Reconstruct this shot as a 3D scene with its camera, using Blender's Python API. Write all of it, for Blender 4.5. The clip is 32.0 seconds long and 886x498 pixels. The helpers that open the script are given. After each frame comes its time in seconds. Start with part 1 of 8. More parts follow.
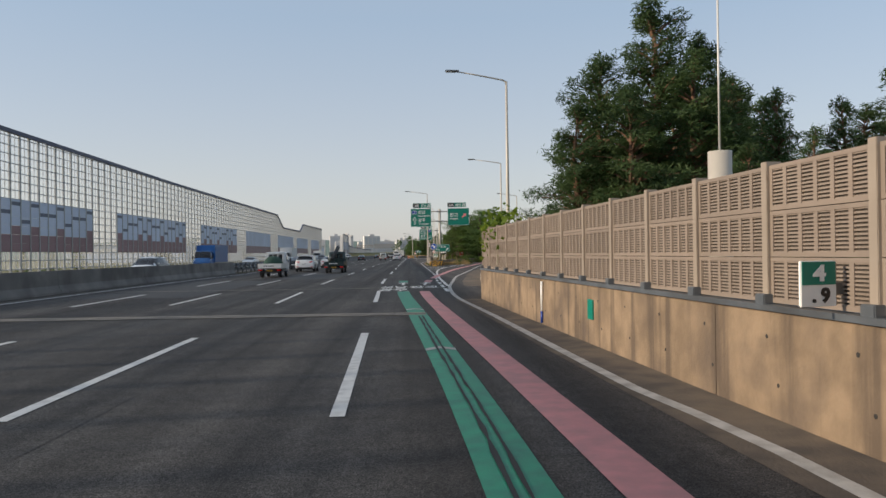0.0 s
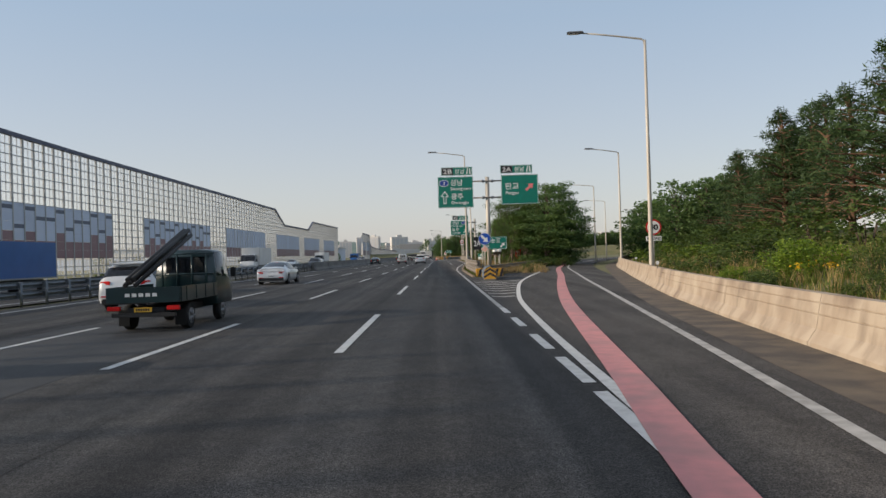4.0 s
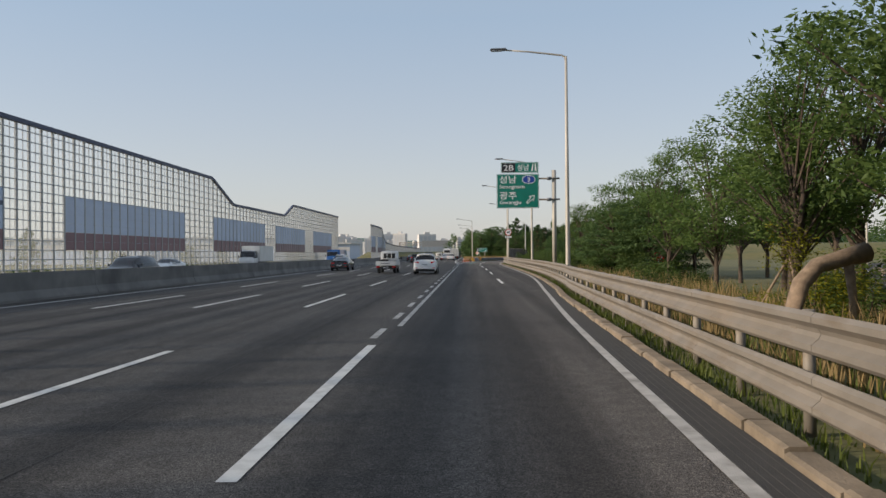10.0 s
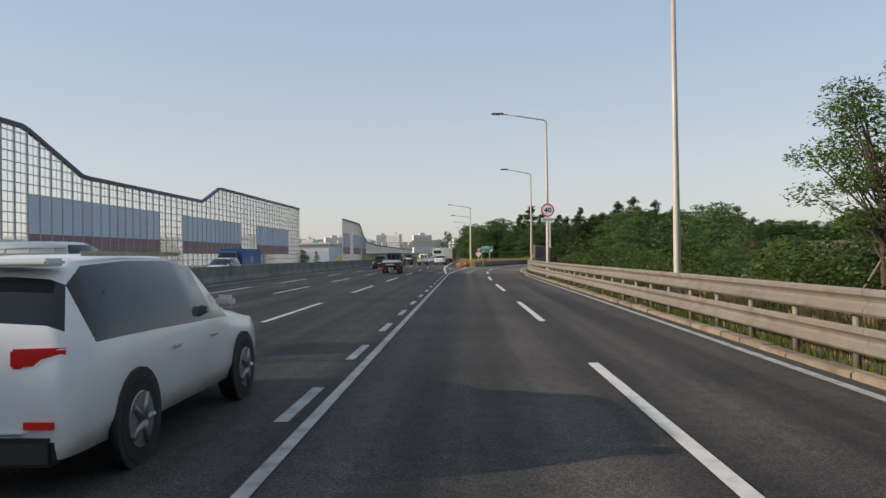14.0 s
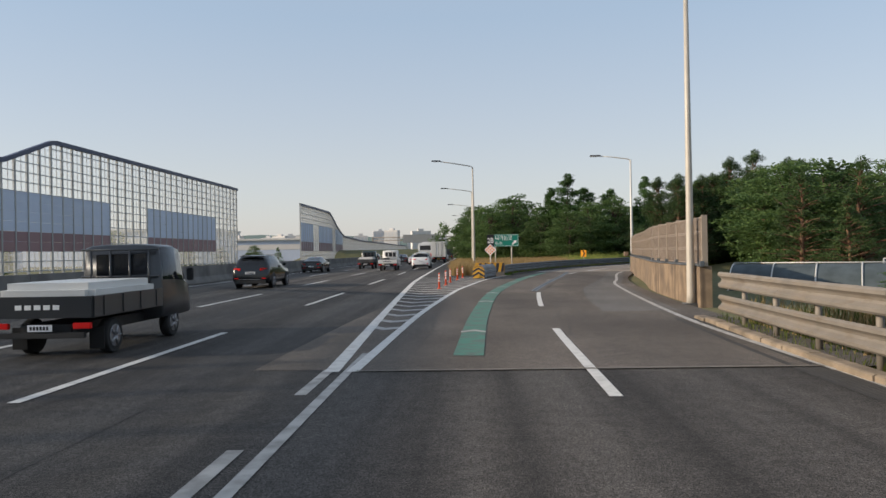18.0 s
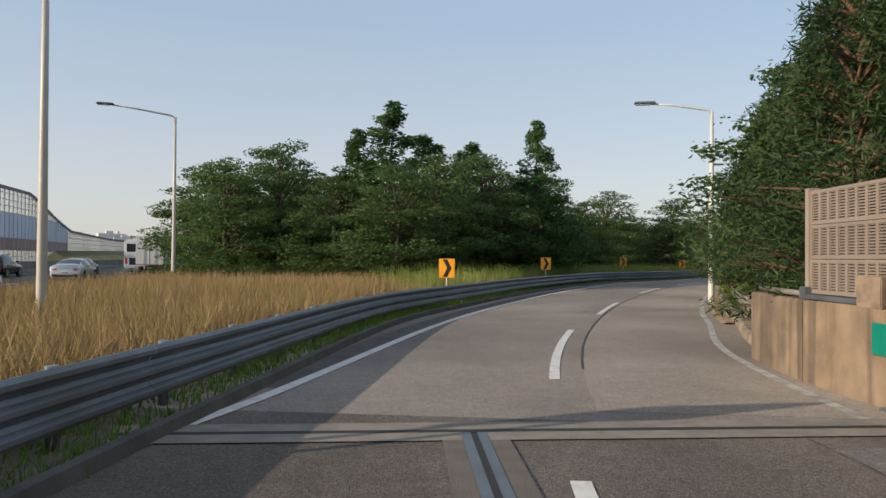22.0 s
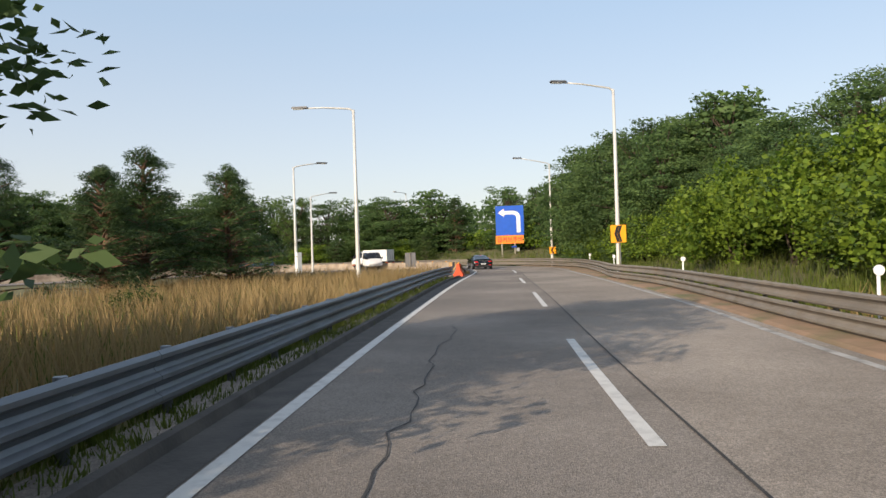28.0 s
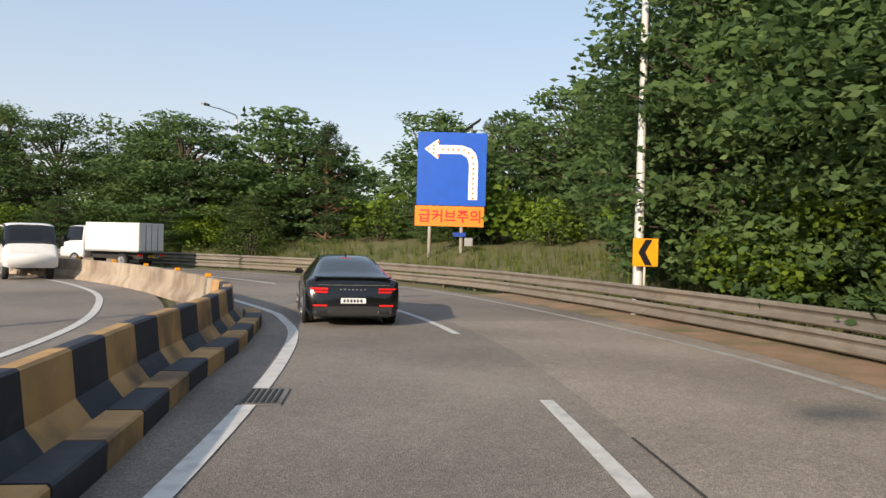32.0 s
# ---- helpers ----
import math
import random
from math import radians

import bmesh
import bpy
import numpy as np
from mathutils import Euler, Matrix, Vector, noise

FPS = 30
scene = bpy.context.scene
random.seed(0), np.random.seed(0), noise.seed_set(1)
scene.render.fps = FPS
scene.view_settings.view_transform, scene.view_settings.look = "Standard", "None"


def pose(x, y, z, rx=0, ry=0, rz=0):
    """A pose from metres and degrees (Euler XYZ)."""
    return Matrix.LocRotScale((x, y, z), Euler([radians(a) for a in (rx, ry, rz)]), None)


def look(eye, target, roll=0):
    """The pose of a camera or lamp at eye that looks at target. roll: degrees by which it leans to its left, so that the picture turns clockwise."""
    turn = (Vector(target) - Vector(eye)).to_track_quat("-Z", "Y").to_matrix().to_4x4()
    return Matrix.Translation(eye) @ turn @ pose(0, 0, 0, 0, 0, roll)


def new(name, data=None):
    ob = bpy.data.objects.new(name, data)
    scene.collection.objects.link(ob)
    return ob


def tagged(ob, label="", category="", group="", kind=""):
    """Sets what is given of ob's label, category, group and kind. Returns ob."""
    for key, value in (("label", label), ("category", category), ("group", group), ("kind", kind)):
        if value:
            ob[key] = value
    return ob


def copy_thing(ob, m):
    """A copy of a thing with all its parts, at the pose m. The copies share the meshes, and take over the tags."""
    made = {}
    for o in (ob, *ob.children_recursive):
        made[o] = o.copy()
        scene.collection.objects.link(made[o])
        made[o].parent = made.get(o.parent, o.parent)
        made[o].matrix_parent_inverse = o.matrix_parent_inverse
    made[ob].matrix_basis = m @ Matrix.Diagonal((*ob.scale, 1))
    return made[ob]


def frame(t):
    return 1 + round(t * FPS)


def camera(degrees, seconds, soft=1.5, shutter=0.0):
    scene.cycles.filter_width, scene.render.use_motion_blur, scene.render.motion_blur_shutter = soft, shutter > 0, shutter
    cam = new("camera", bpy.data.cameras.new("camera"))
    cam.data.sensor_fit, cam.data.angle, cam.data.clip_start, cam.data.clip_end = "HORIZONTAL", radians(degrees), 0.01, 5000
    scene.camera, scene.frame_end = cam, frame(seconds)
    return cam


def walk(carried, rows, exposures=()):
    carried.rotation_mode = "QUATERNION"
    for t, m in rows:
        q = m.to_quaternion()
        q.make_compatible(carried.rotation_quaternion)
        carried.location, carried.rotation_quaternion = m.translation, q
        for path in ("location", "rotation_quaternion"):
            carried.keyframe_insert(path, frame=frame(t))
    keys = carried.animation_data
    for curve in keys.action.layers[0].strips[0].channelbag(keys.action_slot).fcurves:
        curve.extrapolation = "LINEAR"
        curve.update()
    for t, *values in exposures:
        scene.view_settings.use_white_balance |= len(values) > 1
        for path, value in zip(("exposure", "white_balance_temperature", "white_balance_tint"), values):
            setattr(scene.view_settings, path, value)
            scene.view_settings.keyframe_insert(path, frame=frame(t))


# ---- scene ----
cam = camera(61.21, 32.0)
PATH = [
    (0.0, pose(-0.000, 0.000, 1.672, 90.337, 0.738, -2.478)),
    (0.5, pose(0.051, 6.068, 1.674, 90.380, 0.896, -2.514)),
    (1.0, pose(0.016, 12.206, 1.670, 90.287, 0.815, -2.370)),
    (1.5, pose(-0.103, 18.450, 1.670, 90.387, 0.841, -2.078)),
    (2.0, pose(-0.229, 24.753, 1.661, 90.527, 0.958, -1.632)),
    (2.5, pose(-0.302, 30.937, 1.652, 90.448, 1.218, -1.328)),
    (3.0, pose(-0.249, 37.228, 1.643, 90.411, 1.578, -0.963)),
    (3.5, pose(-0.077, 43.579, 1.636, 90.359, 1.739, -0.634)),
    (4.0, pose(0.076, 49.991, 1.633, 90.420, 1.638, -0.261)),
    (4.5, pose(0.116, 56.490, 1.637, 90.423, 1.429, 0.238)),
    (5.0, pose(0.118, 63.007, 1.640, 90.419, 1.231, 0.612)),
    (5.5, pose(0.096, 69.543, 1.635, 90.417, 1.081, 0.890)),
    (6.0, pose(0.065, 76.097, 1.624, 90.428, 0.996, 1.105)),
    (6.5, pose(0.040, 82.669, 1.617, 90.464, 0.974, 1.287)),
    (7.0, pose(0.036, 89.259, 1.635, 90.539, 0.996, 1.468)),
    (7.5, pose(0.050, 95.814, 1.657, 90.506, 1.093, 1.762)),
    (8.0, pose(0.015, 102.306, 1.671, 90.435, 1.108, 1.819)),
    (8.5, pose(0.014, 108.862, 1.677, 90.419, 1.069, 1.918)),
    (9.0, pose(0.090, 115.492, 1.673, 90.445, 0.994, 2.010)),
    (9.5, pose(0.077, 122.125, 1.664, 90.366, 0.766, 1.943)),
    (10.0, pose(0.092, 128.772, 1.657, 90.385, 0.517, 2.009)),
    (10.5, pose(0.101, 135.462, 1.649, 90.393, 0.261, 2.068)),
    (11.0, pose(0.084, 142.207, 1.641, 90.393, 0.030, 1.959)),
    (11.5, pose(0.048, 149.072, 1.633, 90.375, -0.055, 1.910)),
    (12.0, pose(0.079, 156.123, 1.641, 90.348, 0.052, 1.934)),
    (12.5, pose(0.090, 163.346, 1.648, 90.431, 0.254, 1.912)),
    (13.0, pose(0.081, 170.660, 1.647, 90.397, 0.469, 1.902)),
    (13.5, pose(-0.000, 177.943, 1.645, 90.510, 0.651, 1.808)),
    (14.0, pose(0.054, 184.999, 1.647, 90.496, 0.746, 1.772)),
    (14.5, pose(0.170, 191.912, 1.648, 90.411, 0.803, 1.789)),
    (15.0, pose(0.276, 198.766, 1.645, 90.302, 0.847, 1.852)),
    (15.5, pose(0.296, 205.645, 1.634, 90.216, 0.887, 1.954)),
    (16.0, pose(0.158, 212.633, 1.617, 90.201, 0.910, 2.089)),
    (16.5, pose(0.03, 219.710, 1.602, 90.230, 0.863, 2.049)),
    (17.0, pose(-0.02, 226.907, 1.614, 90.241, 0.891, 1.991)),
    (17.5, pose(-0.02, 234.198, 1.657, 90.211, 0.928, 1.883)),
    (18.0, pose(0.217, 241.344, 1.696, 90.240, 0.961, 1.851)),
    (18.5, pose(0.280, 248.254, 1.689, 90.241, 0.700, 1.362)),
    (19.0, pose(0.387, 254.977, 1.671, 90.309, 0.391, 0.125)),
    (19.5, pose(0.754, 261.580, 1.660, 90.422, 0.107, -1.917)),
    (20.0, pose(1.426, 268.088, 1.656, 90.166, -0.088, -3.977)),
    (20.5, pose(2.255, 274.521, 1.670, 90.463, -0.196, -5.528)),
    (21.0, pose(3.306, 280.736, 1.675, 90.597, -0.304, -7.600)),
    (21.5, pose(4.491, 286.614, 1.664, 90.667, -0.419, -10.131)),
    (22.0, pose(6.028, 292.357, 1.656, 90.739, -0.437, -12.876)),
    (22.5, pose(7.882, 297.934, 1.628, 90.360, -0.373, -15.841)),
    (23.0, pose(9.995, 303.355, 1.600, 90.095, -0.262, -17.921)),
    (23.5, pose(12.380, 308.620, 1.617, 90.056, 0.300, -21.174)),
    (24.0, pose(15.054, 313.862, 1.657, 90.068, 1.191, -24.536)),
    (24.5, pose(18.108, 319.174, 1.673, 90.081, 2.110, -27.438)),
    (25.0, pose(21.589, 324.469, 1.665, 90.114, 2.580, -30.529)),
    (25.5, pose(25.464, 329.760, 1.643, 90.172, 2.790, -33.617)),
    (26.0, pose(29.702, 335.063, 1.614, 90.260, 2.845, -36.508)),
    (26.5, pose(34.269, 340.393, 1.586, 90.388, 2.775, -39.012)),
    (27.0, pose(39.134, 345.765, 1.587, 90.568, 2.532, -40.937)),
    (27.5, pose(44.065, 351.025, 1.611, 90.430, 2.296, -42.336)),
    (28.0, pose(49.204, 356.007, 1.626, 90.299, 1.854, -43.585)),
    (28.5, pose(54.350, 360.849, 1.657, 90.351, 1.384, -45.038)),
    (29.0, pose(59.455, 365.489, 1.684, 90.386, 0.948, -46.154)),
    (29.5, pose(64.396, 370.066, 1.694, 90.449, 0.647, -47.254)),
    (30.0, pose(69.293, 374.623, 1.691, 90.609, 0.303, -48.180)),
    (30.5, pose(74.188, 379.196, 1.679, 90.555, -0.134, -48.820)),
    (31.0, pose(79.136, 383.768, 1.663, 90.430, -0.721, -49.330)),
    (31.5, pose(84.120, 388.221, 1.649, 90.145, -1.223, -49.811)),
    (32.0, pose(89.177, 392.676, 1.616, 89.633, -1.546, -50.138)),
]
walk(cam, PATH, [(0, 0.16), (9, 0.14), (18, 0.24), (20, 0.22), (22.5, 0.28), (24.5, 0.5), (27, 0.72), (28, 0.45), (29, 0.28), (30.5, 0.28), (32, 0.45)])

# ---------- world, sun ----------
SUN_DIR = Vector((-0.981, -0.193, 0.0)).normalized()
SUN_EL = radians(19)
world = bpy.data.worlds.new("sky_world")
scene.world = world
world.use_nodes = True
wn = world.node_tree.nodes
wl = world.node_tree.links
sky = wn.new("ShaderNodeTexSky")
sky.sky_type = "NISHITA"
sky.sun_disc = False
sky.sun_elevation = SUN_EL
sky.sun_rotation = math.atan2(SUN_DIR.x, SUN_DIR.y)
sky.altitude = 50
sky.air_density = 1.0
sky.dust_density = 1.2
sky.ozone_density = 2.0
wn["Background"].inputs[1].default_value = 0.15
haze = wn.new("ShaderNodeMix")
haze.data_type = "RGBA"
haze.inputs["Factor"].default_value = 0.7
sky_co = wn.new("ShaderNodeTexCoord")
sky_z = wn.new("ShaderNodeSeparateXYZ")
sky_ramp = wn.new("ShaderNodeValToRGB")
wl.new(sky_co.outputs["Generated"], sky_z.inputs[0])
wl.new(sky_z.outputs["Z"], sky_ramp.inputs[0])
sky_ramp.color_ramp.elements[0].position, sky_ramp.color_ramp.elements[0].color = 0.0, (0.90, 0.86, 0.865, 1)
sky_ramp.color_ramp.elements[1].position, sky_ramp.color_ramp.elements[1].color = 1.0, (0.66, 0.74, 0.88, 1)
for at_z, tone in ((0.10, (0.83, 0.835, 0.87, 1)), (0.30, (0.60, 0.735, 0.90, 1))):
    e = sky_ramp.color_ramp.elements.new(at_z)
    e.color = tone
sky_gain = wn.new("ShaderNodeVectorMath")
sky_gain.operation = "SCALE"
sky_gain.inputs["Scale"].default_value = 4.4
wl.new(sky_ramp.outputs[0], sky_gain.inputs[0])
wl.new(sky_gain.outputs[0], haze.inputs["B"])
wl.new(sky.outputs[0], haze.inputs["A"])
wl.new(haze.outputs["Result"], wn["Background"].inputs[0])
sun_data = bpy.data.lights.new("sun", "SUN")
sun_data.energy = 4.5
sun_data.angle = radians(0.6)
sun_data.color = (1.0, 0.84, 0.66)
sun = new("sun", sun_data)
to_sun = SUN_DIR * math.cos(SUN_EL) + Vector((0, 0, math.sin(SUN_EL)))
sun.matrix_world = look((0, 0, 60), Vector((0, 0, 60)) - to_sun)

# ---------- materials ----------
MATS = {}


def material(name, base, rough=0.7, metal=0.0, second=None, scale=3.0, detail=6.0, mix=(0.35, 0.65), bump=0.0, bump_scale=60.0,
             rnd=0.0, coords="Object", stain=None, stain_scale=0.4, coat=0.0, spec=0.5):
    """A procedural surface: two tones by noise, broad stains, fine relief, and a little change from piece to piece."""
    m = bpy.data.materials.new(name)
    m.use_nodes = True
    nt = m.node_tree
    b = nt.nodes["Principled BSDF"]
    b.inputs["Roughness"].default_value = rough
    b.inputs["Metallic"].default_value = metal
    b.inputs["Coat Weight"].default_value = coat
    b.inputs["Specular IOR Level"].default_value = spec
    tc = nt.nodes.new("ShaderNodeTexCoord")
    col = None
    if second is not None:
        n1 = nt.nodes.new("ShaderNodeTexNoise")
        n1.inputs["Scale"].default_value = scale
        n1.inputs["Detail"].default_value = detail
        nt.links.new(tc.outputs[coords], n1.inputs["Vector"])
        r = nt.nodes.new("ShaderNodeValToRGB")
        r.color_ramp.elements[0].position, r.color_ramp.elements[1].position = mix
        r.color_ramp.elements[0].color = (*base, 1)
        r.color_ramp.elements[1].color = (*second, 1)
        nt.links.new(n1.outputs["Fac"], r.inputs["Fac"])
        col = r.outputs[0]
    if stain is not None:
        n2 = nt.nodes.new("ShaderNodeTexNoise")
        n2.inputs["Scale"].default_value = stain_scale
        n2.inputs["Detail"].default_value = 5
        nt.links.new(tc.outputs[coords], n2.inputs["Vector"])
        mr = nt.nodes.new("ShaderNodeMapRange")
        mr.inputs[1].default_value, mr.inputs[2].default_value = 0.48, 0.68
        nt.links.new(n2.outputs["Fac"], mr.inputs[0])
        mx = nt.nodes.new("ShaderNodeMix")
        mx.data_type = "RGBA"
        nt.links.new(mr.outputs[0], mx.inputs["Factor"])
        if col is None:
            mx.inputs["A"].default_value = (*base, 1)
        else:
            nt.links.new(col, mx.inputs["A"])
        mx.inputs["B"].default_value = (*stain, 1)
        col = mx.outputs["Result"]
    if rnd:
        oi = nt.nodes.new("ShaderNodeObjectInfo")
        mr = nt.nodes.new("ShaderNodeMapRange")
        mr.inputs[3].default_value, mr.inputs[4].default_value = 1 - rnd, 1 + rnd
        nt.links.new(oi.outputs["Random"], mr.inputs[0])
        hs = nt.nodes.new("ShaderNodeHueSaturation")
        nt.links.new(mr.outputs[0], hs.inputs["Value"])
        if col is None:
            hs.inputs["Color"].default_value = (*base, 1)
        else:
            nt.links.new(col, hs.inputs["Color"])
        col = hs.outputs[0]
    if col is None:
        b.inputs["Base Color"].default_value = (*base, 1)
    else:
        nt.links.new(col, b.inputs["Base Color"])
    if bump:
        n3 = nt.nodes.new("ShaderNodeTexNoise")
        n3.inputs["Scale"].default_value = bump_scale
        n3.inputs["Detail"].default_value = 4
        nt.links.new(tc.outputs[coords], n3.inputs["Vector"])
        bp = nt.nodes.new("ShaderNodeBump")
        bp.inputs["Strength"].default_value = bump
        bp.inputs["Distance"].default_value = 0.02
        nt.links.new(n3.outputs["Fac"], bp.inputs["Height"])
        nt.links.new(bp.outputs[0], b.inputs["Normal"])
    MATS[name] = m
    return m


def streaked(m, dark, wide=3.0, tall=0.22, low=0.50, high=0.64, amount=0.75):
    """Run-off streaks down a wall: noise drawn out along z."""
    nt = m.node_tree
    b = nt.nodes["Principled BSDF"]
    src = b.inputs["Base Color"].links[0].from_socket
    tc, mp, n, mr, mx = (nt.nodes.new("ShaderNode" + k) for k in ("TexCoord", "Mapping", "TexNoise", "MapRange", "Mix"))
    mp.inputs["Scale"].default_value = (wide, wide, tall)
    n.inputs["Scale"].default_value = 1.0
    n.inputs["Detail"].default_value = 7
    mr.inputs[1].default_value, mr.inputs[2].default_value = low, high
    mr.inputs[4].default_value = amount
    mx.data_type = "RGBA"
    mx.inputs["B"].default_value = (*dark, 1)
    nt.links.new(tc.outputs["Object"], mp.inputs[0])
    nt.links.new(mp.outputs[0], n.inputs["Vector"])
    nt.links.new(n.outputs["Fac"], mr.inputs[0])
    nt.links.new(mr.outputs[0], mx.inputs["Factor"])
    nt.links.new(src, mx.inputs["A"])
    nt.links.new(mx.outputs["Result"], b.inputs["Base Color"])
    return m


def leaf_material(name, a, b_, back=0.35):
    """Leaves: colour by clump, partly letting light through."""
    m = bpy.data.materials.new(name)
    m.use_nodes = True
    nt = m.node_tree
    p = nt.nodes["Principled BSDF"]
    p.inputs["Roughness"].default_value = 0.6
    p.inputs["Specular IOR Level"].default_value = 0.25
    g = nt.nodes.new("ShaderNodeNewGeometry")
    tc = nt.nodes.new("ShaderNodeTexCoord")
    no = nt.nodes.new("ShaderNodeTexNoise")
    no.inputs["Scale"].default_value = 0.55
    nt.links.new(tc.outputs["Object"], no.inputs["Vector"])
    ad = nt.nodes.new("ShaderNodeMath")
    ad.operation = "MULTIPLY_ADD"
    ad.inputs[1].default_value = 0.45
    nt.links.new(g.outputs["Random Per Island"], ad.inputs[0])
    sb = nt.nodes.new("ShaderNodeMath")
    sb.operation = "MULTIPLY_ADD"
    sb.inputs[1].default_value, sb.inputs[2].default_value = 1.5, -0.45
    nt.links.new(no.outputs["Fac"], sb.inputs[0])
    nt.links.new(sb.outputs[0], ad.inputs[2])
    r = nt.nodes.new("ShaderNodeValToRGB")
    r.color_ramp.elements[0].color = (*a, 1)
    r.color_ramp.elements[1].color = (*b_, 1)
    nt.links.new(ad.outputs[0], r.inputs[0])
    oi = nt.nodes.new("ShaderNodeObjectInfo")
    mr = nt.nodes.new("ShaderNodeMapRange")
    mr.inputs[3].default_value, mr.inputs[4].default_value = 0.8, 1.2
    nt.links.new(oi.outputs["Random"], mr.inputs[0])
    hs = nt.nodes.new("ShaderNodeHueSaturation")
    nt.links.new(mr.outputs[0], hs.inputs["Value"])
    nt.links.new(r.outputs[0], hs.inputs["Color"])
    nt.links.new(hs.outputs[0], p.inputs["Base Color"])
    tl = nt.nodes.new("ShaderNodeBsdfTranslucent")
    nt.links.new(hs.outputs[0], tl.inputs[0])
    mix = nt.nodes.new("ShaderNodeMixShader")
    mix.inputs[0].default_value = back
    nt.links.new(p.outputs[0], mix.inputs[1])
    nt.links.new(tl.outputs[0], mix.inputs[2])
    nt.links.new(mix.outputs[0], nt.nodes["Material Output"].inputs[0])
    MATS[name] = m
    return m


def asphalt_material(name, lo, hi, worn, band, rough=0.82, across=1.15, along=0.012, grain=0.75):
    """Asphalt: stone grain, long tyre-polished bands along the lanes, broad wear and fine relief."""
    m = material(name, lo, rough, second=hi, scale=0.35, bump=0.55, bump_scale=70, stain=worn, stain_scale=0.07, spec=0.22)
    nt = m.node_tree
    b = nt.nodes["Principled BSDF"]
    src = b.inputs["Base Color"].links[0].from_socket
    tc = nt.nodes.new("ShaderNodeTexCoord")
    mp = nt.nodes.new("ShaderNodeMapping")
    mp.inputs["Scale"].default_value = (across, along, 1)
    nt.links.new(tc.outputs["Object"], mp.inputs[0])
    col = src
    for vec, sc, det, r0, r1 in ((mp.outputs[0], 1.0, 4, 1 - band, 1 + band), (tc.outputs["Object"], 75.0, 3, 1 - grain, 1 + grain), (tc.outputs["Object"], 26.0, 3, 1 - 0.45 * grain, 1 + 0.45 * grain), (tc.outputs["Object"], 5.0, 4, 1 - 0.2 * grain, 1 + 0.2 * grain)):
        n = nt.nodes.new("ShaderNodeTexNoise")
        n.inputs["Scale"].default_value = sc
        n.inputs["Detail"].default_value = det
        nt.links.new(vec, n.inputs["Vector"])
        mr = nt.nodes.new("ShaderNodeMapRange")
        mr.inputs[1].default_value, mr.inputs[2].default_value = 0.37, 0.63
        mr.inputs[3].default_value, mr.inputs[4].default_value = r0, r1
        nt.links.new(n.outputs["Fac"], mr.inputs[0])
        hs = nt.nodes.new("ShaderNodeHueSaturation")
        nt.links.new(mr.outputs[0], hs.inputs["Value"])
        nt.links.new(col, hs.inputs["Color"])
        col = hs.outputs[0]
    nt.links.new(col, b.inputs["Base Color"])
    return m


ASPHALT = asphalt_material("asphalt_dark", (0.046, 0.042, 0.039), (0.066, 0.060, 0.054), (0.074, 0.066, 0.059), 0.38)
ASPHALT_OLD = asphalt_material("asphalt_old", (0.212, 0.184, 0.158), (0.262, 0.227, 0.195), (0.18, 0.157, 0.138), 0.14, 0.85, 0.25, 0.2, 0.28)
ASPHALT_MID = asphalt_material("asphalt_bridge_deck", (0.108, 0.092, 0.078), (0.145, 0.123, 0.104), (0.082, 0.070, 0.061), 0.2, 0.85, 0.4, 0.1, 0.4)
ASPHALT_GREY = asphalt_material("asphalt_grey_strip", (0.125, 0.117, 0.108), (0.155, 0.145, 0.133), (0.10, 0.094, 0.088), 0.15, 0.85, 0.4, 0.1, 0.35)
PAINT = material("road_paint_white", (0.62, 0.60, 0.56), 0.6, second=(0.44, 0.42, 0.39), scale=5, mix=(0.45, 0.75), bump=0.2)
PAINT_WORN = material("road_paint_worn", (0.44, 0.42, 0.39), 0.7, second=(0.22, 0.21, 0.19), scale=3, mix=(0.4, 0.7), bump=0.2)
PINK = material("road_paint_pink", (0.58, 0.23, 0.22), 0.65, second=(0.45, 0.20, 0.19), scale=4, bump=0.2, stain=(0.36, 0.19, 0.18), stain_scale=0.9)
GREEN = material("road_paint_green", (0.015, 0.23, 0.125), 0.6, second=(0.02, 0.16, 0.10), scale=4, bump=0.2)
GREEN_WORN = material("road_paint_green_worn", (0.05, 0.18, 0.125), 0.7, second=(0.085, 0.12, 0.095), scale=3, bump=0.2, mix=(0.4, 0.62))
CONCRETE = material("concrete_barrier", (0.40, 0.33, 0.25), 0.85, second=(0.33, 0.26, 0.19), scale=1.3, bump=0.35, bump_scale=25, stain=(0.20, 0.15, 0.11), stain_scale=0.8)
CONCRETE_STAINED = material("concrete_stained", (0.27, 0.195, 0.125), 0.88, second=(0.17, 0.122, 0.078), scale=2.2, bump=0.4, bump_scale=22, stain=(0.115, 0.085, 0.062), stain_scale=0.9)
streaked(CONCRETE_STAINED, (0.075, 0.055, 0.04))
streaked(CONCRETE, (0.17, 0.13, 0.095), 2.0, 0.3, 0.54, 0.70, 0.6)
CONCRETE_GREY = material("concrete_grey", (0.20, 0.19, 0.175), 0.85, second=(0.14, 0.135, 0.125), scale=0.8, bump=0.3, bump_scale=20, stain=(0.10, 0.095, 0.09), stain_scale=0.5)
KERB = material("kerb_concrete", (0.28, 0.22, 0.155), 0.9, second=(0.15, 0.118, 0.082), scale=1.8, bump=0.4, bump_scale=25, rnd=0.12)
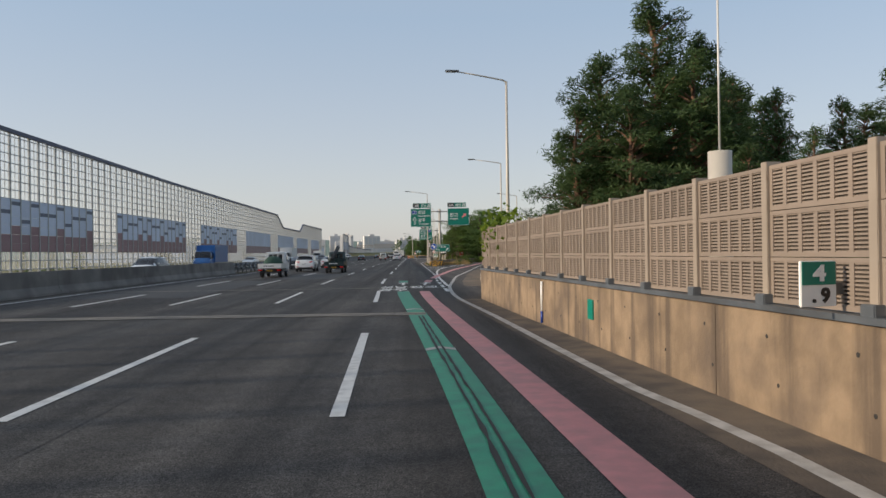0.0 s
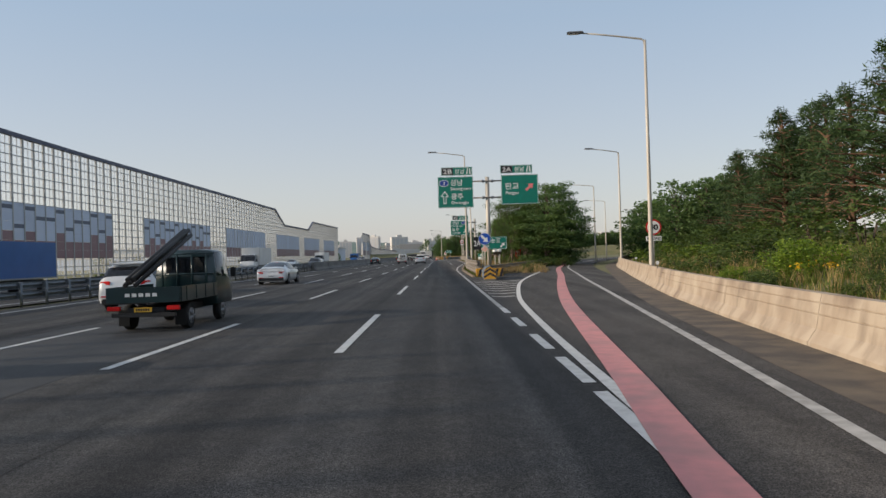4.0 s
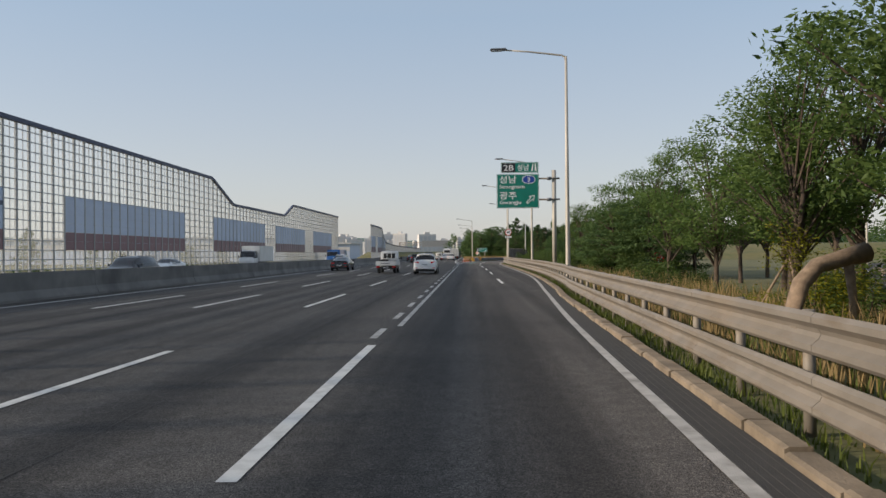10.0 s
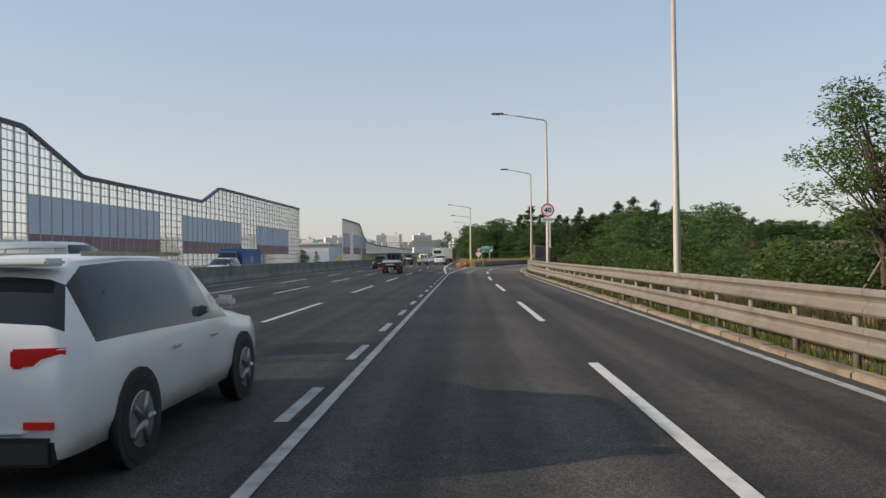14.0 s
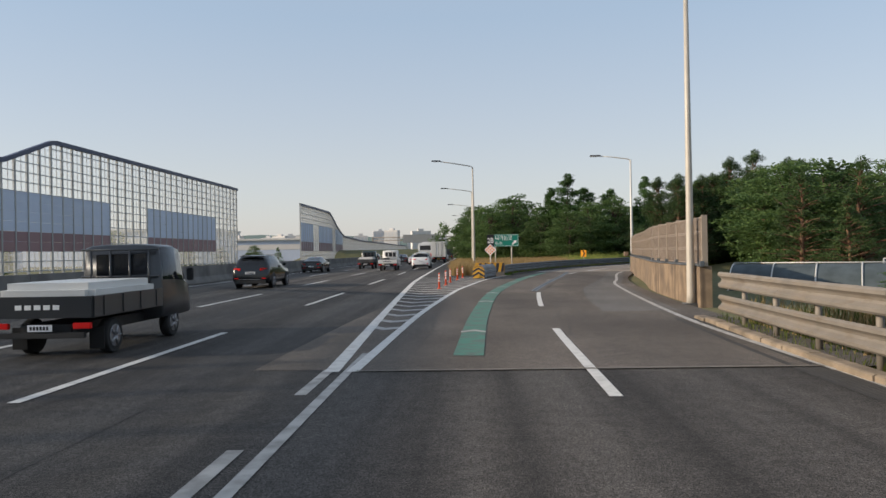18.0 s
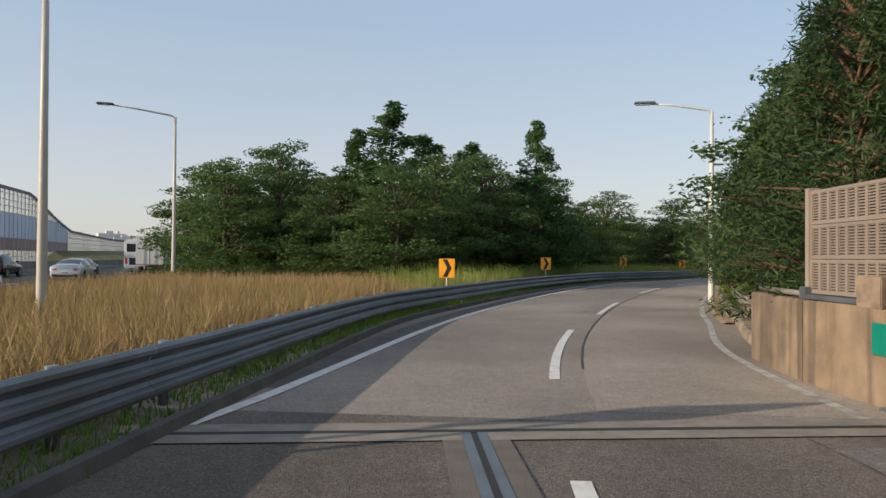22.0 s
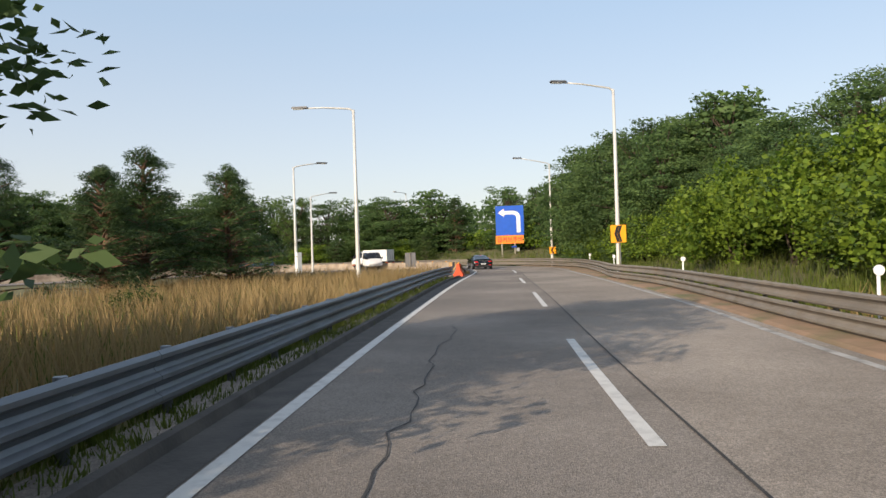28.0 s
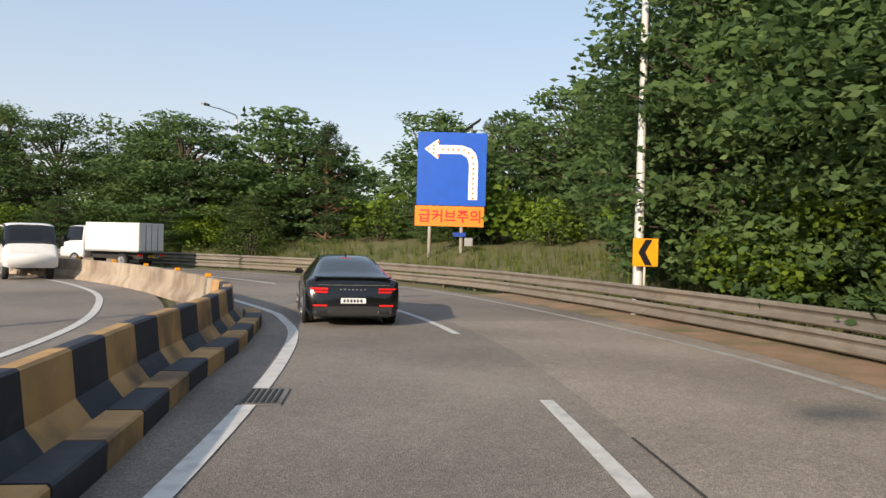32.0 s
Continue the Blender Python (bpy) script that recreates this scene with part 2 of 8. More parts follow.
STEEL = material("galvanised_steel", (0.215, 0.19, 0.16), 0.65, 0.12, second=(0.17, 0.15, 0.125), scale=2.2, bump=0.1, bump_scale=15, stain=(0.21, 0.175, 0.135), stain_scale=0.7, rnd=0.08)
streaked(STEEL, (0.13, 0.095, 0.06), 1.4, 5.0, 0.56, 0.72, 0.6)
STEEL_DARK = material("weathered_steel", (0.17, 0.19, 0.21), 0.45, 0.55, second=(0.13, 0.145, 0.16), scale=2.2, bump=0.1, bump_scale=15, stain=(0.10, 0.105, 0.11), stain_scale=0.7)
STEEL_RAMP = material("weathered_blue_steel", (0.185, 0.205, 0.23), 0.45, 0.45, second=(0.145, 0.165, 0.185), scale=2.2, bump=0.1, bump_scale=15, stain=(0.14, 0.15, 0.155), stain_scale=0.7)
POLE = material("painted_pole_beige", (0.46, 0.42, 0.36), 0.5, 0.1, second=(0.40, 0.37, 0.32), scale=1.5)
LAMP_POLE = material("painted_pole_pale", (0.58, 0.57, 0.54), 0.45, 0.1, second=(0.52, 0.51, 0.48), scale=1.5)
LAMP_GREY = material("lamp_housing", (0.13, 0.13, 0.135), 0.45, 0.4)
NOISE_PANEL = material("noise_panel_beige", (0.25, 0.20, 0.16), 0.6, 0.1, second=(0.20, 0.16, 0.128), scale=1.2, rnd=0.08, bump=0.08)
# panel beige darkened to about a fifth: shade inside the slots, as colour
NOISE_SLOT_SHADE = material("noise_panel_slot_shade", (0.055, 0.045, 0.037), 0.8)
NOISE_POST = material("noise_post", (0.33, 0.275, 0.22), 0.55, 0.15, second=(0.27, 0.225, 0.18), scale=1.2)
SIGN_GREEN = material("sign_green", (0.0, 0.19, 0.135), 0.35, second=(0.0, 0.165, 0.118), scale=2)
SIGN_WHITE = material("sign_white", (0.80, 0.80, 0.78), 0.4)
SIGN_BLACK = material("sign_black", (0.012, 0.012, 0.015), 0.4)
SIGN_BLUE = material("sign_blue", (0.008, 0.09, 0.50), 0.35, second=(0.008, 0.08, 0.44), scale=2)
SIGN_ROUTE = material("sign_route_blue", (0.01, 0.05, 0.30), 0.35)
SIGN_RED = material("sign_red", (0.55, 0.02, 0.02), 0.4)
SIGN_PINK = material("sign_pink", (0.75, 0.22, 0.22), 0.4)
SIGN_ORANGE = material("sign_orange", (0.90, 0.22, 0.01), 0.45)
SIGN_YELLOW = material("sign_amber", (0.85, 0.36, 0.01), 0.45, second=(0.76, 0.31, 0.01), scale=2)
SIGN_BACK = material("sign_back_grey", (0.30, 0.30, 0.29), 0.5, 0.4)
STRIPE_YELLOW = material("hazard_yellow", (0.62, 0.33, 0.02), 0.55, second=(0.50, 0.26, 0.02), scale=3, stain=(0.30, 0.19, 0.06), stain_scale=2)
STRIPE_OCHRE = material("worn_yellow_paint", (0.54, 0.32, 0.12), 0.8, second=(0.42, 0.25, 0.10), scale=2.5, bump=0.3, stain=(0.16, 0.105, 0.06), stain_scale=1.3)
STRIPE_BLACK = material("worn_black_paint", (0.016, 0.020, 0.032), 0.65, second=(0.05, 0.05, 0.055), scale=3, bump=0.2, mix=(0.5, 0.8))
ORANGE_PLASTIC = material("orange_plastic", (0.72, 0.085, 0.018), 0.5, second=(0.58, 0.07, 0.02), scale=3)
WHITE_TAPE = material("reflective_tape", (0.78, 0.77, 0.74), 0.4)
BARK = material("bark", (0.085, 0.06, 0.042), 0.9, second=(0.05, 0.037, 0.028), scale=6, bump=0.6, bump_scale=20)
BARK_RED = material("pine_bark", (0.17, 0.085, 0.045), 0.9, second=(0.08, 0.05, 0.035), scale=5, bump=0.6, bump_scale=20)
GUTTER = material("gutter_asphalt", (0.030, 0.028, 0.026), 0.85, second=(0.045, 0.042, 0.038), scale=4, bump=0.4)
DUST = material("dusty_shoulder", (0.115, 0.088, 0.064), 0.95, second=(0.06, 0.049, 0.040), scale=1.6, bump=0.4, bump_scale=30, mix=(0.35, 0.6), stain=(0.15, 0.115, 0.08), stain_scale=0.7)
ASPHALT_PALE = asphalt_material("asphalt_pale", (0.262, 0.223, 0.186), (0.318, 0.272, 0.228), (0.225, 0.193, 0.164), 0.14, 0.85, 0.25, 0.2, 0.28)
DIRT = material("bare_soil", (0.31, 0.20, 0.125), 0.95, second=(0.23, 0.15, 0.09), scale=1.4, bump=0.6, bump_scale=14, stain=(0.12, 0.12, 0.05), stain_scale=0.6)
DRAIN = material("drain_concrete", (0.10, 0.09, 0.08), 0.9, second=(0.06, 0.055, 0.05), scale=2, bump=0.4, bump_scale=20)
RUBBER = material("tyre_rubber", (0.018, 0.018, 0.018), 0.85)
WHITE_FRAME = material("white_steel_frame", (0.45, 0.46, 0.48), 0.5, 0.1)
WALL_BLUE = material("panel_slate_blue", (0.50, 0.56, 0.68), 0.55, second=(0.46, 0.52, 0.64), scale=0.5, rnd=0.07)
WALL_DEEP = material("panel_dark_blue", (0.10, 0.115, 0.165), 0.5, second=(0.085, 0.10, 0.145), scale=0.7)
WALL_PLUM = material("panel_plum", (0.26, 0.155, 0.165), 0.55, second=(0.225, 0.135, 0.145), scale=0.5, rnd=0.07)
WALL_CAP = material("cap_dark_blue", (0.045, 0.055, 0.105), 0.5)
WOOD = material("weathered_wood", (0.26, 0.19, 0.13), 0.9, second=(0.16, 0.115, 0.08), scale=7, bump=0.5, bump_scale=25)
HILL = material("far_forest", (0.10, 0.15, 0.13), 0.95, second=(0.13, 0.18, 0.155), scale=0.02)
WALL_POST = material("wall_post_grey", (0.36, 0.37, 0.37), 0.5, 0.2)
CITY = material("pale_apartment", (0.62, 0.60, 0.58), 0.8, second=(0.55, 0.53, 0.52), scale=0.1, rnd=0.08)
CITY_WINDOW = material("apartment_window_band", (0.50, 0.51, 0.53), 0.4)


def glass_material(name, tint, clear, rough=0.08):
    m = bpy.data.materials.new(name)
    m.use_nodes = True
    nt = m.node_tree
    p = nt.nodes["Principled BSDF"]
    p.inputs["Base Color"].default_value = (*tint, 1)
    p.inputs["Roughness"].default_value = rough
    p.inputs["Alpha"].default_value = 1 - clear
    MATS[name] = m
    return m


PANE = bpy.data.materials.new("noise_wall_pane")
PANE.use_nodes = True
pn, pl_ = PANE.node_tree.nodes, PANE.node_tree.links
pn.remove(pn["Principled BSDF"])
ptr, ptl, pgl = pn.new("ShaderNodeBsdfTransparent"), pn.new("ShaderNodeBsdfTranslucent"), pn.new("ShaderNodeBsdfGlossy")
pm1, pm2 = pn.new("ShaderNodeMixShader"), pn.new("ShaderNodeMixShader")
ptl.inputs[0].default_value = (0.80, 0.83, 0.83, 1)
ptr.inputs[0].default_value = (0.76, 0.80, 0.84, 1)
pgl.inputs["Roughness"].default_value = 0.1
pm1.inputs[0].default_value, pm2.inputs[0].default_value = 0.14, 0.06
pl_.new(ptr.outputs[0], pm1.inputs[1])
pl_.new(ptl.outputs[0], pm1.inputs[2])
pl_.new(pm1.outputs[0], pm2.inputs[1])
pl_.new(pgl.outputs[0], pm2.inputs[2])
pl_.new(pm2.outputs[0], pn["Material Output"].inputs[0])
CAR_GLASS = glass_material("car_glass_dark", (0.012, 0.014, 0.018), 0.12, 0.05)


# ---------- mesh helpers ----------
def mesh_of(name, bm, mats):
    me = bpy.data.meshes.new(name)
    bm.to_mesh(me)
    bm.free()
    for m in (mats if isinstance(mats, (list, tuple)) else [mats]):
        me.materials.append(m)
    return me


def part(name, bm, mat, parent=None, label=""):
    """One bmesh as one object, under a thing or a part of it."""
    ob = new(name, mesh_of(name, bm, mat))
    if parent is not None:
        ob.parent = parent
    if label:
        ob["label"] = label
    return ob


def raw(name, verts, faces, mats, parent=None, idx=None, smooth=False):
    me = bpy.data.meshes.new(name)
    me.from_pydata([tuple(v) for v in verts], [], [tuple(f) for f in faces])
    for m in (mats if isinstance(mats, (list, tuple)) else [mats]):
        me.materials.append(m)
    if idx is not None:
        me.polygons.foreach_set("material_index", idx)
    if smooth:
        me.polygons.foreach_set("use_smooth", [True] * len(me.polygons))
    me.update()
    ob = new(name, me)
    if parent is not None:
        ob.parent = parent
    return ob


def thing(name, label, category, m=None, group="", kind=""):
    """An Empty at a thing's base, which carries its parts."""
    ob = new(name)
    if m is not None:
        ob.matrix_basis = m
    return tagged(ob, label, category, group, kind)


def box(bm, x0, x1, y0, y1, z0, z1, bevel=0.0, m=None):
    g = bmesh.ops.create_cube(bm, size=1.0)
    t = Matrix.Translation(((x0 + x1) / 2, (y0 + y1) / 2, (z0 + z1) / 2)) @ Matrix.Diagonal((x1 - x0, y1 - y0, z1 - z0, 1))
    bmesh.ops.transform(bm, matrix=(m @ t) if m is not None else t, verts=g["verts"])
    if bevel:
        es = list({e for v in g["verts"] for e in v.link_edges})
        bmesh.ops.bevel(bm, geom=es, offset=bevel, segments=2, affect="EDGES")
    return bm


def boxed(name, dims, mat, parent=None, bevel=0.0, label="", m=None):
    bm = bmesh.new()
    box(bm, *dims, bevel=bevel, m=m)
    return part(name, bm, mat, parent, label)


def tube(bm, points, radii, n=10, cap=True):
    """A round bar along points with a radius at each."""
    rings = []
    pts = [Vector(p) for p in points]
    for i, p in enumerate(pts):
        d = (pts[min(i + 1, len(pts) - 1)] - pts[max(i - 1, 0)]).normalized()
        side = d.cross(Vector((0, 0, 1)))
        if side.length < 0.05:
            side = d.cross(Vector((0, 1, 0)))
        side.normalize()
        up = side.cross(d)
        r = radii[i] if isinstance(radii, (list, tuple)) else radii
        rings.append([bm.verts.new(p + (side * math.cos(a) + up * math.sin(a)) * r) for a in [2 * math.pi * k / n for k in range(n)]])
    for a, b in zip(rings, rings[1:]):
        for k in range(n):
            f = bm.faces.new((a[k], a[(k + 1) % n], b[(k + 1) % n], b[k]))
            f.smooth = True
    if cap:
        bm.faces.new(list(reversed(rings[0])))
        bm.faces.new(rings[-1])
    return bm


def prism(bm, outline, y0, y1, axis="y"):
    """A closed outline in x and z, pulled along y (or, axis 'x', in y and z along x)."""
    def at(u, w, s):
        return (u, s, w) if axis == "y" else (s, u, w)
    a = [bm.verts.new(at(u, w, y0)) for u, w in outline]
    b = [bm.verts.new(at(u, w, y1)) for u, w in outline]
    n = len(outline)
    for i in range(n):
        bm.faces.new((a[i], a[(i + 1) % n], b[(i + 1) % n], b[i]))
    bm.faces.new(list(reversed(a)))
    bm.faces.new(b)
    bmesh.ops.recalc_face_normals(bm, faces=bm.faces[:])
    return bm


class Line:
    """A smooth plan curve through a few points, measured along its length."""

    def __init__(self, pts, step=0.5):
        p = [np.array(q, float) for q in pts]
        p = [2 * p[0] - p[1]] + p + [2 * p[-1] - p[-2]]
        out = []
        for i in range(1, len(p) - 2):
            n = max(2, int(np.linalg.norm(p[i + 1] - p[i]) / step))
            for k in range(n):
                t = k / n
                out.append(0.5 * (2 * p[i] + (p[i + 1] - p[i - 1]) * t + (2 * p[i - 1] - 5 * p[i] + 4 * p[i + 1] - p[i + 2]) * t * t
                                  + (3 * p[i] - p[i - 1] - 3 * p[i + 1] + p[i + 2]) * t ** 3))
        out.append(p[-2])
        self.p = np.array(out)
        seg = np.linalg.norm(np.diff(self.p, axis=0), axis=1)
        self.s = np.concatenate([[0], np.cumsum(seg)])
        self.length = float(self.s[-1])

    def at(self, s, off=0.0):
        """The point at length s, off metres to the right of the line, and the heading there."""
        x, y = np.interp(s, self.s, self.p[:, 0]), np.interp(s, self.s, self.p[:, 1])
        e = 0.6
        a, b = max(0.0, s - e), min(self.length, s + e)
        dx = np.interp(b, self.s, self.p[:, 0]) - np.interp(a, self.s, self.p[:, 0])
        dy = np.interp(b, self.s, self.p[:, 1]) - np.interp(a, self.s, self.p[:, 1])
        n = math.hypot(dx, dy)
        dx, dy = dx / n, dy / n
        return float(x + dy * off), float(y - dx * off), math.degrees(math.atan2(-dx, dy))

    def near(self, x, y):
        """Length along the line and distance to its right of the point nearest to x, y."""
        i = int(np.argmin((self.p[:, 0] - x) ** 2 + (self.p[:, 1] - y) ** 2))
        px, py, h = self.at(self.s[i])
        c, s_ = math.cos(radians(h)), math.sin(radians(h))
        return float(self.s[i]), (x - px) * c + (y - py) * s_

    def place(self, s, off=0.0, z=0.0, turn=0.0):
        x, y, h = self.at(s, off)
        return pose(x, y, z, 0, 0, h + turn)


def sweep(name, line, s0, s1, section, mat, parent=None, step=1.0, closed=False, z=None, idx=None, caps=True, smooth=False):
    """A section of (offset to the right, height) drawn along a line from s0 to s1."""
    n = max(1, int(round((s1 - s0) / step)))
    verts, faces = [], []
    k = len(section)
    for i in range(n + 1):
        s = s0 + (s1 - s0) * i / n
        zz = z(s) if z else 0.0
        for o, h in section:
            x, y, _ = line.at(s, o)
            verts.append((x, y, h + zz))
    m = k if closed else k - 1
    ids = []
    for i in range(n):
        for j in range(m):
            a, b = i * k + j, i * k + (j + 1) % k
            faces.append((a, a + k, b + k, b))
            ids.append(idx[j] if idx else 0)
    if closed and caps:
        faces.append(tuple(range(k)))
        faces.append(tuple(reversed(range(n * k, n * k + k))))
        ids += [0, 0]
    ob = raw(name, verts, faces, mat, parent, ids if idx else None, smooth)
    return ob


def flat_band(name, line, s0, s1, off, width, z, mat, parent=None, step=1.5):
    return sweep(name, line, s0, s1, [(off - width / 2, z), (off + width / 2, z)], mat, parent, step)


def letters(text, size, depth=0.004, bold=0.0, space=1.0):
    """The mesh of a line of writing, standing in x and z, its lower left corner at the origin."""
    cu = bpy.data.curves.new("writing", "FONT")
    cu.body = text
    cu.size = size
    cu.extrude = depth
    cu.offset = bold
    cu.resolution_u = 3
    cu.space_character = space
    ob = bpy.data.objects.new("writing", cu)
    scene.collection.objects.link(ob)
    dg = bpy.context.evaluated_depsgraph_get()
    me = bpy.data.meshes.new_from_object(ob.evaluated_get(dg))
    bpy.data.objects.remove(ob)
    return me


def write(name, text, size, mat, parent, x, y, z, bold=0.0, width=None, flat=False, height=None, center=False):
    """Writing on a board that faces -y (or, flat, lying on the road and read towards +y)."""
    me = letters(text, size, 0.003, bold)
    me.materials.clear()
    me.materials.append(mat)
    xs = [v.co.x for v in me.vertices]
    ys = [v.co.y for v in me.vertices]
    if not xs:
        return None
    w0, h0 = max(xs) - min(xs), max(ys) - min(ys)
    sx = width / w0 if width else 1.0
    sy = height / h0 if height else 1.0
    ox = min(xs) + (w0 / 2 if center else 0)
    me.transform(Matrix.Diagonal((sx, sy, 1, 1)) @ Matrix.Translation((-ox, -min(ys), 0)))
    if not flat:
        me.transform(Matrix.Rotation(radians(90), 4, "X"))
    ob = new(name, me)
    ob.location = (x, y, z)
    ob.parent = parent
    return ob


# ---------- plan lines ----------
def bend(y):
    """How far the highway's lanes stand off to the right before the road straightens."""
    return 1.12 * (1 - y / 44) if y < 38 else 1.12 * (6 / 44) * max(0.0, 1 - (y - 38) / 12) ** 2


def hw(x):
    """A line along the highway at that distance across it."""
    return Line([(x + bend(y), y) for y in (-60, -20, 0, 10, 20, 30, 40, 50, 62, 100, 200, 300, 420, 700)], 2.0)


HW = hw(0.0)
LANES = (-1.7, -5.15, -8.75, -12.05)
RAMP = Line([(1.92, 170), (1.92, 200), (1.67, 234), (1.90, 250), (2.4, 263.6), (3.8, 277.8), (6.1, 289.8), (10.4, 303.5), (16.9, 316), (23.8, 326.4),
             (32.2, 337.4), (42.3, 347.6), (55.0, 359.6), (70, 373.1), (83.2, 385.2), (93.8, 394.8), (99, 400.2), (102.6, 405.6), (105.6, 412.5),
             (107, 421), (105, 430), (98, 437.5), (86, 441.5), (66, 443), (30, 443)])
EXIT = Line([(3.2, 44), (3.25, 60), (4.3, 75), (6.6, 91), (8.6, 104), (11.5, 122), (15.2, 140), (22, 165), (33, 195), (50, 228)])
EDGE_RIGHT = Line([(3.35, -30), (3.1, 3), (2.7, 9), (2.2, 19.7), (1.75, 28), (1.8, 34), (2.0, 38.5), (2.45, 44), (3.2, 53), (4.2, 60.6), (6.6, 79), (9.3, 99.4), (13.8, 130), (20, 156), (31, 188), (48, 222)])
EDGE_MAIN = Line([(1.9, 40), (1.9, 60), (1.85, 75), (1.8, 90), (1.75, 121), (1.9, 130), (2.5, 146), (3.3, 160), (4.4, 180), (4.65, 200), (4.7, 240), (5.2, 250), (5.5, 260.2), (7.2, 276.7), (8.6, 283.8),
                  (10.7, 294), (13.7, 303.6), (17.2, 309.9), (19.9, 314.6), (26.3, 324.4), (31.3, 330.7), (46.2, 346.7), (59.7, 359.1), (68.8, 366.75), (85.6, 381.9), (90.7, 386.7), (98.7, 394.1),
                  (101.9, 397.9), (106.1, 404.4), (109.1, 411), (110.6, 421), (108, 432.5), (100, 441), (87, 445.2), (66, 446.6), (30, 446.6)])
S2 = RAMP.near(2.4, 263.6)[0]


# ---------- ground ----------
def rise(x, y):
    """The lie of the land beside the roads."""
    z = 0.0
    if y < 250:
        if y < 27:
            xr = 4.2 + bend(y)
        elif y < 140:
            xr = float(np.interp(y, (27, 38, 52, 60, 75, 100, 127, 140), (3.6, 4.6, 5.4, 6.0, 8.2, 12.6, 18.6, 22)))
        else:
            xr = 26 + (y - 140) * 0.35
        d = x - xr - 0.8
        if d > 0:
            top = 3.6 if y < 130 else 2.0
            z = top * (1 - math.exp(-d * 0.085)) * min(1, max(0.25, (y - 18) / 14))
    if y > 240:
        s, o = RAMP.near(x, y)
        if o > 6.5 and s > 100:
            k = min(1.0, max(0.0, (s - 130) / 30))
            z = max(z, k * 3.4 * (1 - math.exp(-(o - 6.5) * 0.10)))
    if x < -49:
        z = -1.0
    return z


def ground():
    xs = np.concatenate([[-4000, -1500, -600, -250, -120], np.arange(-70, -19, 6), [-18], np.arange(-16, 60, 2.0), np.arange(60, 190, 3.0), [215, 260, 400, 800, 1800, 4000]])
    ys = np.concatenate([[-2000, -400, -120, -60], np.arange(-40, 470, 2.5), [500, 560, 700, 1000, 1700, 2600, 4500]])
    verts, faces = [], []
    for y in ys:
        for x in xs:
            local = -70 <= x <= 190 and -40 <= y <= 470
            z = rise(x, y) if local else (-1.0 if x < -49 else (2.5 if 190 < x < 600 and 0 < y < 600 else 0.0))
            on_road = -46 < x < 1.5 or not local
            n = 0.0 if on_road else 0.12 * noise.noise(Vector((x * 0.35, y * 0.35, 0)))
            z += n if z > 0.3 else 0
            verts.append((x, y, z - 0.07))
    w = len(xs)
    for j in range(len(ys) - 1):
        for i in range(w - 1):
            a = j * w + i
            faces.append((a, a + 1, a + 1 + w, a + w))
    g = raw("ground", verts, faces, GROUND_MAT, smooth=True)
    return tagged(g, "earth ground with dry grass, weeds and soil beside the roads", "ground", kind="structure")


GROUND_MAT = material("verge_ground", (0.13, 0.115, 0.045), 0.95, second=(0.085, 0.095, 0.032), scale=0.6, bump=0.8, bump_scale=9, stain=(0.14, 0.125, 0.05), stain_scale=0.22)
ground()


def strip_mesh(name, left, right, rows, z, mat):
    """A sheet between two functions of y, for the highway's surface."""
    verts, faces = [], []
    for y in rows:
        a, b = left(y), right(y)
        for k in range(9):
            verts.append((a + (b - a) * k / 8, y, z))
    for j in range(len(rows) - 1):
        for k in range(8):
            q = j * 9 + k
            faces.append((q, q + 1, q + 10, q + 9))
    return raw(name, verts, faces, mat)


def right_edge(y):
    return float(np.interp(y, (-60, 0, 10, 27, 38, 52, 60, 75, 90, 98, 101, 121, 138, 156, 180, 250, 262, 275, 281), (5.2, 4.2, 3.8, 2.9, 4.2, 5.1, 5.7, 7.8, 7.8, 5, 2.45, 2.45, 2.95, 3.7, 5.0, 5.3, 5.5, 4.0, 2.2)))


road = tagged(strip_mesh("road", lambda y: -16.6, right_edge, list(np.arange(-60, 282, 3.0)) + [281], 0.0, ASPHALT), "dark grey asphalt motorway carriageway with tyre-polished lanes", "road", kind="structure")
tagged(strip_mesh("road_ahead", lambda y: -16.6, lambda y: float(np.interp(y, (281, 288, 293, 296, 700), (2.2, 2.0, 1.5, -1.15, -1.15))), [281, 288, 293, 296, 300, 340, 400, 500, 700], 0.0, ASPHALT), "asphalt motorway running on towards the city", "road", kind="structure")
tagged(strip_mesh("road_opposite", lambda y: -36.5, lambda y: -17.6, list(np.arange(-60, 700, 20.0)), 0.0, ASPHALT), "asphalt carriageway of the opposite direction", "road", kind="structure")
deck = sweep("ramp_deck", RAMP, RAMP.near(1.8, 251.9)[0], RAMP.near(8.9, 299.4)[0], [(-4.9, 0.004), (0, 0.004), (4.4, 0.004)], ASPHALT_MID, step=1.5)
tagged(deck, "dark brownish cracked asphalt before the ramp's joint", "road", kind="structure")
ramp_road = sweep("ramp_road", RAMP, RAMP.near(8.9, 299.4)[0], RAMP.length, [(-4.9, 0.004), (-2, 0.004), (0, 0.004), (2, 0.004), (4.4, 0.004)], ASPHALT_OLD, step=1.5)
tagged(ramp_road, "brownish worn asphalt of the exit ramp with cracks", "road", kind="structure")
exit_road = sweep("exit_road", EXIT, EXIT.near(4.3, 78)[0], EXIT.length, [(-4.0, 0.004), (0, 0.004), (3.4, 0.004)], ASPHALT, step=2)
tagged(exit_road, "worn asphalt of the first exit ramp", "road", kind="structure")
